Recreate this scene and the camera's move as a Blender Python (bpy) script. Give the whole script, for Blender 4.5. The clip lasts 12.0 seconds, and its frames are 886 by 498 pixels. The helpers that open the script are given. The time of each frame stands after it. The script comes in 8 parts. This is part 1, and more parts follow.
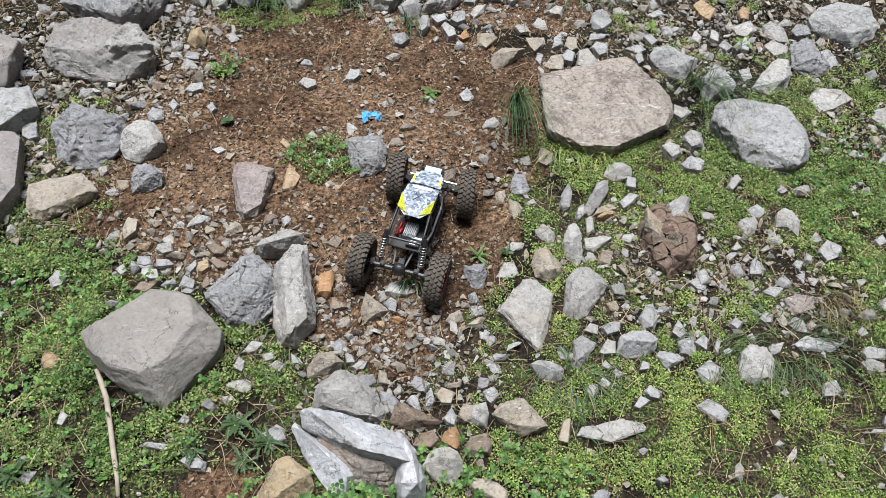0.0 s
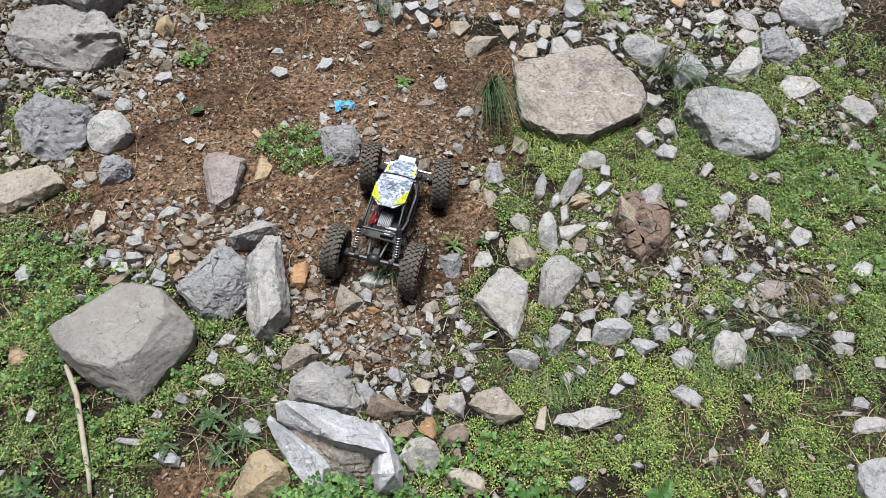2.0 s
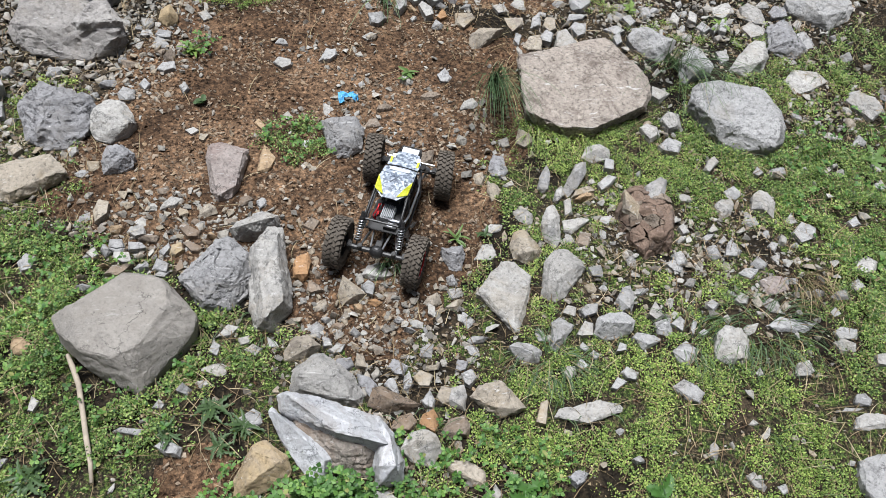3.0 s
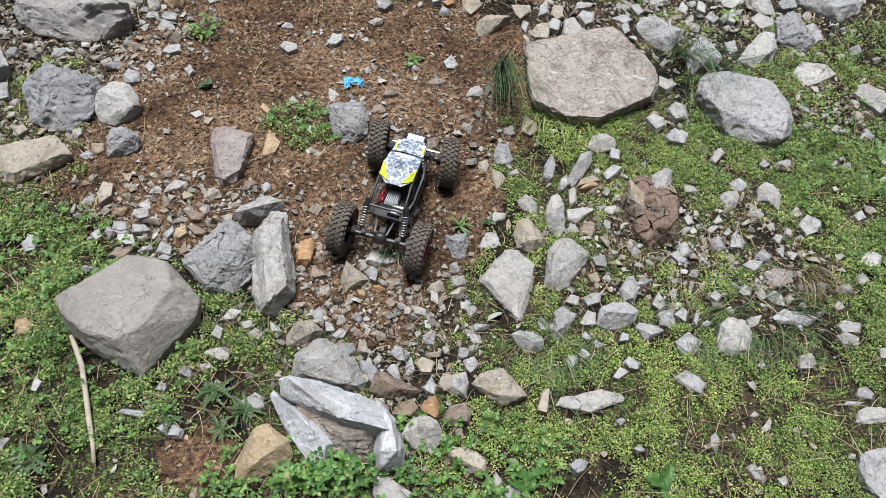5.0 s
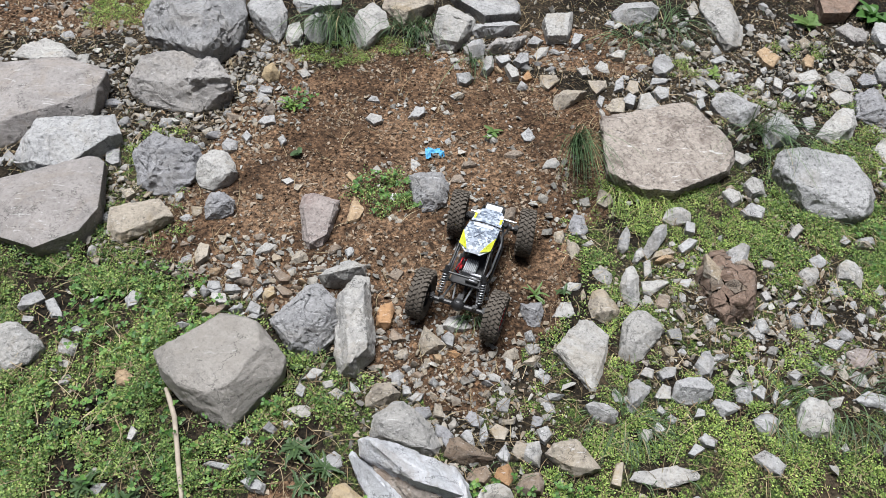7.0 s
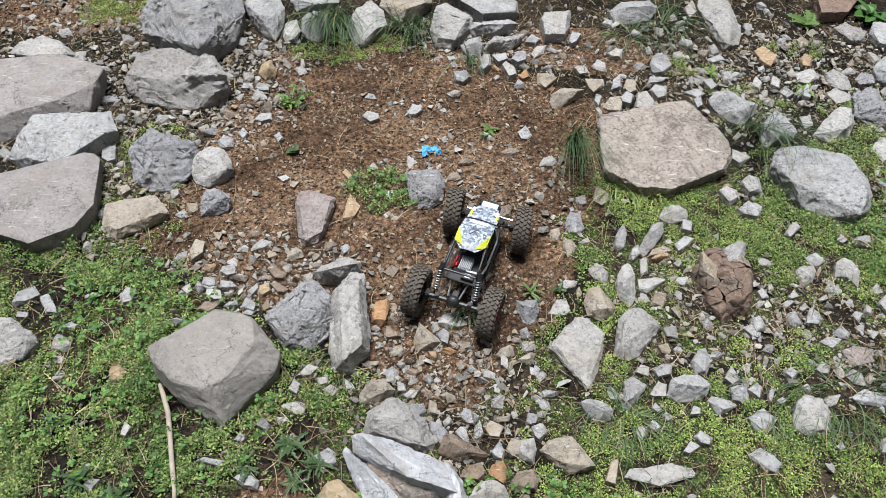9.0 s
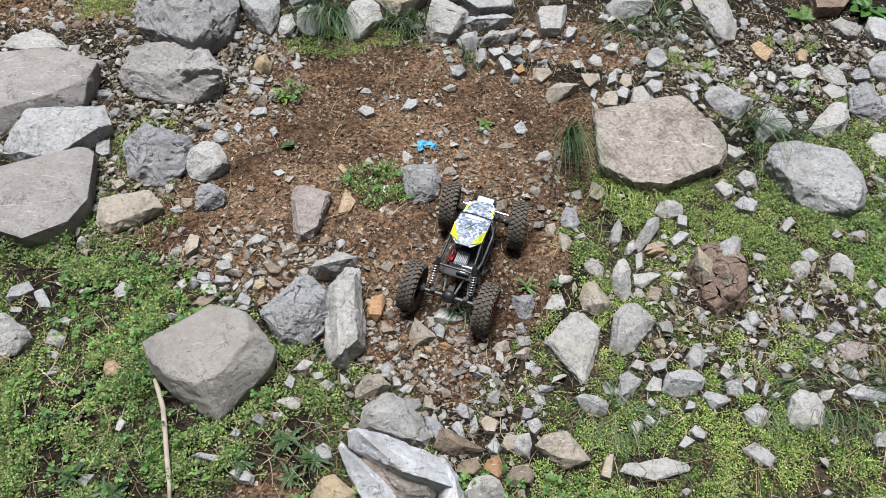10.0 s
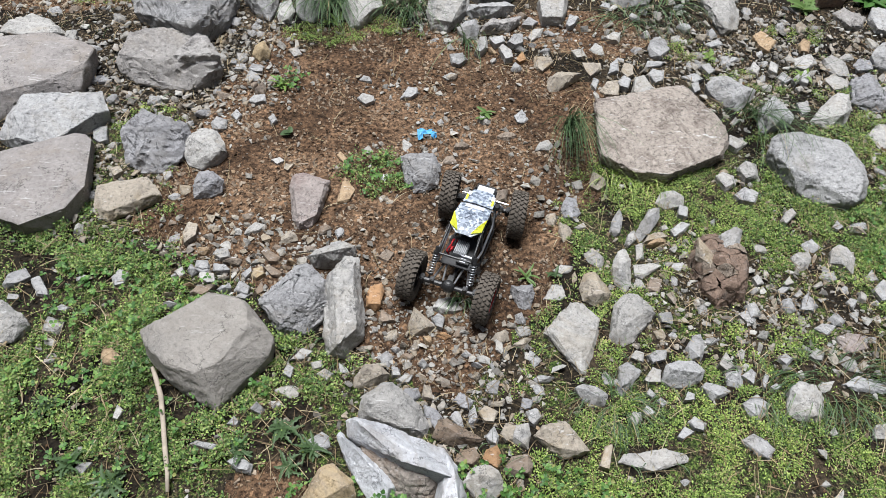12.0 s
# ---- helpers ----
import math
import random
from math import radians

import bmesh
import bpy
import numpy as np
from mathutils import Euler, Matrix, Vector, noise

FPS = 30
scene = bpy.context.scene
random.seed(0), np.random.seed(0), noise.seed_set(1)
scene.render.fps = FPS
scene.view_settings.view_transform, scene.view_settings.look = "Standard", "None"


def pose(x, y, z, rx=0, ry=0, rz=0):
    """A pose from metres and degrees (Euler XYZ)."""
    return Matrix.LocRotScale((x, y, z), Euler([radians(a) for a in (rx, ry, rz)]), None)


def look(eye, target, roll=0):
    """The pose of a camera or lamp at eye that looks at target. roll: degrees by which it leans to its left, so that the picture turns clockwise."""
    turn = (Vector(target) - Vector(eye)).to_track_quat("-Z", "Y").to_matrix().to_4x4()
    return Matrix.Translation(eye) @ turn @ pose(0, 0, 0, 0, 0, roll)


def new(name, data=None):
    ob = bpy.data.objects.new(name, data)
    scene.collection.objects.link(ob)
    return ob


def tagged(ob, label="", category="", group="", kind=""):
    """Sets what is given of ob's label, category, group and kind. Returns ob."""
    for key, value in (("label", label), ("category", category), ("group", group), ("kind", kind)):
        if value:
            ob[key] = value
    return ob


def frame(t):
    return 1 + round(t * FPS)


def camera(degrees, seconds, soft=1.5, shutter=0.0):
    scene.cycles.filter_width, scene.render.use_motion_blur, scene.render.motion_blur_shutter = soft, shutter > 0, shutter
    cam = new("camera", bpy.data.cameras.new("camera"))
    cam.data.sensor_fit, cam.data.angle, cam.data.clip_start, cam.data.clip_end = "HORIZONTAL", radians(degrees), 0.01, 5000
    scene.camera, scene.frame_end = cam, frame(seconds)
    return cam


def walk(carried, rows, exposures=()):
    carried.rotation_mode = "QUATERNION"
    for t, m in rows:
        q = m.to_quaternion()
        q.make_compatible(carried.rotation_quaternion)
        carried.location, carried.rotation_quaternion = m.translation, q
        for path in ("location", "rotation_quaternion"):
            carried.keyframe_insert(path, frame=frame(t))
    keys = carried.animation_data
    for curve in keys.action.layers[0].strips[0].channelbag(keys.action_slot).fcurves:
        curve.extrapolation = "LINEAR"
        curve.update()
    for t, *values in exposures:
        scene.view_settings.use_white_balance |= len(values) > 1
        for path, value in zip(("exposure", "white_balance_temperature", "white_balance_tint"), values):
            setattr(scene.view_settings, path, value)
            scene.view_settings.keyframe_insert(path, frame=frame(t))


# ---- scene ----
cam = camera(62.86, 12.0, 0.4)
# seconds, place in metres, turn in degrees
ROWS = [
    (0, -0.0000, -1.9791, 0.8401, 63.249, -1.821, -3.923),
    (0.5, 0.0038, -1.9822, 0.8406, 63.235, -1.819, -4.333),
    (1, 0.0055, -1.9794, 0.8409, 63.112, -1.901, -5.137),
    (1.5, 0.0045, -1.9750, 0.8393, 62.823, -2.035, -5.750),
    (2, 0.0041, -1.9717, 0.8367, 62.492, -2.154, -5.859),
    (2.5, 0.0039, -1.9711, 0.8359, 62.169, -2.307, -5.670),
    (3, 0.0018, -1.9675, 0.8349, 61.890, -2.525, -5.510),
    (5, 0.0001, -1.9676, 0.8295, 60.990, -3.178, -4.885),
    (5.5, -0.0003, -1.9673, 0.8264, 61.129, -3.176, -4.713),
    (6, -0.0061, -1.9672, 0.8338, 62.595, -2.764, -3.581),
    (6.5, -0.0333, -1.9965, 0.8850, 64.419, -2.335, -0.923),
    (6.7, -0.0438, -2.0056, 0.8820, 65.160, -2.427, 0.031),
    (8.5, -0.0294, -2.0106, 0.8661, 65.615, -2.550, 0.700),
    (9, -0.0283, -2.0100, 0.8627, 65.516, -2.581, 0.409),
    (9.5, -0.0288, -2.0100, 0.8627, 65.324, -2.672, 0.180),
    (10, -0.0277, -2.0075, 0.8626, 65.101, -2.731, 0.114),
    (10.5, -0.0314, -2.0013, 0.8614, 64.779, -2.844, 0.103),
    (11, -0.0335, -1.9974, 0.8583, 64.533, -2.950, 0.238),
    (11.5, -0.0341, -1.9967, 0.8581, 64.389, -3.043, 0.271),
    (12, -0.0328, -1.9985, 0.8569, 64.295, -3.131, 0.104),
]
LIGHT = [(0.0, 0.70, 6180, 10), (12.0, 0.70, 6180, 10)]
walk(cam, [(t, pose(x, y, z, rx, ry, rz)) for t, x, y, z, rx, ry, rz in ROWS], LIGHT)

# ---- light: an even, overcast sky with a wide, soft sun nearly overhead ----
SUN_UP, SUN_ROUND = 70.0, 199.0
world = bpy.data.worlds.new("overcast")
scene.world = world
world.use_nodes = True
wn = world.node_tree
sky = wn.nodes.new("ShaderNodeTexSky")
sky.sky_type = "NISHITA"
sky.sun_disc = False
sky.sun_elevation, sky.sun_rotation = radians(SUN_UP), radians(SUN_ROUND)
sky.air_density, sky.dust_density, sky.ozone_density = 1.0, 5.0, 0.7
wn.nodes["Background"].inputs["Strength"].default_value = 0.023
wn.links.new(sky.outputs["Color"], wn.nodes["Background"].inputs["Color"])
sun = new("sun", bpy.data.lights.new("sun", "SUN"))
sun.data.energy, sun.data.angle, sun.data.color = 4.1, radians(26), (1.0, 0.985, 0.965)
sun.matrix_world = look((-0.6, -1.7, 5.0), (0, 0, 0))

# ---- materials ----
def mat(name, rough=0.85, metal=0.0):
    m = bpy.data.materials.new(name)
    m.use_nodes = True
    b = m.node_tree.nodes["Principled BSDF"]
    b.inputs["Roughness"].default_value = rough
    b.inputs["Metallic"].default_value = metal
    b.inputs["Specular IOR Level"].default_value = 0.5 if rough < 0.6 else 0.22
    return m, m.node_tree, b


def node(nt, kind, **inputs):
    n = nt.nodes.new("ShaderNode" + kind)
    for k, v in inputs.items():
        n.inputs[k.replace("_", " ")].default_value = v
    return n


def noise_node(nt, coord, scale, detail=6.0, rough=0.6, warp=0.0):
    n = node(nt, "TexNoise", Scale=scale, Detail=detail, Roughness=rough, Distortion=warp)
    nt.links.new(coord, n.inputs["Vector"])
    return n.outputs["Fac"]


def ramp(nt, fac, stops):
    r = nt.nodes.new("ShaderNodeValToRGB")
    while len(r.color_ramp.elements) < len(stops):
        r.color_ramp.elements.new(0.5)
    for e, (p, c) in zip(r.color_ramp.elements, stops):
        e.position, e.color = p, (*c, 1) if len(c) == 3 else c
    nt.links.new(fac, r.inputs["Fac"])
    return r.outputs["Color"]


def mix(nt, fac, a, b, how="MIX"):
    m = nt.nodes.new("ShaderNodeMix")
    m.data_type, m.blend_type = "RGBA", how
    for sock, v in ((m.inputs[0], fac), (m.inputs[6], a), (m.inputs[7], b)):
        if isinstance(v, (int, float)):
            sock.default_value = v
        elif isinstance(v, tuple):
            sock.default_value = (*v, 1)
        else:
            nt.links.new(v, sock)
    return m.outputs[2]


def bump(nt, bsdf, height, strength, dist):
    b = node(nt, "Bump", Strength=strength, Distance=dist)
    nt.links.new(height, b.inputs["Height"])
    nt.links.new(b.outputs["Normal"], bsdf.inputs["Normal"])


def coords(nt, shift=True):
    """Object coordinates, moved by a chance amount from object to object."""
    tc = nt.nodes.new("ShaderNodeTexCoord")
    if not shift:
        return tc.outputs["Object"]
    info = nt.nodes.new("ShaderNodeObjectInfo")
    mul = nt.nodes.new("ShaderNodeVectorMath")
    mul.operation = "MULTIPLY_ADD"
    nt.links.new(info.outputs["Random"], mul.inputs[0])
    mul.inputs[1].default_value = (37.0, 19.0, 53.0)
    nt.links.new(tc.outputs["Object"], mul.inputs[2])
    return mul.outputs[0]


def stone_material(name, light, dark, stain, stain_amount=0.3, veins=0.25, islands=False, grain=0.6, blotch=5.0):
    """Weathered stone: two tones, stains, dark pits, pale scratches."""
    m, nt, b = mat(name, 0.9)
    co = coords(nt)
    base = ramp(nt, noise_node(nt, co, 11.0, 9.0, 0.72, 0.8), [(0.30, dark), (0.47, light), (0.70, tuple(min(1, c * 1.22) for c in light))])
    fine = noise_node(nt, co, 95.0, 6.0, 0.75)
    base = mix(nt, grain, base, ramp(nt, fine, [(0.38, (0.36, 0.36, 0.36)), (0.46, (0.92, 0.92, 0.92)), (0.56, (1.04, 1.04, 1.04)), (0.62, (1.3, 1.3, 1.3))]), "MULTIPLY")
    patch = ramp(nt, noise_node(nt, co, blotch, 8.0, 0.75, 1.6), [(0.50, (0, 0, 0)), (0.62, (stain_amount, stain_amount, stain_amount))])
    base = mix(nt, patch, base, stain)
    pits = ramp(nt, noise_node(nt, co, 42.0, 3.0, 0.6, 1.0), [(0.66, (0, 0, 0)), (0.72, (0.75, 0.75, 0.75))])
    base = mix(nt, pits, base, tuple(c * 0.45 for c in dark))
    stretch = nt.nodes.new("ShaderNodeMapping")
    stretch.inputs["Rotation"].default_value = (0.4, 0.3, 0.6)
    stretch.inputs["Scale"].default_value = (14.0, 75.0, 75.0)
    nt.links.new(co, stretch.inputs["Vector"])
    scratch = ramp(nt, noise_node(nt, stretch.outputs[0], 1.0, 3.0, 0.6, 2.5), [(0.63, (0, 0, 0)), (0.70, (veins * 2.2, veins * 2.2, veins * 2.2))])
    base = mix(nt, scratch, base, (0.66, 0.66, 0.66))
    if not islands:
        wob = node(nt, "TexNoise", Scale=9.0, Detail=6.0, Roughness=0.7)
        nt.links.new(co, wob.inputs["Vector"])
        warped = nt.nodes.new("ShaderNodeVectorMath")
        warped.operation = "MULTIPLY_ADD"
        nt.links.new(wob.outputs["Color"], warped.inputs[0])
        warped.inputs[1].default_value = (0.22, 0.22, 0.22)
        nt.links.new(co, warped.inputs[2])
        crack = node(nt, "TexVoronoi", Scale=8.0)
        crack.feature = "DISTANCE_TO_EDGE"
        nt.links.new(warped.outputs[0], crack.inputs["Vector"])
        line = ramp(nt, crack.outputs["Distance"], [(0.0, (0.85, 0.85, 0.85)), (0.022, (0, 0, 0))])
        some = ramp(nt, noise_node(nt, co, 6.5, 3.0), [(0.47, (0, 0, 0)), (0.55, (1, 1, 1))])
        base = mix(nt, mix(nt, 1.0, line, some, "MULTIPLY"), base, tuple(c * 0.32 for c in dark))
    info = nt.nodes.new("ShaderNodeNewGeometry" if islands else "ShaderNodeObjectInfo")
    rnd = info.outputs["Random Per Island" if islands else "Random"]
    span = [(0.0, (0.86, 0.855, 0.85)), (0.5, (0.98, 0.975, 0.97)), (1.0, (1.09, 1.09, 1.09))]
    if islands:
        span = [(0.0, (0.45, 0.44, 0.43)), (0.35, (0.92, 0.90, 0.87)), (0.6, (0.98, 0.86, 0.70)), (0.75, (1.0, 1.0, 1.0)), (1.0, (1.35, 1.35, 1.35))]
    base = mix(nt, 1.0, base, ramp(nt, rnd, span), "MULTIPLY")
    nt.links.new(base, b.inputs["Base Color"])
    height = mix(nt, 0.5, noise_node(nt, co, 34.0, 12.0, 0.85, 0.3), fine)
    bump(nt, b, height, 0.8, 0.012)
    return m


STONE = {
    "grey": stone_material("grey_limestone", (0.342, 0.342, 0.342), (0.209, 0.209, 0.214), (0.286, 0.258, 0.209)),
    "pale": stone_material("pale_limestone", (0.367, 0.359, 0.343), (0.250, 0.250, 0.247), (0.319, 0.276, 0.209), 0.35),
    "white": stone_material("white_limestone", (0.554, 0.567, 0.595), (0.420, 0.433, 0.461), (0.278, 0.222, 0.167), 0.35, 0.08, False, 0.35),
    "dark": stone_material("dark_limestone", (0.279, 0.279, 0.289), (0.145, 0.145, 0.155), (0.212, 0.193, 0.164)),
    "beige": stone_material("beige_limestone", (0.271, 0.253, 0.243), (0.196, 0.183, 0.176), (0.244, 0.204, 0.163), 0.4, 0.2, False, 0.4),
    "boulder": stone_material("boulder_limestone", (0.275, 0.275, 0.279), (0.183, 0.183, 0.191), (0.267, 0.242, 0.209), 0.3),
    "flat": stone_material("flat_limestone", (0.297, 0.279, 0.256), (0.221, 0.210, 0.198), (0.244, 0.222, 0.195), 0.4, 0.1, False, 0.35),
    "layered": stone_material("layered_limestone", (0.319, 0.305, 0.292), (0.187, 0.177, 0.177), (0.249, 0.214, 0.169)),
    "slab": stone_material("reddish_slab", (0.302, 0.267, 0.234), (0.164, 0.135, 0.119), (0.099, 0.076, 0.066), 0.7, 0.25, False, 0.85, 9.0),
    "pink": stone_material("pink_stone", (0.330, 0.291, 0.273), (0.237, 0.204, 0.194), (0.288, 0.180, 0.158), 0.3),
    "tan_grey": stone_material("tan_grey_stone", (0.353, 0.315, 0.261), (0.210, 0.184, 0.160), (0.303, 0.228, 0.127), 0.5),
    "tan": stone_material("tan_stone", (0.387, 0.287, 0.184), (0.240, 0.175, 0.120), (0.278, 0.185, 0.102), 0.4),
    "ochre": stone_material("ochre_stone", (0.395, 0.309, 0.190), (0.265, 0.204, 0.130), (0.360, 0.310, 0.245), 0.6),
    "orange": stone_material("orange_stone", (0.352, 0.212, 0.112), (0.208, 0.120, 0.068), (0.288, 0.200, 0.128), 0.5),
    "brown": stone_material("brown_stone", (0.242, 0.201, 0.162), (0.131, 0.107, 0.089), (0.225, 0.150, 0.094), 0.5),
    "band": stone_material("stained_layer", (0.296, 0.264, 0.232), (0.136, 0.120, 0.104), (0.192, 0.136, 0.096), 0.6),
    "cracked": stone_material("cracked_stone", (0.215, 0.155, 0.120), (0.085, 0.062, 0.050), (0.136, 0.124, 0.112), 0.5, 0.1),
}
GRAVEL = stone_material("gravel", (0.335, 0.328, 0.308), (0.195, 0.187, 0.176), (0.218, 0.156, 0.101), 0.5, 0.1, True)
BROWN_GRAVEL = stone_material("brown_gravel", (0.312, 0.254, 0.195), (0.133, 0.098, 0.070), (0.203, 0.125, 0.070), 0.5, 0.1, True)


def soil_material(name, a, b_, c, grit):
    m, nt, b = mat(name, 0.95)
    co = coords(nt, False)
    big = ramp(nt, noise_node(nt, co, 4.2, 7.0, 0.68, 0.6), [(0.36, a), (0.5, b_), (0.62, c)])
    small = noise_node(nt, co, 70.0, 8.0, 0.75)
    # soil grain; its near-black end is painted shade in gaps between crumbs
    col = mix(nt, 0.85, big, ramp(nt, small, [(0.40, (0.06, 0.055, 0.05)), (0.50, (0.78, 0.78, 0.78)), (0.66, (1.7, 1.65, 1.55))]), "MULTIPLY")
    crumbs = node(nt, "TexVoronoi", Scale=130.0)
    nt.links.new(co, crumbs.inputs["Vector"])
    col = mix(nt, grit, col, ramp(nt, crumbs.outputs["Color"], [(0.2, (0.5, 0.45, 0.42)), (0.6, (1.0, 0.95, 0.9)), (0.9, (1.7, 1.6, 1.5))]), "MULTIPLY")
    nt.links.new(col, b.inputs["Base Color"])
    bump(nt, b, mix(nt, 0.5, small, crumbs.outputs["Distance"]), 0.9, 0.012)
    return m


SOIL = soil_material("red_brown_soil", (0.066, 0.041, 0.025), (0.128, 0.081, 0.050), (0.21, 0.140, 0.090), 0.7)
def moss_material():
    """Earth under a film of moss and seedlings, shade between leaves painted near-black."""
    m, nt, b = mat("moss_with_painted_shade", 0.95)
    co = coords(nt, False)
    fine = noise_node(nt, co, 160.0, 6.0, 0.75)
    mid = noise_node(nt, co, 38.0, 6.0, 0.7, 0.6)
    # the darkest stop of both ramps paints the shaded gaps under leaves
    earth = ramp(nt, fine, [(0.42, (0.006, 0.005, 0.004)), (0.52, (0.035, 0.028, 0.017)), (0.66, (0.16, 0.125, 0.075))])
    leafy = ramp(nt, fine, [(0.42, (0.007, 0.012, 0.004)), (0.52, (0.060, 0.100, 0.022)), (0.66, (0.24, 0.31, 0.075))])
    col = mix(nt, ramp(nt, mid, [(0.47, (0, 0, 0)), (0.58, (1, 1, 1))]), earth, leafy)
    nt.links.new(col, b.inputs["Base Color"])
    bump(nt, b, mix(nt, 0.5, fine, mid), 0.8, 0.012)
    return m


MOSS_WITH_SHADE = moss_material()
# litter soil, its colour lowered to stand in for shade in the crevices
SHADED_LITTER = soil_material("litter_soil_with_painted_shade", (0.008, 0.007, 0.005), (0.022, 0.018, 0.012), (0.062, 0.049, 0.033), 0.6)


def leaf_material(name, dark, mid, light, dry=(0.30, 0.24, 0.10), dry_from=0.93, rough=0.55):
    m, nt, b = mat(name, rough)
    geo = nt.nodes.new("ShaderNodeNewGeometry")
    col = ramp(nt, geo.outputs["Random Per Island"], [(0.0, dark), (0.55, mid), (dry_from - 0.02, light), (dry_from, dry)])
    co = coords(nt, False)
    col = mix(nt, 0.8, col, ramp(nt, noise_node(nt, co, 5.0, 4.0), [(0.3, (0.6, 0.66, 0.55)), (0.7, (1.25, 1.15, 1.1))]), "MULTIPLY")
    nt.links.new(col, b.inputs["Base Color"])
    tr = nt.nodes.new("ShaderNodeBsdfTranslucent")
    nt.links.new(col, tr.inputs["Color"])
    ms = nt.nodes.new("ShaderNodeMixShader")
    ms.inputs[0].default_value = 0.2
    nt.links.new(b.outputs[0], ms.inputs[1])
    nt.links.new(tr.outputs[0], ms.inputs[2])
    nt.links.new(ms.outputs[0], nt.nodes["Material Output"].inputs["Surface"])
    return m


LEAF_BRIGHT = leaf_material("bright_leaf", (0.060, 0.120, 0.030), (0.265, 0.395, 0.092), (0.52, 0.64, 0.20), (0.33, 0.27, 0.16), 0.93)
LEAF_GREEN = leaf_material("green_leaf", (0.042, 0.095, 0.028), (0.175, 0.285, 0.078), (0.40, 0.52, 0.18), (0.27, 0.22, 0.13), 0.92)
LEAF_DEEP = leaf_material("deep_green_leaf", (0.04, 0.11, 0.025), (0.085, 0.20, 0.04), (0.17, 0.31, 0.07), (0.28, 0.30, 0.10), 0.985)
LEAF_DULL = leaf_material("dull_weed_leaf", (0.045, 0.085, 0.035), (0.085, 0.145, 0.058), (0.15, 0.215, 0.095), (0.25, 0.25, 0.13), 0.97)
BLADE = leaf_material("grass_blade", (0.045, 0.09, 0.04), (0.095, 0.165, 0.075), (0.17, 0.25, 0.12), (0.36, 0.31, 0.18), 0.94)
STRAW = leaf_material("dry_straw", (0.12, 0.085, 0.055), (0.27, 0.21, 0.13), (0.45, 0.38, 0.26), (0.50, 0.44, 0.32), 0.95, 0.8)


def plain(name, colour, rough=0.5, metal=0.0, speck=0.25, scale=60.0):
    """A made surface with faint dirt and grain."""
    m, nt, b = mat(name, rough, metal)
    co = coords(nt, False)
    k = noise_node(nt, co, scale, 5.0, 0.7)
    col = mix(nt, speck, colour, ramp(nt, k, [(0.35, tuple(c * 0.45 + 0.02 for c in colour)), (0.65, colour)]))
    nt.links.new(col, b.inputs["Base Color"])
    bump(nt, b, k, 0.12, 0.002)
    return m


RUBBER = plain("dusty_rubber", (0.115, 0.098, 0.080), 0.85, 0.0, 0.7, 90.0)
BLACK = plain("black_plastic", (0.018, 0.018, 0.019), 0.45)
SILVER = plain("aluminium", (0.62, 0.63, 0.65), 0.32, 0.9, 0.2)
RED = plain("red_anodised", (0.45, 0.02, 0.025), 0.4, 0.3)
YELLOW = plain("yellow_paint", (0.72, 0.74, 0.03), 0.45, 0.0, 0.15)
WHITE = plain("white_plate", (0.62, 0.64, 0.68), 0.35, 0.0, 0.15)
GREYBOX = plain("grey_box", (0.42, 0.43, 0.45), 0.5)
BLUE = plain("blue_plastic", (0.12, 0.42, 0.72), 0.4, 0.0, 0.3, 40.0)
WOOD = plain("weathered_stick", (0.40, 0.345, 0.275), 0.85, 0.0, 0.6, 45.0)
HUMUS = leaf_material("humus", (0.03, 0.022, 0.014), (0.085, 0.062, 0.04), (0.20, 0.155, 0.10), (0.33, 0.27, 0.18), 0.93, 0.9)
INK = plain("dark_print", (0.10, 0.12, 0.16), 0.45)
SCRAP = plain("white_scrap", (0.72, 0.72, 0.70), 0.6)


def camo_material():
    m, nt, b = mat("camouflage_print", 0.4)
    co = coords(nt, False)
    v = node(nt, "TexVoronoi", Scale=130.0)
    v.feature = "F1"
    v.distance = "MANHATTAN"
    nt.links.new(co, v.inputs["Vector"])
    col = ramp(nt, v.outputs["Color"], [(0.0, (0.08, 0.10, 0.14)), (0.42, (0.20, 0.235, 0.29)), (0.50, (0.38, 0.43, 0.50)), (0.85, (0.55, 0.60, 0.66))])
    col = mix(nt, 0.5, col, ramp(nt, noise_node(nt, co, 70.0, 3.0), [(0.45, (0.35, 0.37, 0.42)), (0.55, (1, 1, 1))]), "MULTIPLY")
    nt.links.new(col, b.inputs["Base Color"])
    return m


CAMO = camo_material()

# ---- the lie of the land: u across, v up the slope, n away from it ----
SLOPE = 27.0
HILL = Matrix.Rotation(radians(SLOPE), 4, "X")


def wave(u, v, scale, k):
    return noise.noise(Vector((u * scale + k, v * scale - k, 3.7 * k)))


def blob(u, v, cu, cv, ru, rv, turn=0.0):
    """1 in the middle of an oval patch, 0 on its rim, falling on outside."""
    c, s = math.cos(radians(turn)), math.sin(radians(turn))
    du, dv = u - cu, v - cv
    return 1 - math.hypot((du * c + dv * s) / ru, (dv * c - du * s) / rv)


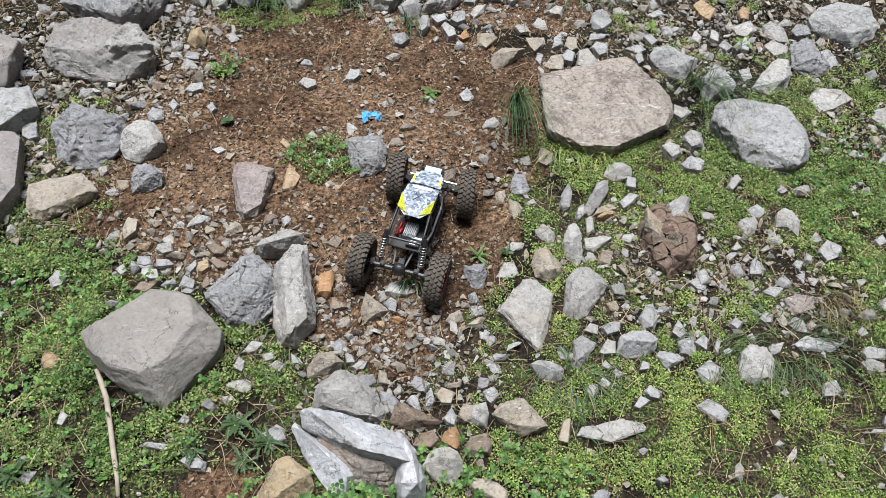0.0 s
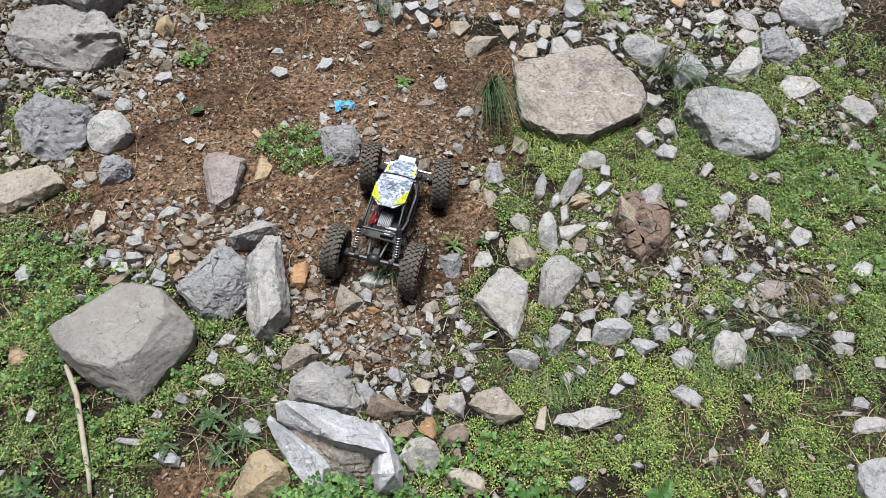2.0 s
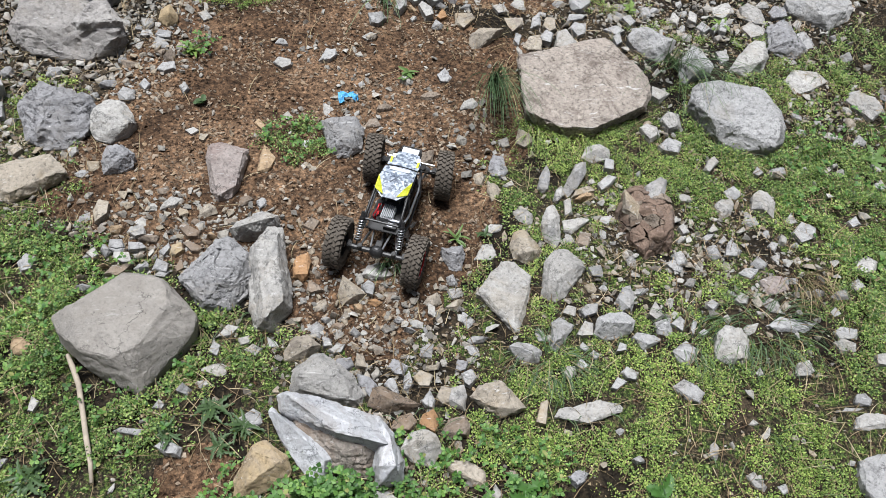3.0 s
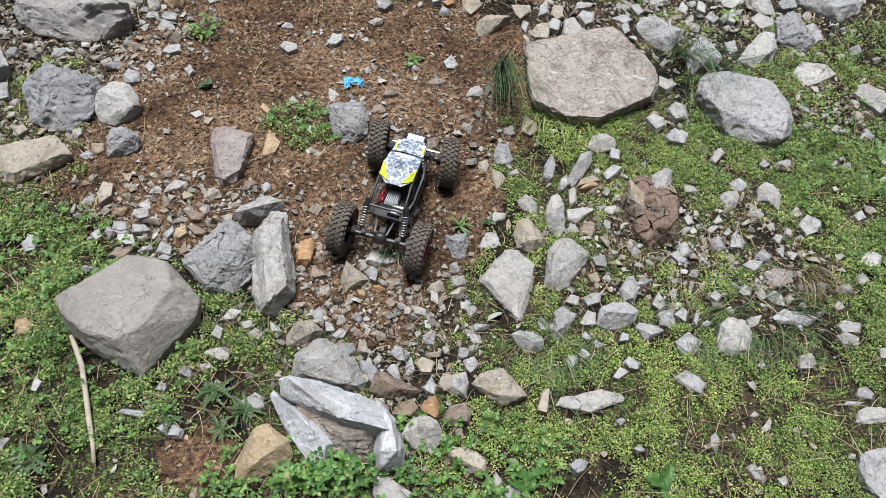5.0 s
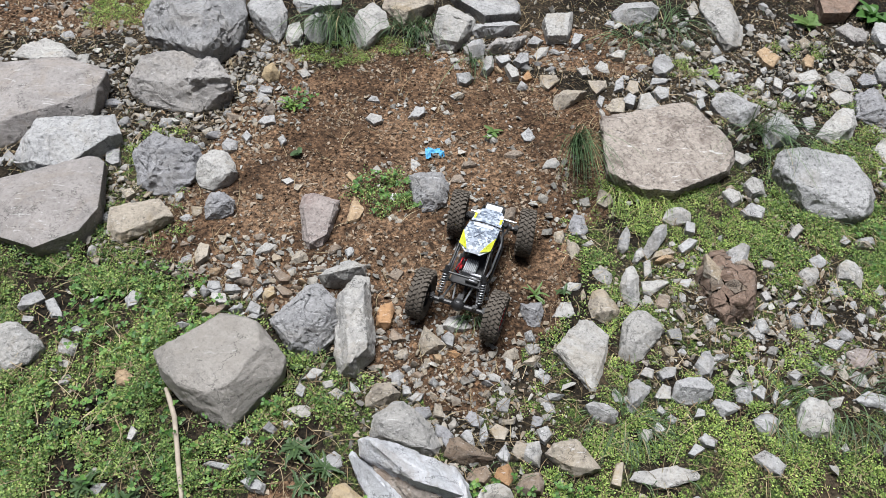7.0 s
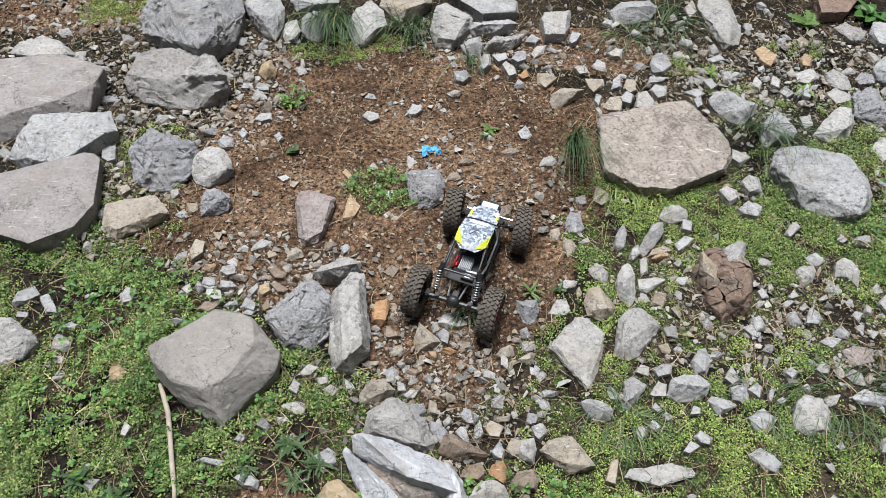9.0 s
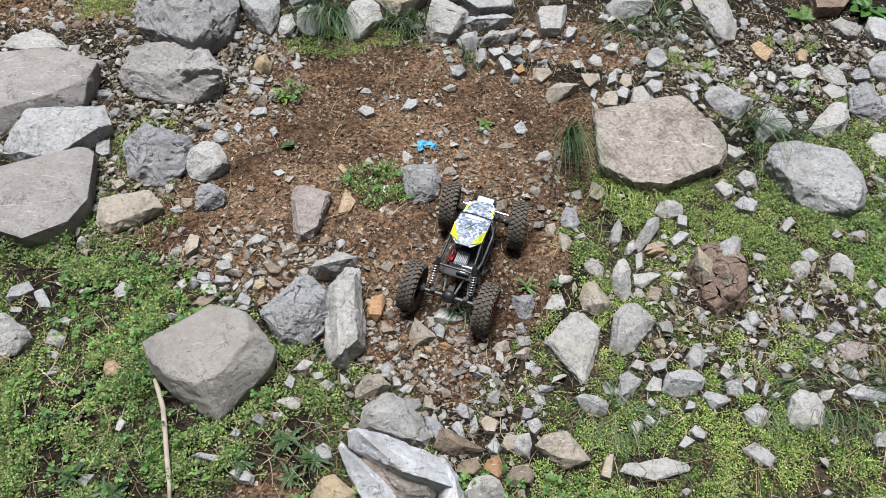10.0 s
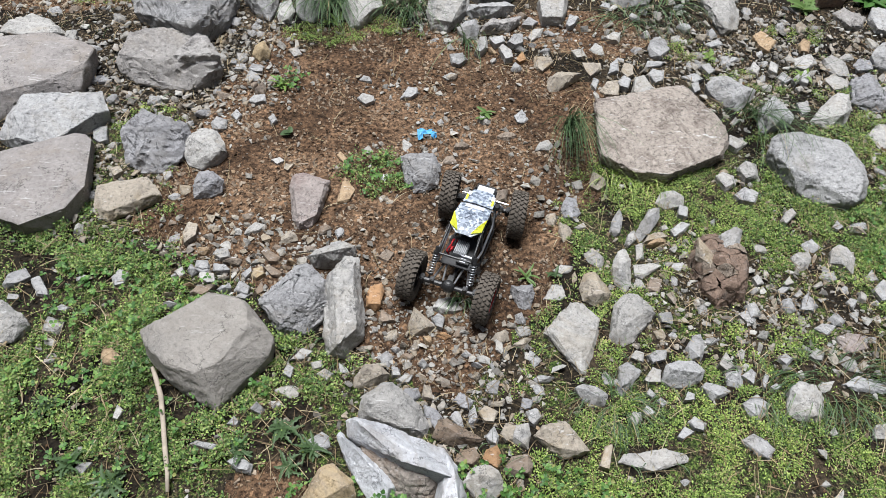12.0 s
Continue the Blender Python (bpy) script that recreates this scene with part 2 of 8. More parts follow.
def bare(u, v):
    """How bare the soil is: over 0 bare earth, under 0 grown over."""
    k = max(blob(u, v, -0.14, 0.40, 0.64, 0.50), blob(u, v, -0.45, 0.16, 0.42, 0.36), blob(u, v, 0.05, -0.10, 0.30, 0.42),
            blob(u, v, -0.42, -0.10, 0.42, 0.20, -12), blob(u, v, -1.6, 1.15, 0.5, 0.3),
            blob(u, v, 0.50, 0.95, 0.30, 0.14), blob(u, v, -0.37, -0.84, 0.10, 0.08))
    return k + 0.25 * wave(u, v, 3.0, 1.3) + 0.14 * wave(u, v, 9.0, 2.1)


def stony(u, v):
    """How thick loose gravel lies."""
    k = max(blob(u, v, -0.46, -0.16, 0.38, 0.16, -10), 0.5 + blob(u, v, 0.0, -0.46, 0.22, 0.30), blob(u, v, -0.75, 0.62, 0.30, 0.34),
            blob(u, v, -0.10, 0.58, 0.62, 0.20) - 0.5, blob(u, v, 1.25, 0.85, 0.75, 0.40) - 0.15, blob(u, v, 0.25, 0.92, 0.50, 0.18) - 0.1,
            blob(u, v, 0.75, -0.25, 0.38, 0.28) - 0.1, blob(u, v, -1.45, 1.0, 0.5, 0.22), blob(u, v, -1.2, 0.55, 0.5, 0.4), blob(u, v, -1.0, 0.10, 0.30, 0.25),
            blob(u, v, 1.05, -0.30, 0.34, 0.24) - 0.1, blob(u, v, 0.12, 0.25, 0.30, 0.30), 0.4 * blob(u, v, 1.62, 0.30, 0.38, 0.22))
    return max(0.05, min(1.0, 0.32 + k + 0.5 * wave(u, v, 4.0, 5.2)))


def scree(u, v):
    """The bands where broken stone lies thickest."""
    return max(blob(u, v, -0.46, -0.17, 0.36, 0.15, -10), blob(u, v, 0.0, -0.52, 0.26, 0.26), blob(u, v, -0.80, 0.62, 0.26, 0.34), blob(u, v, 0.28, 0.95, 0.45, 0.15), blob(u, v, 0.85, -0.20, 0.20, 0.14),
               blob(u, v, 1.2, 0.85, 0.6, 0.3), blob(u, v, -1.2, 0.5, 0.4, 0.3))


def relief(u, v):
    low = 0.012 * wave(u, v, 1.7, 0.4) + 0.008 * wave(u, v, 6.0, 0.9) + 0.004 * wave(u, v, 17.0, 1.7)
    return low - 0.035 * max(0.0, blob(u, v, -0.79, -0.10, 0.10, 0.07)) - 0.02 * max(0.0, blob(u, v, -0.37, -0.84, 0.12, 0.10))


def ground_lines(a, b, step, far):
    k = list(np.arange(a, b + step / 2, step))
    lo, hi, d = [], [], step
    while (lo[-1] if lo else a) > -far:
        d *= 1.45
        lo.append((lo[-1] if lo else a) - d)
        hi.append((hi[-1] if hi else b) + d)
    return lo[::-1] + k + hi


def add_mesh(name, verts, faces, materials, smooth=False):
    me = bpy.data.meshes.new(name)
    me.from_pydata(verts, [], faces)
    for m in materials:
        me.materials.append(m)
    if smooth:
        me.polygons.foreach_set("use_smooth", [True] * len(me.polygons))
    me.update()
    return me


def build_ground():
    us, vs = ground_lines(-2.1, 2.3, 0.016, 420), ground_lines(-1.15, 1.75, 0.016, 420)

    def steep(v):
        k = min(1.0, max(0.0, (v + 1.7) / 0.5)) * min(1.0, max(0.0, (3.4 - v) / 1.2))
        return radians(SLOPE) * k * k * (3 - 2 * k)
    i0 = min(range(len(vs)), key=lambda i: abs(vs[i]))
    y, z = [0.0] * len(vs), [0.0] * len(vs)
    y[i0], z[i0] = vs[i0] * math.cos(radians(SLOPE)), vs[i0] * math.sin(radians(SLOPE))
    for order in (range(i0 + 1, len(vs)), range(i0 - 1, -1, -1)):
        for i in order:
            j = i - 1 if i > i0 else i + 1
            n = max(1, min(40, int(abs(vs[i] - vs[j]) / 0.05)))
            y[i], z[i] = y[j], z[j]
            for s in range(n):
                a = steep(vs[j] + (vs[i] - vs[j]) * (s + 0.5) / n)
                y[i] += math.cos(a) * (vs[i] - vs[j]) / n
                z[i] += math.sin(a) * (vs[i] - vs[j]) / n
    verts, faces, kinds = [], [], []
    for i, v in enumerate(vs):
        a = steep(v)
        for u in us:
            r = relief(u, v)
            verts.append((u, y[i] - math.sin(a) * r, z[i] + math.cos(a) * r))
    n = len(us)
    for i in range(len(vs) - 1):
        for j in range(n - 1):
            faces.append((i * n + j, i * n + j + 1, (i + 1) * n + j + 1, (i + 1) * n + j))
            u, v = (us[j] + us[j + 1]) / 2, (vs[i] + vs[i + 1]) / 2
            near = -2.1 < u < 2.3 and v > -1.15 and blob(u, v, 0.1, -0.1, 2.15, 1.5) + 0.35 * wave(u, v, 3.0, 5.5) > 0
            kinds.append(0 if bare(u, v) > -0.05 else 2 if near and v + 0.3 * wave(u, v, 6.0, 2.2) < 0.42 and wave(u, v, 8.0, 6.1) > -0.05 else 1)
    me = add_mesh("ground", verts, faces, [SOIL, SHADED_LITTER, MOSS_WITH_SHADE], True)
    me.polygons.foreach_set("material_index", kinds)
    tagged(new("ground", me), "red-brown soil slope with mossy earth round it, gap shade in its colour", "ground", kind="structure")


build_ground()

# ---- stones ----
KIND_LABEL = {
    "grey": "grey limestone %s with rough weathered faces", "pale": "pale grey limestone %s with scratched faces",
    "white": "bluish white limestone %s with brown stains", "dark": "dark grey mottled limestone %s",
    "beige": "beige-grey limestone %s with a broad flat face", "boulder": "large grey limestone %s with pale veins",
    "flat": "beige-grey %s with a flat cracked top", "layered": "grey %s with split layered bedding",
    "slab": "reddish brown stone %s with dark stains", "pink": "pinkish grainy %s with a reddish tint",
    "tan_grey": "tan-grey %s with ochre patches", "tan": "light brown angular %s", "ochre": "yellow ochre %s with pale patches",
    "orange": "rusty orange rounded %s", "brown": "brown angular %s lying among gravel", "cracked": "brown cracked %s", "band": "brown stained %s",
}
TAKEN = []  # what already stands where: u, v, radius, in squares of 0.25 m
SQUARES = {}
SPLIT = []  # the layers of the split white boulder


def take(u, v, r):
    TAKEN.append((u, v, r))
    for i in range(math.floor((u - r) * 4), math.floor((u + r) * 4) + 1):
        for j in range(math.floor((v - r) * 4), math.floor((v + r) * 4) + 1):
            SQUARES.setdefault((i, j), []).append((u, v, r))


def polygon(sides):
    """The outline left when a square is hewn along each of the sides (direction in degrees, distance)."""
    far = 4 * max(d for _, d in sides)
    pts = [(-far, -far), (far, -far), (far, far), (-far, far)]
    for a, d in sides:
        nx, ny, out = math.cos(radians(a)), math.sin(radians(a)), []
        for p, q in zip(pts, pts[1:] + pts[:1]):
            sp, sq = p[0] * nx + p[1] * ny - d, q[0] * nx + q[1] * ny - d
            if sp <= 0:
                out.append(p)
            if sp * sq < 0:
                k = sp / (sp - sq)
                out.append((p[0] + (q[0] - p[0]) * k, p[1] + (q[1] - p[1]) * k))
        pts = out
    return pts


def to_mesh(bm, name, material):
    me = bpy.data.meshes.new(name)
    bm.to_mesh(me)
    bm.free()
    me.materials.append(material)
    return me


def part(name, bm, material, parent, label="", m=None):
    """A bmesh as one mesh object under a thing or a part."""
    ob = new(name, to_mesh(bm, name, material))
    ob.parent = parent
    if m is not None:
        ob.matrix_basis = m
    if label:
        ob["label"] = label
    return ob


def broken(corners, rng, kind=""):
    """A broken stone: the block spanned by its corners (direction, reach, height), with chipped edges and rough, cracked faces."""
    bm = bmesh.new()
    size = max(r for _, r, _ in corners)
    h = max(n for _, _, n in corners)
    for a, r, n in corners:
        x, y = r * math.cos(radians(a)), r * math.sin(radians(a))
        bm.verts.new((x, y, n))
        bm.verts.new((x * 0.93, y * 0.93, -0.25 * h - 0.006))

    def rehull():
        pts = [tuple(v.co) for v in bm.verts]
        bm.clear()
        for p in pts:
            bm.verts.new(p)
        res = bmesh.ops.convex_hull(bm, input=bm.verts)
        inner = {g for g in res["geom_interior"] + res["geom_unused"] if isinstance(g, bmesh.types.BMVert)}
        bmesh.ops.delete(bm, geom=list(inner), context="VERTS")
    rehull()
    for _ in range(3 if size > 0.05 else 2):
        v = rng.choice([v for v in bm.verts if v.co.z > 0.3 * h] or list(bm.verts))
        n = (v.co.normalized() + Vector((rng.gauss(0, 0.3), rng.gauss(0, 0.3), rng.uniform(0, 0.5)))).normalized()
        reach = max(q.co.dot(n) for q in bm.verts)
        bmesh.ops.bisect_plane(bm, geom=list(bm.verts) + list(bm.edges) + list(bm.faces), plane_co=n * (reach - rng.uniform(0.01, 0.035) * size), plane_no=n, clear_outer=True)
        rehull()
    bmesh.ops.dissolve_limit(bm, angle_limit=radians(9), verts=bm.verts, edges=bm.edges)
    bmesh.ops.bevel(bm, geom=list(bm.edges), offset=min(0.0035, size * 0.03), segments=1, affect="EDGES", clamp_overlap=True)
    bmesh.ops.triangulate(bm, faces=bm.faces)
    goal = max(0.0052, size * 0.036) if size > 0.035 else size * 0.16
    for _ in range(7):
        longs = [e for e in bm.edges if e.calc_length() > goal * 1.5]
        if not longs or len(bm.verts) > 6000:
            break
        bmesh.ops.subdivide_edges(bm, edges=longs, cuts=1)
        bmesh.ops.triangulate(bm, faces=bm.faces)
    bm.normal_update()
    k = rng.uniform(0, 90)
    off = Vector((k, k * 0.7, -k))
    smooth_top = kind in ("flat", "beige", "white")
    rough = {"flat": 0.5, "beige": 0.5, "white": 0.6, "slab": 0.8, "boulder": 1.9, "dark": 2.5, "layered": 1.2}.get(kind, 1.0)
    amp = 0.62 * min(size, 0.16) * rough
    moves = []
    for v in bm.verts:
        p = v.co
        q = p / min(size, 0.16)
        calm = 0.4 if smooth_top and v.normal.z > 0.75 else 1.0
        warp = q + 0.35 * noise.noise_vector(q * 2.3 + off)
        d = calm * amp * (0.022 * (noise.cell(warp * 2.4 + off) - 0.5) + 0.016 * (noise.cell(warp * 5.5 - off) - 0.5) + 0.020 * noise.noise(q * 2.0 - off))
        d += calm * amp * 0.018 * (1 - 2.4 * abs(noise.noise(warp * 3.3 + off)))
        d -= amp * 0.040 * max(0.0, 1 - 14 * abs(noise.noise(warp * 1.5 - off))) * max(0.0, min(1.0, 0.4 + 3 * noise.noise(q * 1.2 + off)))
        d += calm * min(1, size / 0.06) * (0.0016 * noise.noise(p * 60 + off) + 0.0012 * noise.noise(p * 150 + off))
        if kind in ("layered", "band"):
            s = (p.z + 0.25 * p.y) / 0.030 + 3.0 * noise.noise(q * 1.1 + off)
            d += 0.0050 * (1 if s % 1.0 > 0.35 else -1) * noise.noise(q * 2.0 - off)
        if kind == "slab" and abs(v.normal.z) < 0.75:
            s = (p.z + 0.3 * p.x) / 0.018 + 2.2 * noise.noise(q * 1.5 + off)
            d += 0.0018 * (1 if s % 1.0 > 0.5 else -1)
        moves.append(v.normal * d)
    for v, d in zip(bm.verts, moves):
        v.co += d
    bm.normal_update()
    for f in bm.faces:
        f.smooth = True
    for e in bm.edges:
        e.smooth = e.calc_face_angle(0) < radians(20)
    return bm, size


def rock(kind, u, v, *corners):
    """A stone that lies at u, v, by its corners; the split boulder's layers are kept for later."""
    rng = random.Random(round(u * 7919 + v * 104729))
    bm, size = broken(corners, rng, kind)
    word = "boulder" if size > 0.17 else "rock" if size > 0.07 else "stone"
    ob = new(word, to_mesh(bm, word, STONE[kind]))
    ob.matrix_world = HILL @ Matrix.Translation((u, v, min(0.0, relief(u, v)) * 0.5))
    mean = sum(r for _, r, _ in corners) / len(corners)
    take(u, v, mean * 0.8)
    for a, r, _ in corners:
        take(u + 0.6 * r * math.cos(radians(a)), v + 0.6 * r * math.sin(radians(a)), 0.36 * r)
    if kind in ("white", "band"):
        ob.name = "layer"
        SPLIT.append(ob)
        if kind == "band":
            ob["label"] = "rough brown layer"
        return ob
    where = " sunk in the slope" if size > 0.12 else " lying on soil" if bare(u, v) > 0 else " lying among low green weeds"
    tagged(ob, KIND_LABEL[kind] % word + where, "rock" if size > 0.07 else "stone", "stones on the slope")
    return ob


def block(outline, h, rng):
    """The corners of a stone with that outline and height, its top tilted by chance."""
    size = max(math.hypot(*p) for p in outline)
    tilt = rng.uniform(0, 6.283)
    out = []
    for x, y in outline:
        a, r = math.degrees(math.atan2(y, x)), math.hypot(x, y)
        lift = 0.3 * (x * math.cos(tilt) + y * math.sin(tilt)) / size
        out.append((a, r, h * (0.35 + lift + rng.uniform(-0.1, 0.1))))
        if rng.random() < 0.75:
            out.append((a + rng.uniform(-15, 15), r * rng.uniform(0.35, 0.8), h * (0.85 + lift + rng.uniform(-0.1, 0.1))))
    return out


def stone(kind, u, v, h, *sides):
    """A small stone by its hewn sides."""
    return rock(kind, u, v, *block(polygon(sides), h, random.Random(round(u * 4001 + v * 9973))))


rock("boulder", -0.972, 0.947, (-171, 0.193, 0.061), (154, 0.200, 0.095), (116, 0.223, 0.125), (74, 0.223, 0.125), (38, 0.211, 0.099), (8, 0.196, 0.069), (-30, 0.198, 0.031), (-53, 0.201, 0.013), (-86, 0.180, 0.010), (-130, 0.139, 0.035), (-153, 0.187, 0.044), (-52, 0.109, 0.160), (-70, 0.277, 0.120), (-139, 0.065, 0.160), (-156, 0.145, 0.096), (-34, 0.187, 0.096))
rock("grey", -0.715, 1.031, (154, 0.106, 0.049), (124, 0.127, 0.062), (77, 0.116, 0.062), (24, 0.077, 0.043), (-33, 0.092, 0.023), (-67, 0.138, 0.005), (-89, 0.097, 0.013), (-161, 0.067, 0.033), (-101, 0.071, 0.080), (-46, 0.080, 0.064), (66, 0.028, 0.080))
rock("layered", -0.936, 0.611, (-180, 0.201, 0.044), (148, 0.199, 0.073), (116, 0.148, 0.078), (89, 0.100, 0.068), (63, 0.130, 0.071), (47, 0.141, 0.066), (9, 0.158, 0.044), (-10, 0.171, 0.027), (-28, 0.156, 0.016), (-55, 0.134, 0.006), (-71, 0.119, 0.006), (-101, 0.108, 0.009), (-139, 0.144, 0.014), (-162, 0.182, 0.027), (-169, 0.164, 0.075), (-115, 0.044, 0.080), (-59, 0.064, 0.080), (-18, 0.173, 0.070), (148, 0.147, 0.095), (68, 0.053, 0.090))
rock("layered", -0.848, 0.612, (-164, 0.080, 0.079), (141, 0.043, 0.091), (100, 0.078, 0.103), (70, 0.069, 0.100), (-8, 0.084, 0.079), (-33, 0.065, 0.073), (-75, 0.049, 0.071), (-135, 0.073, 0.071), (179, 0.012, 0.113), (45, 0.035, 0.113), (-25, 0.075, 0.100), (-121, 0.059, 0.104))
rock("beige", -1.396, 0.495, (157, 0.282, 0.079), (141, 0.194, 0.080), (80, 0.171, 0.086), (50, 0.201, 0.081), (31, 0.240, 0.075), (6, 0.218, 0.055), (-15, 0.210, 0.039), (-31, 0.107, 0.040), (-84, 0.096, 0.033), (-103, 0.214, 0.009), (-126, 0.282, 0.007), (-167, 0.266, 0.045), (13, 0.221, 0.093), (3, 0.208, 0.088), (-40, 0.131, 0.088), (-103, 0.160, 0.083), (100, 0.118, 0.110), (37, 0.187, 0.099))
rock("pale", -1.488, 0.778, (-166, 0.116, 0.009), (167, 0.087, 0.024), (102, 0.055, 0.034), (35, 0.066, 0.027), (-8, 0.139, 0.005), (-21, 0.061, 0.006), (-134, 0.057, 0.003), (-137, 0.066, 0.037), (97, 0.031, 0.033), (-24, 0.137, 0.042), (-92, 0.079, 0.041))
rock("grey", -1.226, 0.282, (-157, 0.175, 0.021), (173, 0.154, 0.047), (143, 0.149, 0.066), (96, 0.096, 0.066), (45, 0.171, 0.070), (18, 0.167, 0.050), (6, 0.136, 0.040), (-7, 0.106, 0.033), (-27, 0.085, 0.026), (-80, 0.079, 0.016), (-119, 0.134, 0.005), (-143, 0.126, 0.019), (-158, 0.094, 0.090), (30, 0.082, 0.090), (-121, 0.123, 0.063), (-78, 0.118, 0.054), (5, 0.137, 0.072))
rock("beige", -1.202, 0.023, (166, 0.254, 0.045), (168, 0.137, 0.039), (119, 0.110, 0.049), (81, 0.134, 0.054), (69, 0.206, 0.062), (57, 0.224, 0.061), (10, 0.166, 0.036), (-11, 0.163, 0.026), (-31, 0.175, 0.016), (-58, 0.176, 0.006), (-87, 0.163, 0.005), (-103, 0.141, 0.010), (-139, 0.129, 0.019), (-162, 0.242, 0.023), (63, 0.178, 0.080), (-9, 0.176, 0.072), (-38, 0.183, 0.068), (-78, 0.182, 0.064), (-130, 0.117, 0.064), (117, 0.049, 0.080))
rock("dark", -0.900, 0.229, (170, 0.115, 0.046), (141, 0.114, 0.060), (120, 0.115, 0.066), (84, 0.083, 0.061), (33, 0.111, 0.053), (13, 0.111, 0.043), (-30, 0.110, 0.021), (-68, 0.117, 0.006), (-98, 0.115, 0.005), (-131, 0.112, 0.015), (151, 0.022, 0.085), (11, 0.091, 0.068), (24, 0.035, 0.085), (-111, 0.089, 0.043), (-171, 0.052, 0.077))
rock("pale", -0.740, 0.215, (-174, 0.072, 0.025), (148, 0.072, 0.039), (108, 0.071, 0.047), (69, 0.068, 0.044), (19, 0.061, 0.031), (-7, 0.068, 0.022), (-38, 0.062, 0.014), (-89, 0.073, 0.004), (-125, 0.077, 0.008), (180, 0.039, 0.057), (56, 0.031, 0.060), (-29, 0.061, 0.048), (-87, 0.051, 0.036))
rock("grey", -0.728, 0.338, (169, 0.028, 0.010), (112, 0.034, 0.017), (37, 0.032, 0.013), (-24, 0.030, 0.005), (-78, 0.026, 0.001), (-133, 0.026, 0.004), (-172, 0.018, 0.018), (27, 0.020, 0.017), (-72, 0.034, 0.021))
rock("tan_grey", -0.943, -0.002, (-172, 0.079, 0.020), (153, 0.088, 0.032), (122, 0.056, 0.033), (77, 0.071, 0.038), (50, 0.102, 0.039), (9, 0.121, 0.025), (-17, 0.072, 0.016), (-40, 0.050, 0.014), (-102, 0.082, 0.003), (-116, 0.080, 0.005), (-151, 0.078, 0.014), (-120, 0.062, 0.035), (-101, 0.065, 0.035), (25, 0.063, 0.050), (2, 0.094, 0.040), (136, 0.007, 0.045))
rock("dark", -0.702, 0.064, (-165, 0.044, 0.015), (131, 0.051, 0.038), (84, 0.044, 0.039), (21, 0.051, 0.027), (-21, 0.050, 0.010), (-66, 0.036, 0.004), (-132, 0.053, 0.003), (154, 0.011, 0.050), (-6, 0.035, 0.050), (-85, 0.027, 0.035))
rock("tan_grey", -0.716, -0.110, (-112, 0.034, 0.002), (176, 0.022, 0.012), (107, 0.038, 0.022), (59, 0.034, 0.020), (-13, 0.021, 0.010), (-75, 0.031, 0.002), (-92, 0.044, 0.027), (105, 0.023, 0.024), (-34, 0.027, 0.027))
rock("grey", -1.086, 0.259, (134, 0.044, 0.017), (68, 0.038, 0.017), (-32, 0.038, 0.004), (-85, 0.033, 0.001), (-145, 0.024, 0.006), (133, 0.039, 0.017), (61, 0.028, 0.020), (-39, 0.040, 0.017), (-74, 0.037, 0.017), (-108, 0.027, 0.021))
rock("tan_grey", -0.995, 0.117, (166, 0.027, 0.009), (72, 0.019, 0.011), (0, 0.022, 0.007), (-94, 0.025, 0.001), (177, 0.015, 0.014), (62, 0.014, 0.014), (-12, 0.023, 0.013), (-81, 0.026, 0.013))
rock("pale", -0.609, 0.954, (-141, 0.038, 0.008), (120, 0.058, 0.020), (80, 0.069, 0.022), (17, 0.036, 0.013), (-63, 0.060, 0.002), (-107, 0.053, 0.003), (-115, 0.034, 0.024), (80, 0.059, 0.022), (-68, 0.059, 0.026))
rock("grey", -0.523, 0.983, (-151, 0.056, 0.019), (144, 0.062, 0.038), (99, 0.072, 0.047), (52, 0.073, 0.041), (-6, 0.058, 0.023), (-70, 0.076, 0.004), (-106, 0.065, 0.007), (-80, 0.011, 0.060), (-37, 0.044, 0.048))
rock("pale", -0.329, 0.997, (-177, 0.075, 0.028), (118, 0.095, 0.046), (87, 0.133, 0.055), (50, 0.103, 0.043), (6, 0.083, 0.028), (-37, 0.052, 0.020), (-87, 0.108, 0.004), (-105, 0.106, 0.006), (-134, 0.081, 0.016), (-162, 0.024, 0.070), (-41, 0.066, 0.049), (51, 0.044, 0.070), (-92, 0.107, 0.028))
rock("grey", -0.560, 1.172, (-173, 0.088, 0.016), (152, 0.102, 0.030), (38, 0.127, 0.034), (-4, 0.109, 0.013), (-63, 0.049, 0.006), (-130, 0.084, 0.003), (-149, 0.070, 0.037), (27, 0.081, 0.043), (-71, 0.067, 0.037))
rock("tan_grey", -0.187, 1.146, (-175, 0.104, 0.026), (138, 0.118, 0.047), (45, 0.133, 0.047), (12, 0.110, 0.029), (-43, 0.076, 0.012), (-96, 0.091, 0.004), (-140, 0.073, 0.015), (-80, 0.072, 0.060), (-20, 0.080, 0.060))
rock("ochre", -0.654, 0.709, (-161, 0.035, 0.014), (142, 0.034, 0.027), (87, 0.045, 0.035), (7, 0.032, 0.018), (-35, 0.037, 0.008), (-96, 0.037, 0.003), (-62, 0.019, 0.045))
rock("grey", -0.663, 0.631, (-173, 0.026, 0.006), (124, 0.024, 0.014), (23, 0.030, 0.010), (-21, 0.028, 0.003), (-130, 0.023, 0.001), (-147, 0.021, 0.015), (130, 0.012, 0.017), (3, 0.021, 0.016), (-38, 0.035, 0.014), (-102, 0.022, 0.015))
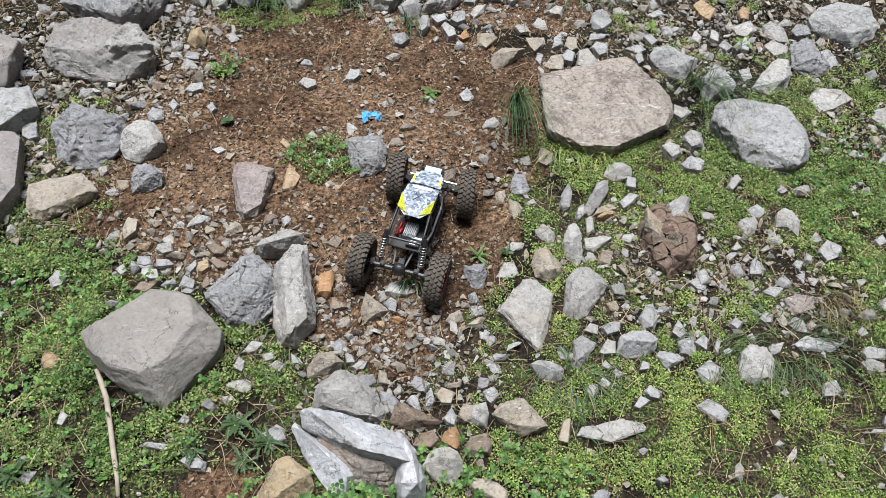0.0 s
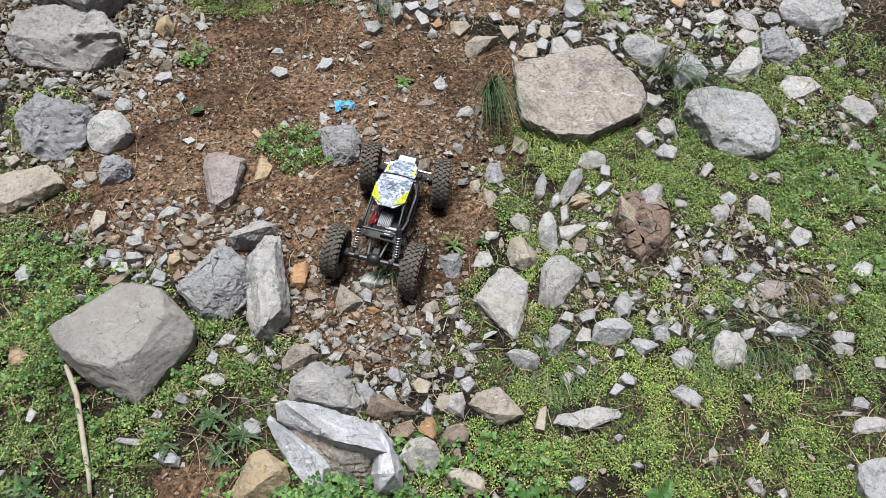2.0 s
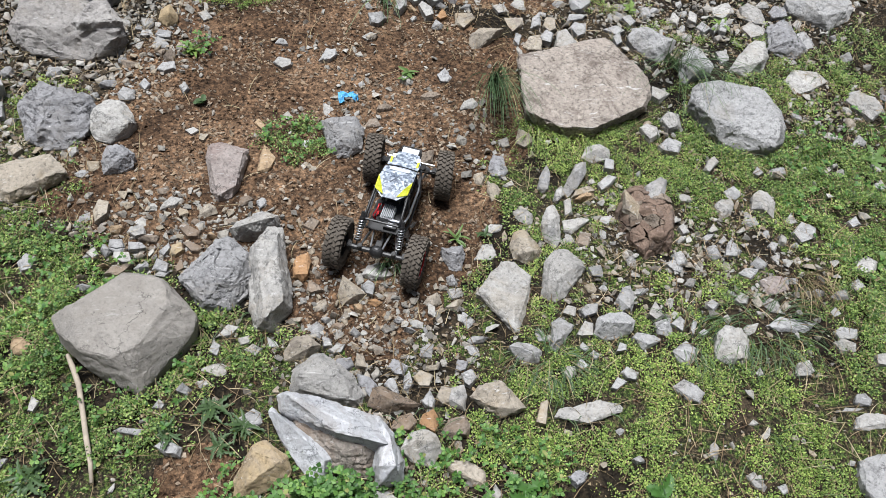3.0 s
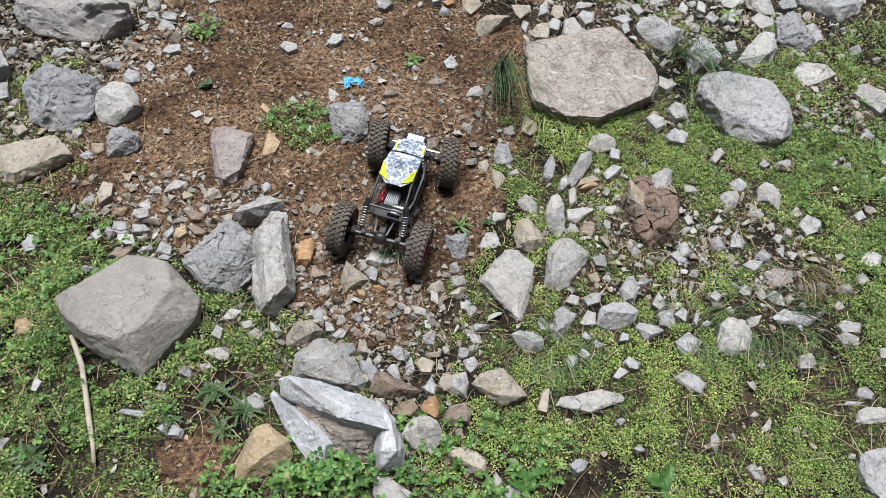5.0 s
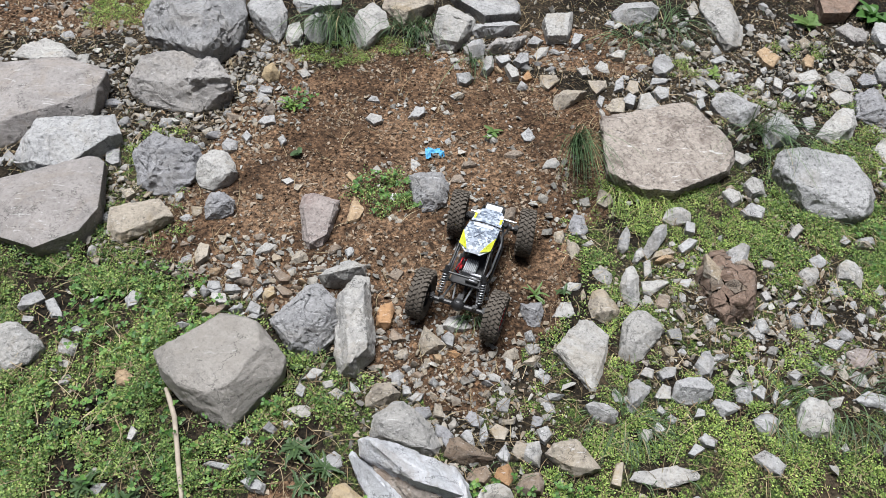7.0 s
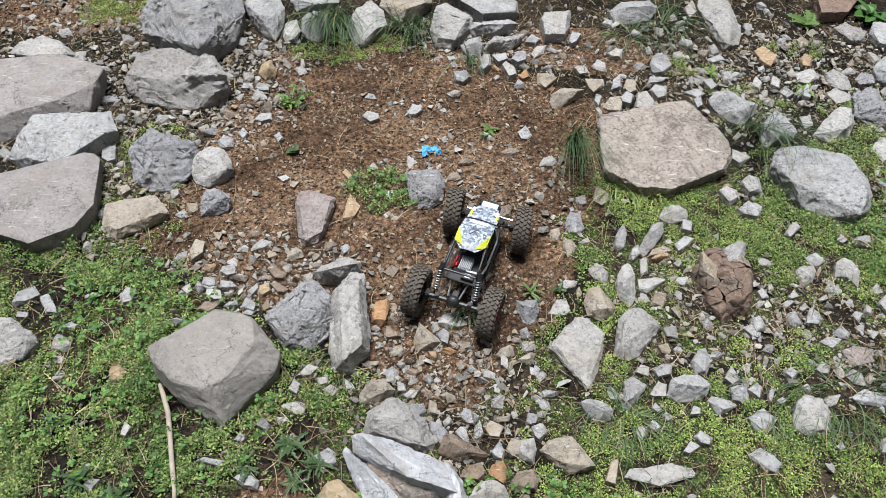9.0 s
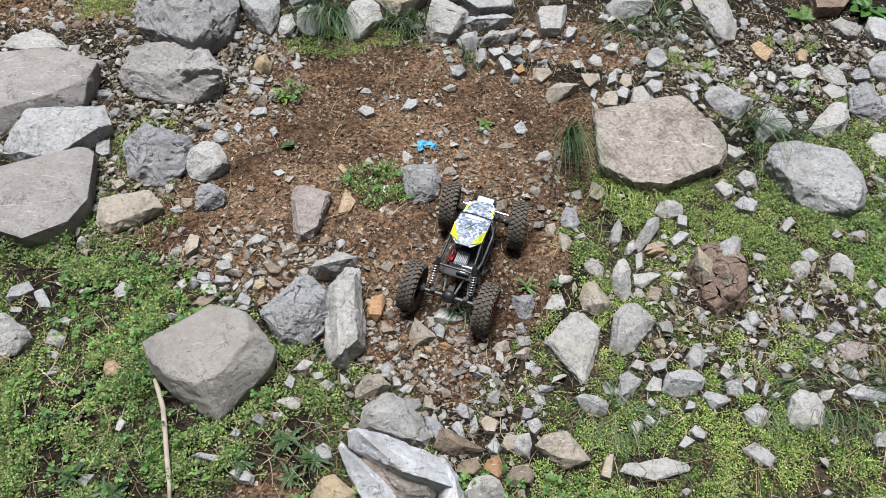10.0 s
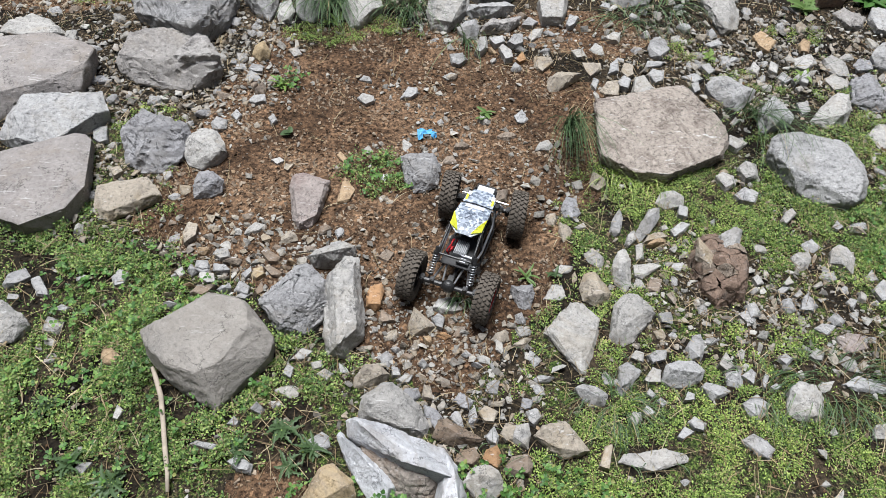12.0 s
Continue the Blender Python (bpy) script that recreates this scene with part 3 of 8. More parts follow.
rock("pale", -0.264, 0.508, (-176, 0.034, 0.006), (126, 0.027, 0.011), (29, 0.027, 0.009), (-18, 0.031, 0.003), (-97, 0.024, 0.001), (-165, 0.027, 0.012), (126, 0.019, 0.011), (24, 0.019, 0.011), (-36, 0.031, 0.014), (-91, 0.034, 0.013))
rock("grey", -0.115, 0.547, (-145, 0.046, 0.002), (112, 0.029, 0.014), (47, 0.033, 0.013), (3, 0.024, 0.007), (-86, 0.026, 0.001), (-131, 0.033, 0.015), (115, 0.023, 0.017), (36, 0.020, 0.018), (-26, 0.021, 0.017), (-87, 0.028, 0.014))
rock("grey", -0.629, 0.475, (-165, 0.031, 0.005), (133, 0.021, 0.010), (45, 0.032, 0.011), (-15, 0.032, 0.004), (-112, 0.024, 0.001), (-147, 0.020, 0.012), (136, 0.017, 0.012), (45, 0.019, 0.011), (-31, 0.026, 0.014), (-98, 0.025, 0.012))
rock("pale", -0.541, 0.738, (159, 0.029, 0.006), (86, 0.027, 0.008), (-16, 0.028, 0.003), (-92, 0.029, 0.001), (165, 0.025, 0.009), (87, 0.018, 0.008), (-25, 0.019, 0.009), (-88, 0.031, 0.009))
rock("pale", -0.006, 1.009, (-173, 0.078, 0.028), (118, 0.121, 0.052), (98, 0.127, 0.055), (34, 0.110, 0.040), (2, 0.079, 0.028), (-65, 0.077, 0.013), (-89, 0.113, 0.004), (-117, 0.116, 0.007), (121, 0.051, 0.070), (-5, 0.061, 0.070), (-79, 0.106, 0.049), (-115, 0.101, 0.049))
rock("grey", 0.165, 1.169, (162, 0.200, 0.043), (58, 0.117, 0.047), (18, 0.101, 0.028), (-13, 0.106, 0.013), (-48, 0.076, 0.006), (-118, 0.082, 0.004), (-155, 0.094, 0.013), (-115, 0.104, 0.054), (-40, 0.108, 0.054), (-26, 0.014, 0.060))
rock("grey", 0.156, 1.027, (-171, 0.092, 0.015), (169, 0.078, 0.033), (29, 0.076, 0.039), (14, 0.110, 0.031), (-7, 0.068, 0.011), (-110, 0.026, 0.005), (-153, 0.071, 0.003), (-155, 0.062, 0.050), (-5, 0.064, 0.050), (-52, 0.035, 0.030))
rock("layered", 0.197, 0.937, (-156, 0.079, 0.005), (179, 0.063, 0.020), (141, 0.040, 0.030), (28, 0.095, 0.035), (10, 0.068, 0.020), (-29, 0.040, 0.007), (-121, 0.037, 0.003), (-144, 0.055, 0.045), (0, 0.053, 0.045))
rock("grey", 0.083, 0.905, (176, 0.046, 0.024), (115, 0.034, 0.036), (59, 0.047, 0.039), (14, 0.041, 0.024), (-47, 0.045, 0.003), (-92, 0.035, 0.003), (-154, 0.038, 0.013), (-63, 0.014, 0.050))
rock("pale", 0.409, 1.073, (170, 0.065, 0.032), (129, 0.066, 0.045), (47, 0.088, 0.047), (-4, 0.058, 0.023), (-56, 0.074, 0.004), (-131, 0.082, 0.006), (-116, 0.115, 0.048), (-76, 0.100, 0.048), (33, 0.052, 0.060), (-169, 0.060, 0.060))
rock("grey", 0.477, 1.000, (-145, 0.029, 0.006), (102, 0.035, 0.022), (38, 0.040, 0.018), (-46, 0.019, 0.006), (-116, 0.031, 0.002), (-124, 0.040, 0.023), (103, 0.031, 0.022), (15, 0.022, 0.027), (-85, 0.038, 0.029), (-109, 0.049, 0.023))
rock("grey", 0.724, 1.176, (-178, 0.094, 0.028), (134, 0.060, 0.044), (39, 0.096, 0.047), (13, 0.110, 0.032), (-21, 0.075, 0.013), (-120, 0.069, 0.004), (-154, 0.089, 0.013), (-152, 0.035, 0.060), (-1, 0.061, 0.060))
rock("grey", 0.130, 0.818, (-130, 0.043, 0.005), (102, 0.039, 0.028), (65, 0.044, 0.028), (-15, 0.025, 0.012), (-100, 0.039, 0.002), (-113, 0.048, 0.031), (116, 0.015, 0.035), (61, 0.033, 0.031), (-58, 0.024, 0.029), (-97, 0.052, 0.029))
rock("grey", 0.190, 0.862, (169, 0.035, 0.013), (51, 0.029, 0.017), (-9, 0.030, 0.007), (-118, 0.028, 0.001), (179, 0.031, 0.017), (31, 0.012, 0.021), (-46, 0.030, 0.022), (-106, 0.041, 0.021))
rock("pale", 0.221, 0.790, (149, 0.034, 0.018), (112, 0.039, 0.022), (23, 0.023, 0.015), (-37, 0.034, 0.007), (-96, 0.042, 0.002), (172, 0.026, 0.027), (113, 0.029, 0.022), (-37, 0.015, 0.028), (-65, 0.048, 0.028), (-96, 0.054, 0.026))
rock("grey", 0.259, 0.864, (-162, 0.036, 0.011), (108, 0.028, 0.022), (51, 0.038, 0.022), (-14, 0.028, 0.011), (-103, 0.039, 0.002), (-136, 0.041, 0.027), (117, 0.016, 0.026), (49, 0.029, 0.024), (-53, 0.036, 0.028), (-100, 0.050, 0.029))
rock("pale", 0.333, 0.908, (-150, 0.037, 0.006), (101, 0.027, 0.016), (45, 0.049, 0.017), (-18, 0.021, 0.008), (-116, 0.040, 0.001), (-136, 0.039, 0.016), (103, 0.022, 0.017), (42, 0.041, 0.020), (-51, 0.016, 0.017), (-109, 0.052, 0.019))
rock("grey", 0.319, 0.983, (-161, 0.037, 0.005), (107, 0.029, 0.017), (10, 0.031, 0.009), (-58, 0.025, 0.001), (-141, 0.043, 0.017), (130, 0.010, 0.021), (-36, 0.019, 0.021), (-82, 0.034, 0.021))
rock("orange", 0.275, 0.772, (-158, 0.022, 0.003), (81, 0.034, 0.011), (-13, 0.022, 0.003), (-107, 0.021, 0.001), (-137, 0.027, 0.013), (81, 0.029, 0.012), (-41, 0.021, 0.012), (-103, 0.034, 0.014))
rock("grey", 0.045, 0.745, (148, 0.038, 0.015), (64, 0.034, 0.017), (1, 0.036, 0.008), (-78, 0.029, 0.001), (-137, 0.034, 0.003), (152, 0.028, 0.016), (58, 0.016, 0.019), (-27, 0.030, 0.021), (-84, 0.039, 0.017), (-118, 0.038, 0.020))
rock("tan_grey", 0.352, 0.741, (140, 0.042, 0.017), (47, 0.044, 0.017), (10, 0.040, 0.011), (-95, 0.042, 0.001), (-145, 0.041, 0.006), (151, 0.023, 0.021), (47, 0.038, 0.017), (-4, 0.029, 0.018), (-97, 0.053, 0.018), (-132, 0.037, 0.019))
rock("tan_grey", 0.402, 0.632, (176, 0.045, 0.024), (127, 0.033, 0.031), (75, 0.041, 0.035), (25, 0.090, 0.033), (11, 0.051, 0.024), (-92, 0.036, 0.008), (-120, 0.062, 0.003), (-147, 0.053, 0.012), (-160, 0.016, 0.045), (15, 0.059, 0.045))
rock("pale", 0.016, 0.654, (-167, 0.026, 0.004), (74, 0.017, 0.008), (23, 0.027, 0.007), (-102, 0.022, 0.001), (-158, 0.017, 0.008), (72, 0.011, 0.010), (16, 0.020, 0.009), (-98, 0.029, 0.010))
rock("pale", 0.491, 0.813, (154, 0.034, 0.010), (65, 0.029, 0.011), (-22, 0.033, 0.003), (-113, 0.031, 0.001), (158, 0.030, 0.012), (64, 0.016, 0.014), (-45, 0.028, 0.014), (-110, 0.032, 0.014))
rock("pale", 0.629, 0.922, (-174, 0.036, 0.009), (83, 0.024, 0.017), (31, 0.036, 0.015), (-47, 0.032, 0.001), (-144, 0.026, 0.005), (-153, 0.029, 0.019), (88, 0.012, 0.019), (19, 0.027, 0.020), (-75, 0.030, 0.018), (-127, 0.034, 0.019))
rock("tan_grey", 0.529, 0.726, (147, 0.042, 0.017), (40, 0.044, 0.017), (-2, 0.036, 0.009), (-101, 0.037, 0.001), (-154, 0.030, 0.008), (147, 0.032, 0.017), (33, 0.024, 0.021), (-29, 0.025, 0.020), (-103, 0.055, 0.020), (-137, 0.035, 0.019))
rock("grey", 0.611, 0.746, (-125, 0.044, 0.002), (127, 0.018, 0.014), (67, 0.045, 0.020), (-49, 0.027, 0.005), (-118, 0.062, 0.022), (162, 0.013, 0.021), (66, 0.034, 0.024), (-77, 0.035, 0.022))
rock("tan_grey", 0.661, 0.733, (-159, 0.030, 0.007), (107, 0.035, 0.017), (55, 0.037, 0.016), (-43, 0.029, 0.004), (-98, 0.034, 0.001), (-142, 0.035, 0.018), (108, 0.028, 0.017), (55, 0.021, 0.017), (-67, 0.034, 0.017), (-102, 0.050, 0.018))
rock("grey", 0.531, 0.645, (-148, 0.019, 0.008), (98, 0.026, 0.017), (44, 0.023, 0.014), (-84, 0.032, 0.001), (-128, 0.024, 0.020), (104, 0.014, 0.018), (38, 0.017, 0.017), (-93, 0.042, 0.018))
rock("tan_grey", 0.584, 0.623, (-161, 0.044, 0.006), (104, 0.033, 0.016), (43, 0.059, 0.017), (-42, 0.038, 0.002), (-125, 0.039, 0.001), (-149, 0.032, 0.016), (112, 0.024, 0.021), (40, 0.046, 0.021), (-63, 0.045, 0.017), (-119, 0.048, 0.019))
rock("grey", 0.638, 0.661, (179, 0.024, 0.013), (86, 0.028, 0.022), (25, 0.029, 0.016), (-56, 0.029, 0.002), (-141, 0.026, 0.006), (-148, 0.032, 0.027), (87, 0.025, 0.022), (-10, 0.016, 0.026), (-84, 0.047, 0.026), (-125, 0.041, 0.024))
rock("pale", 0.701, 0.645, (-140, 0.061, 0.002), (126, 0.042, 0.020), (77, 0.050, 0.022), (-11, 0.048, 0.008), (-68, 0.037, 0.002), (-130, 0.066, 0.026), (141, 0.033, 0.027), (79, 0.031, 0.023), (-44, 0.035, 0.026), (-88, 0.062, 0.028))
rock("grey", 0.762, 0.706, (175, 0.035, 0.011), (112, 0.032, 0.017), (43, 0.040, 0.016), (-42, 0.033, 0.004), (-102, 0.038, 0.001), (-164, 0.030, 0.021), (118, 0.020, 0.018), (42, 0.022, 0.017), (-70, 0.035, 0.020), (-106, 0.048, 0.018))
rock("grey", 0.766, 0.778, (-155, 0.042, 0.001), (154, 0.028, 0.011), (18, 0.040, 0.010), (-14, 0.027, 0.003), (-143, 0.043, 0.011), (172, 0.018, 0.014), (10, 0.033, 0.014), (-42, 0.022, 0.012))
rock("pale", 1.076, 1.155, (140, 0.103, 0.029), (108, 0.183, 0.039), (73, 0.193, 0.039), (41, 0.093, 0.027), (-37, 0.093, 0.015), (-70, 0.147, 0.006), (-96, 0.176, 0.003), (-112, 0.105, 0.012), (-164, 0.061, 0.020), (118, 0.065, 0.050), (-75, 0.076, 0.050), (-93, 0.183, 0.035))
rock("slab", 0.743, 0.401, (154, 0.264, 0.046), (118, 0.185, 0.050), (77, 0.191, 0.052), (67, 0.230, 0.055), (47, 0.199, 0.047), (9, 0.208, 0.033), (-11, 0.206, 0.024), (-30, 0.200, 0.016), (-60, 0.163, 0.012), (-95, 0.203, 0.004), (-123, 0.235, 0.006), (-146, 0.267, 0.013), (-175, 0.241, 0.030), (-148, 0.286, 0.056), (-123, 0.260, 0.053), (-99, 0.223, 0.049), (-40, 0.191, 0.049), (-20, 0.187, 0.056), (40, 0.159, 0.070), (67, 0.197, 0.070), (161, 0.249, 0.063))
rock("grey", 1.009, 0.627, (165, 0.091, 0.032), (131, 0.080, 0.042), (95, 0.069, 0.043), (29, 0.069, 0.032), (8, 0.095, 0.026), (-26, 0.079, 0.014), (-79, 0.079, 0.003), (-110, 0.068, 0.008), (-162, 0.072, 0.020), (159, 0.055, 0.055), (-27, 0.054, 0.055), (-103, 0.056, 0.038))
rock("grey", 1.142, 0.513, (-153, 0.078, 0.012), (145, 0.059, 0.028), (83, 0.091, 0.039), (50, 0.069, 0.030), (2, 0.071, 0.019), (-29, 0.057, 0.012), (-93, 0.043, 0.009), (-127, 0.092, 0.003), (99, 0.041, 0.050), (-90, 0.045, 0.050))
rock("pale", 1.432, 0.726, (166, 0.053, 0.012), (100, 0.043, 0.017), (15, 0.046, 0.010), (-39, 0.050, 0.001), (-124, 0.043, 0.001), (176, 0.039, 0.017), (109, 0.034, 0.021), (5, 0.032, 0.017), (-68, 0.038, 0.018), (-125, 0.061, 0.017))
rock("pale", 1.360, 0.555, (-154, 0.104, 0.013), (173, 0.055, 0.027), (70, 0.085, 0.047), (48, 0.096, 0.044), (13, 0.069, 0.027), (-65, 0.059, 0.008), (-118, 0.082, 0.004), (171, 0.012, 0.060), (-90, 0.055, 0.060))
rock("pale", 1.448, 0.813, (141, 0.054, 0.019), (94, 0.059, 0.022), (32, 0.049, 0.016), (-41, 0.062, 0.004), (-89, 0.057, 0.002), (-155, 0.048, 0.009), (155, 0.045, 0.026), (25, 0.035, 0.023), (-103, 0.066, 0.023))
rock("dark", 1.521, 0.654, (137, 0.085, 0.039), (78, 0.103, 0.047), (63, 0.072, 0.039), (29, 0.058, 0.031), (-28, 0.089, 0.014), (-87, 0.094, 0.004), (-119, 0.085, 0.009), (-154, 0.094, 0.017), (143, 0.031, 0.060), (-110, 0.044, 0.060))
rock("dark", 1.559, 0.836, (-178, 0.040, 0.009), (102, 0.032, 0.017), (23, 0.043, 0.012), (-23, 0.040, 0.004), (-135, 0.043, 0.001), (-163, 0.032, 0.018), (107, 0.020, 0.017), (15, 0.032, 0.018), (-62, 0.038, 0.020), (-131, 0.062, 0.020))
rock("cracked", 1.604, 1.304, (-150, 0.112, 0.013), (133, 0.132, 0.047), (40, 0.209, 0.051), (20, 0.107, 0.030), (-52, 0.057, 0.013), (-110, 0.095, 0.004), (-135, 0.110, 0.007), (-137, 0.174, 0.060), (38, 0.136, 0.060), (-97, 0.102, 0.058), (-129, 0.149, 0.051))
rock("layered", 1.599, 1.118, (164, 0.074, 0.021), (109, 0.057, 0.028), (15, 0.068, 0.018), (-44, 0.058, 0.004), (-109, 0.056, 0.002), (173, 0.060, 0.028), (135, 0.030, 0.035), (-7, 0.032, 0.031), (-85, 0.072, 0.035), (-117, 0.077, 0.030))
rock("grey", 1.717, 1.120, (180, 0.050, 0.016), (103, 0.071, 0.028), (47, 0.096, 0.027), (-67, 0.073, 0.002), (-112, 0.078, 0.002), (-155, 0.052, 0.035), (126, 0.034, 0.036), (48, 0.056, 0.028), (-94, 0.102, 0.034), (-119, 0.091, 0.032))
rock("tan", 1.211, 0.950, (146, 0.046, 0.013), (88, 0.059, 0.017), (3, 0.052, 0.009), (-80, 0.061, 0.001), (-134, 0.038, 0.006), (154, 0.038, 0.017), (93, 0.045, 0.022), (-20, 0.036, 0.021), (-92, 0.075, 0.018), (-128, 0.053, 0.021))
rock("tan", 1.365, 0.935, (171, 0.025, 0.010), (84, 0.039, 0.017), (37, 0.037, 0.013), (-71, 0.036, 0.001), (-124, 0.037, 0.002), (-160, 0.024, 0.020), (86, 0.033, 0.018), (22, 0.018, 0.021), (-92, 0.043, 0.016), (-123, 0.050, 0.018))
rock("pale", 1.336, 0.833, (162, 0.047, 0.012), (51, 0.061, 0.017), (0, 0.049, 0.008), (-92, 0.036, 0.001), (-148, 0.049, 0.004), (174, 0.041, 0.018), (51, 0.049, 0.020), (-31, 0.028, 0.021), (-106, 0.058, 0.021), (-139, 0.064, 0.020))
rock("pale", 1.211, 0.794, (-150, 0.028, 0.006), (102, 0.031, 0.017), (35, 0.026, 0.012), (-74, 0.032, 0.001), (-138, 0.037, 0.019), (105, 0.027, 0.018), (4, 0.007, 0.020), (-96, 0.042, 0.019))
rock("pale", 1.142, 0.787, (-157, 0.027, 0.005), (87, 0.040, 0.011), (18, 0.022, 0.007), (-87, 0.036, 0.001), (-149, 0.024, 0.012), (93, 0.021, 0.014), (-7, 0.014, 0.013), (-100, 0.035, 0.014))
rock("grey", 0.968, 0.777, (154, 0.031, 0.009), (78, 0.028, 0.011), (-19, 0.027, 0.005), (-96, 0.032, 0.001), (157, 0.024, 0.011), (80, 0.022, 0.013), (-38, 0.021, 0.011), (-102, 0.038, 0.011))
rock("grey", 1.239, 0.741, (177, 0.031, 0.007), (89, 0.031, 0.011), (-3, 0.032, 0.005), (-93, 0.031, 0.001), (-171, 0.023, 0.012), (94, 0.024, 0.013), (-21, 0.024, 0.012), (-104, 0.034, 0.013))
rock("grey", 1.315, 0.750, (173, 0.017, 0.009), (79, 0.044, 0.017), (37, 0.030, 0.012), (-78, 0.035, 0.001), (-128, 0.037, 0.003), (-151, 0.024, 0.021), (84, 0.031, 0.021), (19, 0.010, 0.020), (-99, 0.051, 0.020), (-127, 0.044, 0.017))
rock("pale", 1.399, 1.172, (158, 0.031, 0.009), (94, 0.030, 0.011), (-16, 0.031, 0.004), (-88, 0.033, 0.001), (176, 0.030, 0.014), (103, 0.017, 0.014), (-48, 0.022, 0.013), (-100, 0.043, 0.012))
rock("grey", 0.788, 0.864, (-171, 0.039, 0.012), (119, 0.047, 0.021), (59, 0.063, 0.022), (1, 0.048, 0.012), (-78, 0.051, 0.002), (-128, 0.050, 0.004), (-150, 0.036, 0.025), (60, 0.034, 0.023), (-93, 0.061, 0.028))
rock("grey", 1.269, 0.586, (138, 0.031, 0.010), (57, 0.035, 0.011), (-35, 0.024, 0.004), (-113, 0.039, 0.001), (140, 0.026, 0.011), (57, 0.031, 0.011), (-59, 0.015, 0.012), (-116, 0.051, 0.013))
rock("grey", 0.900, 0.713, (177, 0.046, 0.008), (71, 0.026, 0.011), (1, 0.036, 0.006), (-86, 0.027, 0.001), (-177, 0.037, 0.011), (73, 0.016, 0.012), (-10, 0.031, 0.011), (-99, 0.030, 0.014))
rock("grey", 0.900, 0.667, (155, 0.019, 0.009), (73, 0.037, 0.014), (-45, 0.021, 0.004), (-105, 0.030, 0.001), (179, 0.019, 0.015), (75, 0.025, 0.016), (-73, 0.025, 0.014), (-109, 0.041, 0.014))
rock("grey", 1.016, 0.923, (-173, 0.039, 0.005), (53, 0.033, 0.011), (1, 0.038, 0.005), (-131, 0.029, 0.001), (-157, 0.030, 0.014), (53, 0.020, 0.012), (-18, 0.020, 0.012), (-124, 0.036, 0.014))
rock("pale", 0.979, 1.245, (168, 0.029, 0.007), (76, 0.066, 0.011), (-14, 0.029, 0.005), (-104, 0.065, 0.001), (-171, 0.024, 0.014), (77, 0.043, 0.012), (-43, 0.028, 0.014), (-106, 0.071, 0.014))
rock("grey", 1.221, 0.252, (161, 0.179, 0.053), (138, 0.187, 0.068), (110, 0.150, 0.070), (85, 0.131, 0.067), (51, 0.148, 0.062), (14, 0.147, 0.044), (-14, 0.149, 0.027), (-38, 0.155, 0.013), (-56, 0.143, 0.008), (-80, 0.133, 0.005), (-107, 0.130, 0.008), (-137, 0.130, 0.017), (-175, 0.127, 0.037), (165, 0.159, 0.072), (-164, 0.135, 0.072), (-138, 0.062, 0.081), (-99, 0.095, 0.068), (-68, 0.155, 0.054), (-36, 0.121, 0.076), (111, 0.101, 0.090), (33, 0.093, 0.090))
rock("pale", 0.979, 0.382, (-169, 0.026, 0.008), (114, 0.039, 0.017), (8, 0.044, 0.010), (-93, 0.036, 0.001), (-152, 0.033, 0.020), (122, 0.029, 0.021), (-3, 0.023, 0.017), (-105, 0.036, 0.019))
rock("pale", 0.991, 0.254, (171, 0.039, 0.015), (99, 0.037, 0.022), (40, 0.039, 0.019), (-39, 0.040, 0.005), (-112, 0.046, 0.002), (-176, 0.034, 0.024), (109, 0.027, 0.028), (39, 0.029, 0.022), (-67, 0.030, 0.023), (-117, 0.050, 0.026))
rock("pale", 0.910, 0.208, (159, 0.038, 0.016), (108, 0.031, 0.020), (34, 0.031, 0.016), (-29, 0.034, 0.008), (-103, 0.046, 0.002), (167, 0.032, 0.021), (118, 0.020, 0.023), (31, 0.024, 0.020), (-63, 0.027, 0.025), (-109, 0.041, 0.019))
rock("grey", 0.959, 0.146, (180, 0.040, 0.009), (89, 0.032, 0.017), (19, 0.046, 0.012), (-40, 0.038, 0.001), (-146, 0.040, 0.003), (-167, 0.041, 0.020), (92, 0.026, 0.019), (12, 0.022, 0.018), (-66, 0.036, 0.018), (-140, 0.037, 0.018))
rock("pale", 0.714, 0.113, (-162, 0.054, 0.008), (147, 0.038, 0.020), (67, 0.035, 0.023), (16, 0.046, 0.016), (-21, 0.045, 0.006), (-118, 0.037, 0.002), (137, 0.003, 0.030))
rock("grey", 0.627, 0.008, (-139, 0.060, 0.008), (155, 0.017, 0.020), (84, 0.046, 0.029), (54, 0.070, 0.031), (28, 0.042, 0.022), (-76, 0.029, 0.011), (-116, 0.069, 0.002), (-169, 0.014, 0.040), (50, 0.034, 0.040))
rock("grey", 0.531, -0.003, (-130, 0.039, 0.004), (123, 0.022, 0.013), (77, 0.061, 0.020), (43, 0.031, 0.013), (-71, 0.029, 0.004), (-102, 0.043, 0.002), (-126, 0.038, 0.022), (78, 0.039, 0.019), (-87, 0.037, 0.024))
rock("pale", 0.567, -0.052, (-134, 0.028, 0.003), (111, 0.018, 0.011), (64, 0.035, 0.014), (0, 0.018, 0.007), (-103, 0.029, 0.001), (-131, 0.024, 0.015), (130, 0.011, 0.018), (65, 0.022, 0.018), (-20, 0.012, 0.014), (-107, 0.033, 0.016))
rock("pale", 0.588, -0.099, (-113, 0.035, 0.001), (116, 0.024, 0.012), (69, 0.034, 0.014), (-61, 0.025, 0.003), (-114, 0.037, 0.014), (127, 0.016, 0.017), (71, 0.022, 0.014), (-77, 0.020, 0.015))
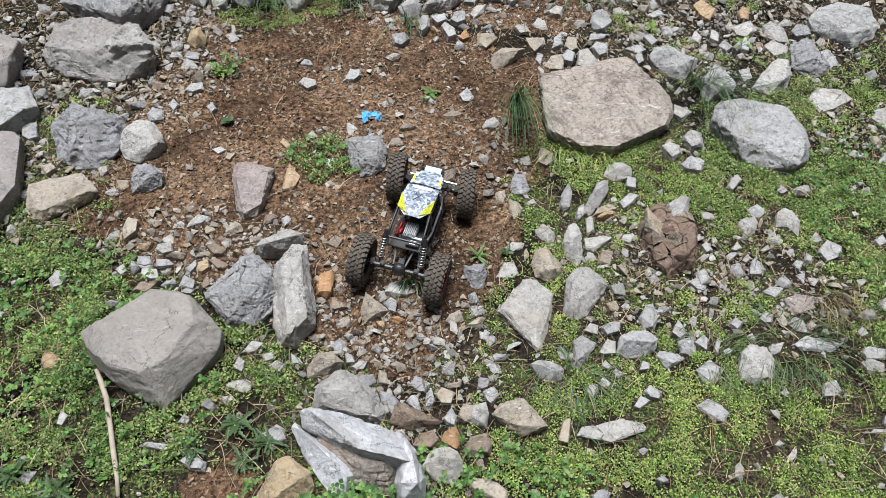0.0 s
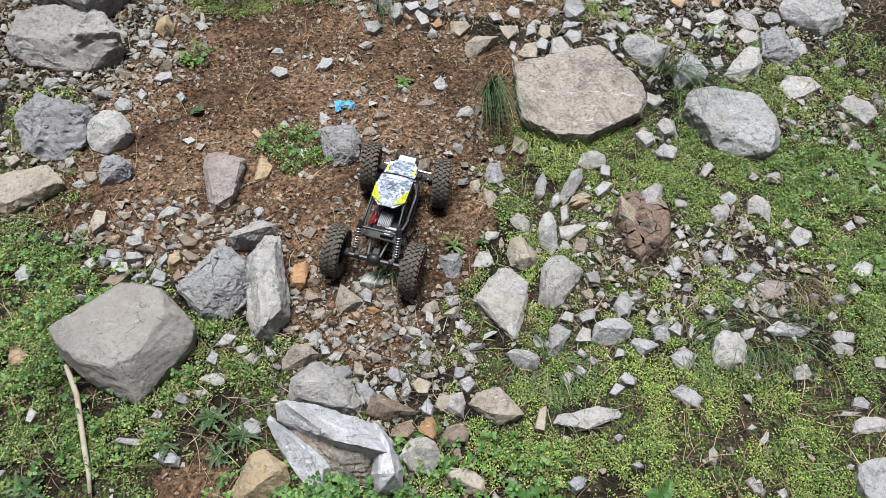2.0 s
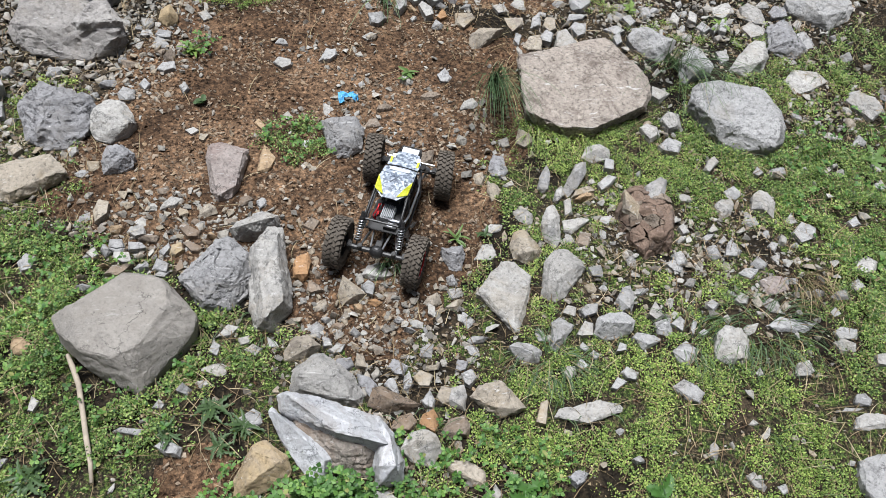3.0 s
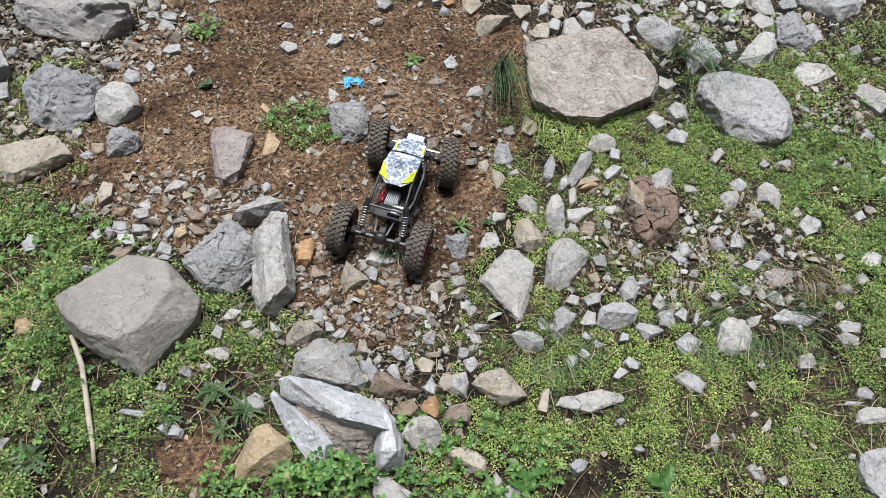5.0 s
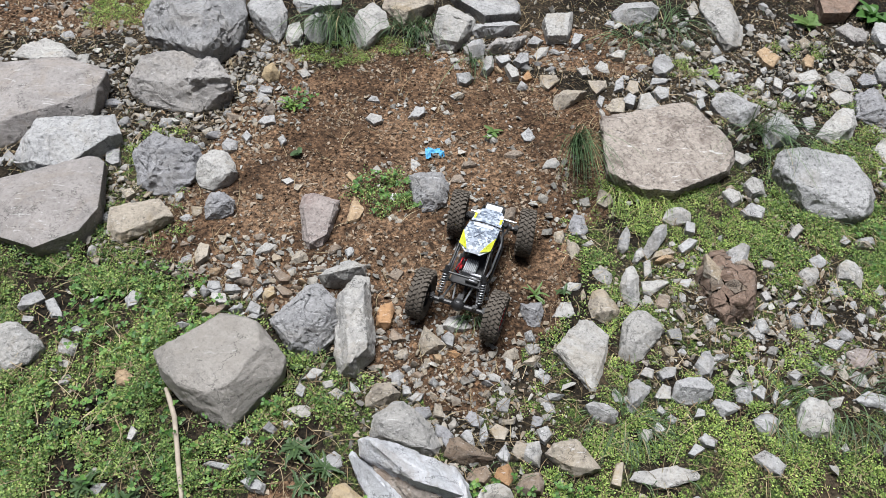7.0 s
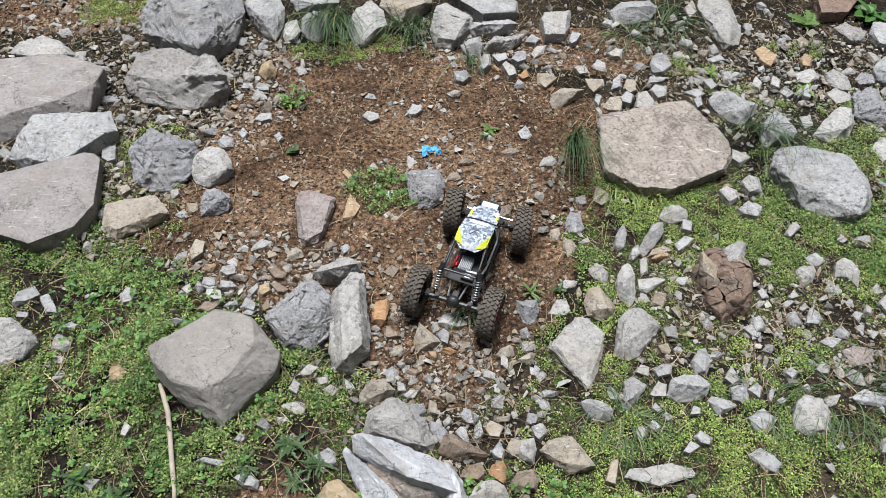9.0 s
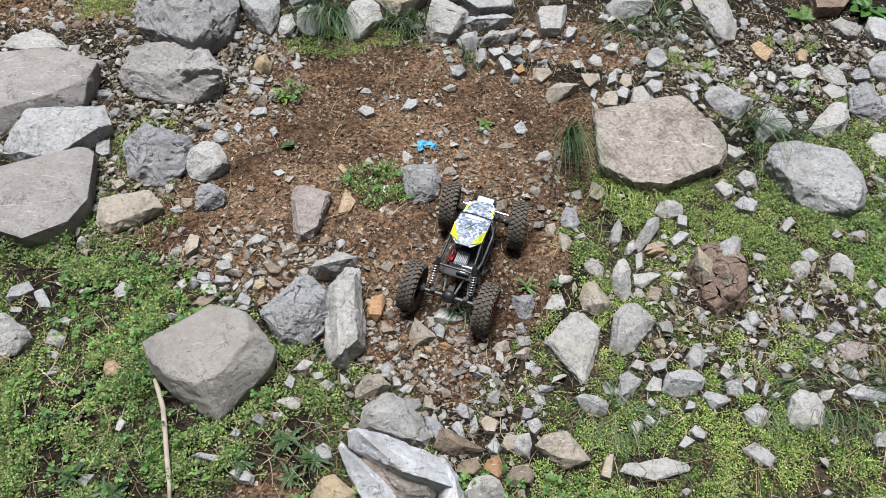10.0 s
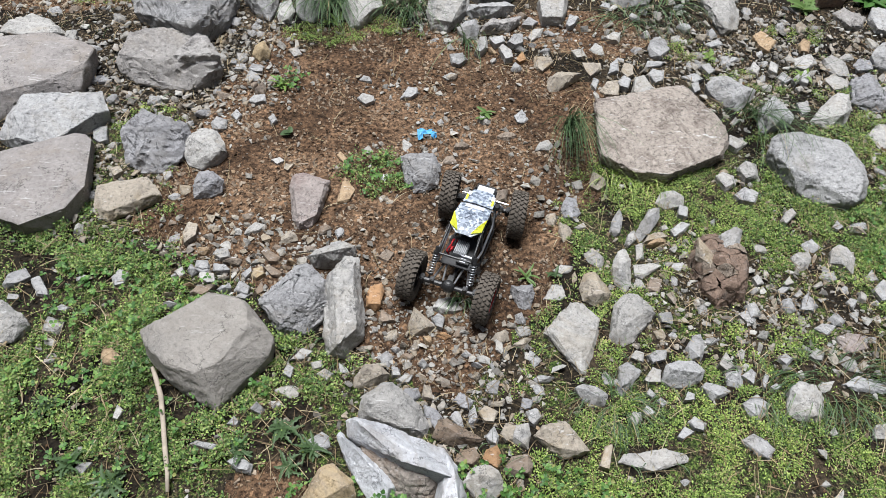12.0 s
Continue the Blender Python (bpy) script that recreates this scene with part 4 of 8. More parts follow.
rock("tan_grey", 0.645, -0.035, (-151, 0.045, 0.001), (162, 0.021, 0.008), (42, 0.032, 0.011), (6, 0.040, 0.007), (-113, 0.011, 0.003), (-145, 0.038, 0.013), (173, 0.015, 0.012), (41, 0.025, 0.013), (-3, 0.033, 0.014), (-116, 0.013, 0.012))
rock("grey", 0.748, 0.073, (-144, 0.026, 0.003), (116, 0.022, 0.017), (38, 0.021, 0.013), (-52, 0.023, 0.001), (-135, 0.031, 0.018), (118, 0.019, 0.017), (34, 0.012, 0.017), (-81, 0.031, 0.019))
rock("grey", 0.727, 0.001, (-173, 0.030, 0.008), (73, 0.028, 0.014), (29, 0.038, 0.012), (-40, 0.016, 0.005), (-128, 0.039, 0.001), (-162, 0.023, 0.017), (74, 0.022, 0.014), (24, 0.028, 0.017), (-78, 0.014, 0.018), (-126, 0.045, 0.016))
rock("pale", 1.076, 0.075, (-145, 0.037, 0.003), (115, 0.014, 0.011), (59, 0.035, 0.014), (15, 0.029, 0.009), (-109, 0.031, 0.001), (-142, 0.032, 0.014), (153, 0.010, 0.017), (62, 0.021, 0.016), (0, 0.014, 0.017), (-116, 0.044, 0.017))
rock("grey", 1.285, 0.047, (-161, 0.042, 0.001), (158, 0.020, 0.009), (30, 0.031, 0.011), (-17, 0.033, 0.001), (-155, 0.038, 0.011), (174, 0.019, 0.014), (30, 0.026, 0.011), (-40, 0.021, 0.011))
rock("grey", 1.223, 0.045, (-167, 0.021, 0.004), (86, 0.020, 0.011), (-7, 0.019, 0.004), (-91, 0.012, 0.001), (-156, 0.026, 0.012), (96, 0.014, 0.014), (-37, 0.013, 0.012), (-114, 0.024, 0.014))
rock("dark", 0.395, 0.051, (175, 0.027, 0.011), (105, 0.043, 0.020), (64, 0.042, 0.018), (-22, 0.036, 0.007), (-81, 0.040, 0.002), (-123, 0.035, 0.004), (-174, 0.017, 0.019), (64, 0.026, 0.022), (-89, 0.039, 0.019))
rock("pale", 0.423, -0.011, (-167, 0.022, 0.003), (55, 0.018, 0.008), (3, 0.018, 0.004), (-125, 0.013, 0.001), (-155, 0.021, 0.010), (54, 0.012, 0.010), (-9, 0.014, 0.008), (-120, 0.015, 0.008))
rock("tan_grey", 0.495, 0.171, (-150, 0.038, 0.004), (113, 0.042, 0.017), (48, 0.027, 0.012), (-15, 0.035, 0.006), (-96, 0.031, 0.001), (-140, 0.041, 0.018), (115, 0.029, 0.018), (45, 0.018, 0.017), (-32, 0.028, 0.017), (-100, 0.042, 0.017))
rock("pale", 0.429, 0.155, (157, 0.022, 0.009), (62, 0.023, 0.011), (-33, 0.022, 0.002), (-117, 0.019, 0.001), (168, 0.017, 0.012), (62, 0.014, 0.012), (-56, 0.022, 0.013), (-114, 0.023, 0.012))
rock("pale", 0.454, -0.134, (155, 0.037, 0.013), (102, 0.036, 0.017), (22, 0.026, 0.011), (-28, 0.034, 0.005), (-69, 0.037, 0.001), (-159, 0.029, 0.007), (162, 0.024, 0.019), (10, 0.017, 0.019), (-82, 0.037, 0.019))
rock("pale", 0.525, -0.174, (173, 0.031, 0.021), (101, 0.058, 0.033), (78, 0.068, 0.035), (49, 0.043, 0.027), (-63, 0.049, 0.009), (-87, 0.070, 0.003), (-120, 0.053, 0.009), (-139, 0.019, 0.045), (62, 0.009, 0.045))
rock("tan_grey", 0.439, -0.247, (176, 0.045, 0.020), (125, 0.053, 0.033), (88, 0.053, 0.035), (43, 0.033, 0.025), (-9, 0.050, 0.015), (-40, 0.049, 0.008), (-93, 0.049, 0.003), (-134, 0.049, 0.008), (142, 0.026, 0.045), (-65, 0.032, 0.045), (-126, 0.039, 0.032))
rock("pale", 0.360, -0.176, (-175, 0.033, 0.006), (120, 0.017, 0.011), (23, 0.030, 0.010), (-12, 0.024, 0.004), (-117, 0.020, 0.001), (-166, 0.033, 0.013), (129, 0.013, 0.014), (20, 0.021, 0.012), (-26, 0.016, 0.012), (-115, 0.020, 0.012))
rock("pale", 0.333, -0.259, (-152, 0.051, 0.001), (115, 0.028, 0.014), (58, 0.032, 0.014), (-14, 0.031, 0.005), (-64, 0.024, 0.001), (-145, 0.044, 0.015), (119, 0.019, 0.016), (58, 0.020, 0.017), (-28, 0.026, 0.015), (-76, 0.027, 0.014))
rock("dark", 0.238, -0.284, (167, 0.036, 0.025), (143, 0.045, 0.034), (54, 0.041, 0.035), (20, 0.034, 0.025), (-61, 0.044, 0.003), (-99, 0.041, 0.003), (164, 0.018, 0.045), (-11, 0.013, 0.045))
rock("pale", 0.371, -0.404, (175, 0.083, 0.024), (120, 0.075, 0.034), (95, 0.096, 0.039), (75, 0.099, 0.039), (38, 0.088, 0.031), (6, 0.063, 0.023), (-50, 0.054, 0.015), (-77, 0.107, 0.003), (-87, 0.103, 0.004), (-116, 0.066, 0.012), (-166, 0.066, 0.020), (177, 0.066, 0.040), (91, 0.075, 0.050), (26, 0.062, 0.045), (-73, 0.042, 0.040), (-85, 0.104, 0.020))
rock("pale", 0.529, -0.338, (-136, 0.095, 0.007), (-161, 0.060, 0.018), (141, 0.058, 0.031), (99, 0.071, 0.038), (81, 0.077, 0.039), (45, 0.069, 0.032), (14, 0.075, 0.025), (-7, 0.052, 0.020), (-29, 0.031, 0.018), (-90, 0.065, 0.006), (-111, 0.085, 0.003), (-136, 0.071, 0.040), (92, 0.053, 0.050), (15, 0.040, 0.050), (158, 0.040, 0.050))
rock("pale", 0.597, -0.163, (-149, 0.041, 0.003), (158, 0.038, 0.010), (54, 0.032, 0.011), (21, 0.051, 0.010), (-32, 0.018, 0.004), (-112, 0.030, 0.001), (-145, 0.043, 0.011), (56, 0.017, 0.014), (-56, 0.011, 0.013))
rock("brown", 0.615, -0.213, (-147, 0.034, 0.003), (107, 0.026, 0.011), (37, 0.030, 0.010), (-65, 0.027, 0.001), (-143, 0.026, 0.012), (108, 0.024, 0.012), (37, 0.018, 0.012), (-78, 0.027, 0.012))
rock("grey", 0.693, -0.142, (-162, 0.021, 0.004), (134, 0.015, 0.009), (28, 0.026, 0.009), (-67, 0.018, 0.001), (-156, 0.021, 0.009), (132, 0.009, 0.009), (28, 0.023, 0.010), (-84, 0.020, 0.010))
rock("grey", 0.695, -0.413, (-178, 0.029, 0.011), (100, 0.031, 0.018), (64, 0.043, 0.020), (3, 0.026, 0.011), (-76, 0.038, 0.002), (-121, 0.039, 0.003), (-170, 0.024, 0.021), (65, 0.036, 0.019), (-92, 0.035, 0.024))
rock("pale", 0.766, -0.458, (-179, 0.020, 0.007), (79, 0.035, 0.017), (-11, 0.028, 0.005), (-78, 0.021, 0.001), (-157, 0.020, 0.005), (-163, 0.022, 0.021), (84, 0.023, 0.020), (-29, 0.017, 0.017), (-99, 0.021, 0.017), (-152, 0.018, 0.018))
rock("grey", 0.639, -0.499, (-173, 0.050, 0.019), (151, 0.045, 0.035), (95, 0.030, 0.039), (42, 0.046, 0.039), (11, 0.062, 0.027), (-10, 0.057, 0.014), (-55, 0.034, 0.004), (-128, 0.040, 0.003), (-161, 0.057, 0.012), (-171, 0.034, 0.050), (-11, 0.040, 0.045), (45, 0.018, 0.050))
rock("grey", 0.588, -0.443, (-177, 0.030, 0.010), (110, 0.014, 0.017), (29, 0.029, 0.017), (-20, 0.024, 0.005), (-126, 0.022, 0.001), (-167, 0.026, 0.020), (124, 0.010, 0.021), (27, 0.018, 0.020), (-43, 0.020, 0.018), (-125, 0.029, 0.017))
rock("pale", 0.568, -0.503, (-157, 0.029, 0.003), (88, 0.025, 0.014), (39, 0.029, 0.012), (-34, 0.024, 0.002), (-133, 0.025, 0.001), (-149, 0.033, 0.018), (91, 0.020, 0.017), (38, 0.018, 0.017), (-55, 0.023, 0.016), (-131, 0.028, 0.018))
rock("grey", 0.495, -0.517, (-126, 0.052, 0.004), (-180, 0.023, 0.016), (123, 0.034, 0.023), (84, 0.044, 0.027), (29, 0.049, 0.021), (12, 0.032, 0.017), (-57, 0.015, 0.012), (-108, 0.051, 0.002), (120, 0.017, 0.035), (-123, 0.040, 0.035))
rock("grey", 0.447, -0.519, (153, 0.023, 0.011), (105, 0.022, 0.014), (-4, 0.020, 0.006), (-51, 0.023, 0.001), (-121, 0.014, 0.003), (157, 0.017, 0.014), (109, 0.018, 0.016), (-18, 0.014, 0.015), (-70, 0.017, 0.016), (-121, 0.019, 0.015))
rock("grey", 0.398, -0.570, (159, 0.045, 0.027), (132, 0.034, 0.031), (59, 0.024, 0.028), (5, 0.044, 0.019), (-33, 0.040, 0.007), (-94, 0.032, 0.002), (-153, 0.026, 0.013), (164, 0.021, 0.040), (-43, 0.019, 0.040))
rock("pale", 0.536, -0.444, (-165, 0.029, 0.004), (104, 0.016, 0.011), (26, 0.020, 0.009), (-51, 0.022, 0.001), (-158, 0.025, 0.014), (114, 0.009, 0.014), (23, 0.010, 0.013), (-68, 0.021, 0.012))
rock("grey", 0.556, -0.551, (177, 0.015, 0.005), (99, 0.014, 0.008), (-9, 0.014, 0.004), (-76, 0.013, 0.001), (-177, 0.011, 0.008), (102, 0.010, 0.009), (-24, 0.010, 0.010), (-93, 0.014, 0.011))
rock("grey", 0.723, -0.537, (168, 0.039, 0.013), (139, 0.030, 0.017), (32, 0.025, 0.014), (1, 0.041, 0.009), (-58, 0.020, 0.004), (-116, 0.027, 0.001), (176, 0.036, 0.021), (30, 0.018, 0.020), (-85, 0.017, 0.019))
rock("grey", 0.656, -0.555, (-152, 0.021, 0.001), (121, 0.013, 0.014), (33, 0.013, 0.011), (-31, 0.016, 0.001), (-144, 0.027, 0.018), (132, 0.010, 0.017), (25, 0.005, 0.016), (-72, 0.012, 0.016))
rock("grey", 0.580, -0.573, (170, 0.014, 0.006), (97, 0.013, 0.008), (-2, 0.015, 0.005), (-88, 0.015, 0.001), (180, 0.010, 0.011), (98, 0.011, 0.009), (-14, 0.007, 0.010), (-98, 0.015, 0.009))
rock("grey", 0.819, -0.582, (165, 0.040, 0.011), (81, 0.038, 0.017), (20, 0.041, 0.011), (-31, 0.028, 0.005), (-99, 0.029, 0.001), (-142, 0.031, 0.004), (171, 0.038, 0.019), (21, 0.025, 0.017), (-114, 0.024, 0.019))
rock("pale", 0.947, -0.565, (-169, 0.055, 0.015), (134, 0.052, 0.030), (102, 0.056, 0.035), (56, 0.056, 0.032), (23, 0.053, 0.023), (0, 0.038, 0.017), (-39, 0.052, 0.006), (-69, 0.048, 0.003), (-121, 0.050, 0.004), (-150, 0.056, 0.009), (158, 0.037, 0.045), (61, 0.018, 0.045), (-81, 0.039, 0.032))
rock("grey", 0.804, -0.682, (166, 0.049, 0.013), (113, 0.033, 0.017), (37, 0.024, 0.013), (-6, 0.037, 0.008), (-62, 0.039, 0.001), (-126, 0.024, 0.005), (168, 0.041, 0.017), (39, 0.019, 0.017), (-76, 0.032, 0.017))
rock("grey", 0.660, -0.630, (168, 0.025, 0.009), (109, 0.020, 0.014), (8, 0.024, 0.008), (-45, 0.023, 0.001), (-129, 0.014, 0.003), (178, 0.019, 0.017), (110, 0.014, 0.014), (1, 0.015, 0.015), (-68, 0.019, 0.016), (-131, 0.019, 0.018))
rock("grey", 0.623, -0.657, (-158, 0.023, 0.004), (89, 0.017, 0.014), (13, 0.026, 0.009), (-107, 0.015, 0.001), (-153, 0.023, 0.014), (92, 0.012, 0.014), (8, 0.019, 0.015), (-118, 0.020, 0.017))
rock("pale", 0.542, -0.730, (-176, 0.094, 0.008), (173, 0.080, 0.013), (134, 0.024, 0.014), (50, 0.039, 0.017), (15, 0.074, 0.013), (3, 0.084, 0.009), (-12, 0.036, 0.006), (-45, 0.029, 0.003), (-116, 0.032, 0.001), (-153, 0.037, 0.005), (-175, 0.064, 0.018), (139, 0.019, 0.018), (14, 0.042, 0.021), (-24, 0.026, 0.021), (-120, 0.035, 0.020))
rock("tan_grey", 0.315, -0.694, (171, 0.070, 0.026), (148, 0.057, 0.034), (81, 0.045, 0.039), (45, 0.039, 0.031), (-15, 0.074, 0.011), (-44, 0.046, 0.006), (-81, 0.040, 0.003), (-140, 0.036, 0.011), (151, 0.043, 0.050), (49, 0.025, 0.050), (-115, 0.028, 0.035), (-32, 0.057, 0.035))
rock("tan_grey", 0.424, -0.724, (-132, 0.036, 0.003), (101, 0.025, 0.016), (65, 0.032, 0.017), (26, 0.013, 0.011), (-85, 0.032, 0.001), (-131, 0.035, 0.019), (106, 0.020, 0.021), (68, 0.021, 0.017), (26, 0.006, 0.019), (-93, 0.034, 0.019))
rock("pale", 0.507, -0.621, (-164, 0.021, 0.006), (121, 0.016, 0.014), (47, 0.020, 0.014), (-14, 0.017, 0.006), (-97, 0.018, 0.001), (-156, 0.018, 0.016), (128, 0.010, 0.016), (50, 0.013, 0.014), (-34, 0.011, 0.016), (-106, 0.022, 0.015))
rock("grey", 0.541, -0.602, (-174, 0.018, 0.007), (101, 0.016, 0.014), (-1, 0.018, 0.007), (-77, 0.014, 0.001), (-166, 0.018, 0.014), (110, 0.012, 0.018), (-20, 0.014, 0.017), (-98, 0.015, 0.016))
rock("pale", 1.069, -0.100, (165, 0.034, 0.013), (111, 0.026, 0.017), (47, 0.036, 0.017), (16, 0.031, 0.013), (-67, 0.029, 0.004), (-121, 0.048, 0.001), (169, 0.028, 0.017), (47, 0.030, 0.019), (-89, 0.022, 0.018))
rock("pale", 1.188, -0.090, (-155, 0.046, 0.013), (141, 0.038, 0.026), (98, 0.042, 0.031), (60, 0.040, 0.029), (3, 0.038, 0.018), (-63, 0.055, 0.002), (-100, 0.034, 0.008), (170, 0.018, 0.040), (-121, 0.044, 0.040))
rock("grey", 1.045, -0.253, (-144, 0.038, 0.002), (125, 0.022, 0.013), (85, 0.032, 0.017), (-8, 0.029, 0.007), (-63, 0.027, 0.001), (-142, 0.039, 0.017), (138, 0.017, 0.018), (91, 0.025, 0.020), (-42, 0.014, 0.021), (-89, 0.027, 0.018))
rock("grey", 0.984, -0.209, (-179, 0.018, 0.008), (75, 0.013, 0.011), (19, 0.025, 0.010), (-115, 0.022, 0.001), (-172, 0.013, 0.012), (77, 0.010, 0.011), (14, 0.016, 0.014), (-122, 0.024, 0.013))
rock("pale", 1.009, -0.179, (-168, 0.015, 0.004), (76, 0.019, 0.011), (-5, 0.018, 0.004), (-120, 0.016, 0.001), (-154, 0.022, 0.014), (86, 0.010, 0.014), (-25, 0.010, 0.011), (-127, 0.020, 0.013))
rock("grey", 1.027, -0.220, (-162, 0.018, 0.003), (65, 0.019, 0.009), (5, 0.014, 0.004), (-111, 0.014, 0.001), (-156, 0.018, 0.009), (69, 0.011, 0.010), (-26, 0.007, 0.011), (-121, 0.016, 0.010))
rock("pale", 0.922, -0.176, (158, 0.018, 0.008), (84, 0.019, 0.011), (-25, 0.020, 0.003), (-101, 0.018, 0.001), (174, 0.017, 0.014), (88, 0.015, 0.013), (-48, 0.012, 0.011), (-113, 0.023, 0.013))
rock("grey", 0.864, -0.307, (162, 0.031, 0.008), (79, 0.028, 0.011), (-11, 0.021, 0.004), (-57, 0.024, 0.001), (-125, 0.016, 0.003), (168, 0.029, 0.013), (85, 0.019, 0.014), (-29, 0.010, 0.012), (-78, 0.022, 0.013), (-128, 0.019, 0.011))
rock("grey", 1.172, -0.242, (-177, 0.019, 0.007), (88, 0.016, 0.011), (26, 0.021, 0.009), (-90, 0.024, 0.001), (-171, 0.016, 0.012), (94, 0.011, 0.012), (25, 0.014, 0.012), (-107, 0.021, 0.012))
rock("grey", 1.168, -0.284, (155, 0.017, 0.007), (43, 0.020, 0.008), (-43, 0.014, 0.001), (-130, 0.014, 0.001), (162, 0.013, 0.009), (45, 0.012, 0.010), (-85, 0.010, 0.010), (-135, 0.016, 0.011))
rock("pink", 1.128, -0.375, (160, 0.042, 0.014), (102, 0.029, 0.017), (38, 0.041, 0.016), (-14, 0.049, 0.005), (-94, 0.029, 0.001), (-140, 0.043, 0.002), (163, 0.038, 0.016), (40, 0.029, 0.018), (-112, 0.037, 0.020))
rock("grey", 1.069, -0.331, (-177, 0.032, 0.007), (108, 0.016, 0.011), (16, 0.035, 0.009), (-81, 0.023, 0.001), (-172, 0.023, 0.013), (113, 0.012, 0.012), (15, 0.022, 0.012), (-99, 0.023, 0.012))
rock("pale", 1.022, -0.419, (-176, 0.023, 0.006), (91, 0.021, 0.014), (26, 0.024, 0.010), (-43, 0.020, 0.001), (-130, 0.020, 0.001), (-164, 0.025, 0.018), (99, 0.016, 0.017), (22, 0.017, 0.016), (-84, 0.017, 0.017), (-135, 0.022, 0.017))
rock("grey", 0.934, -0.434, (180, 0.020, 0.007), (87, 0.019, 0.011), (6, 0.021, 0.007), (-93, 0.021, 0.001), (-173, 0.020, 0.013), (88, 0.016, 0.011), (-7, 0.013, 0.014), (-110, 0.018, 0.013))
rock("grey", 0.827, -0.486, (-175, 0.026, 0.006), (78, 0.018, 0.011), (22, 0.018, 0.008), (-77, 0.023, 0.001), (-168, 0.026, 0.014), (84, 0.011, 0.012), (16, 0.010, 0.014), (-90, 0.025, 0.011))
rock("grey", 0.862, -0.500, (-141, 0.015, 0.004), (81, 0.020, 0.011), (46, 0.018, 0.010), (-99, 0.024, 0.001), (-142, 0.016, 0.014), (84, 0.017, 0.013), (48, 0.013, 0.014), (-110, 0.028, 0.013))
rock("grey", 1.137, -0.504, (179, 0.078, 0.010), (140, 0.038, 0.017), (31, 0.024, 0.012), (6, 0.073, 0.010), (-30, 0.043, 0.001), (-134, 0.033, 0.001), (-177, 0.071, 0.020), (30, 0.018, 0.017), (-54, 0.022, 0.018))
rock("pale", 1.123, -0.634, (-151, 0.034, 0.001), (132, 0.019, 0.017), (35, 0.028, 0.017), (-35, 0.025, 0.001), (-151, 0.034, 0.017), (139, 0.016, 0.019), (38, 0.018, 0.017), (-69, 0.018, 0.017))
rock("grey", 0.886, -0.516, (-177, 0.016, 0.005), (74, 0.011, 0.009), (3, 0.017, 0.005), (-109, 0.012, 0.001), (-168, 0.014, 0.011), (82, 0.007, 0.010), (-9, 0.011, 0.010), (-122, 0.014, 0.011))
rock("grey", 1.262, -0.148, (-177, 0.020, 0.005), (76, 0.027, 0.011), (-20, 0.022, 0.003), (-111, 0.019, 0.001), (-165, 0.024, 0.013), (81, 0.017, 0.012), (-57, 0.013, 0.013), (-123, 0.023, 0.013))
rock("flat", -0.555, -0.499, (173, 0.187, 0.076), (164, 0.158, 0.083), (149, 0.141, 0.093), (125, 0.118, 0.100), (100, 0.129, 0.109), (69, 0.124, 0.104), (54, 0.128, 0.100), (33, 0.128, 0.088), (9, 0.154, 0.071), (-6, 0.148, 0.057), (-20, 0.114, 0.050), (-45, 0.121, 0.033), (-56, 0.134, 0.024), (-78, 0.159, 0.008), (-104, 0.133, 0.019), (-135, 0.132, 0.033), (-164, 0.157, 0.052), (-167, 0.152, 0.105), (-139, 0.122, 0.105), (-100, 0.106, 0.105), (-65, 0.086, 0.112), (-17, 0.078, 0.119), (15, 0.100, 0.126), (50, 0.111, 0.140), (96, 0.102, 0.140), (175, 0.130, 0.133))
rock("boulder", -0.372, -0.341, (-177, 0.103, 0.037), (160, 0.077, 0.046), (102, 0.093, 0.065), (81, 0.110, 0.070), (42, 0.096, 0.056), (3, 0.082, 0.037), (-34, 0.086, 0.020), (-66, 0.093, 0.008), (-106, 0.099, 0.005), (-135, 0.087, 0.017), (85, 0.056, 0.090), (-125, 0.036, 0.081), (-108, 0.095, 0.054), (9, 0.063, 0.081))
rock("pale", -0.246, -0.354, (-132, 0.066, 0.030), (125, 0.091, 0.062), (108, 0.112, 0.069), (94, 0.144, 0.078), (78, 0.138, 0.075), (45, 0.067, 0.054), (-25, 0.067, 0.034), (-52, 0.102, 0.020), (-84, 0.138, 0.006), (-102, 0.136, 0.008), (-120, 0.091, 0.022), (115, 0.073, 0.100), (77, 0.090, 0.100), (-5, 0.029, 0.100), (-90, 0.143, 0.080), (-64, 0.102, 0.080), (-57, 0.077, 0.090))
rock("pale", -0.298, -0.185, (-177, 0.067, 0.031), (166, 0.045, 0.045), (43, 0.047, 0.062), (19, 0.071, 0.051), (0, 0.071, 0.028), (-40, 0.017, 0.020), (-133, 0.038, 0.005), (-155, 0.055, 0.011), (-132, 0.041, 0.080), (0, 0.055, 0.080), (-72, 0.029, 0.048))
rock("orange", -0.168, -0.305, (-177, 0.026, 0.013), (116, 0.034, 0.022), (70, 0.046, 0.025), (34, 0.030, 0.018), (-48, 0.030, 0.006), (-88, 0.039, 0.002), (-128, 0.035, 0.006), (-152, 0.024, 0.030), (68, 0.029, 0.030), (-61, 0.037, 0.032), (-114, 0.033, 0.029))
rock("brown", -0.135, -0.363, (-159, 0.022, 0.004), (119, 0.025, 0.014), (36, 0.014, 0.009), (-15, 0.032, 0.003), (-124, 0.017, 0.001), (-143, 0.017, 0.015), (120, 0.019, 0.015), (20, 0.011, 0.015), (-29, 0.024, 0.016), (-108, 0.021, 0.018))
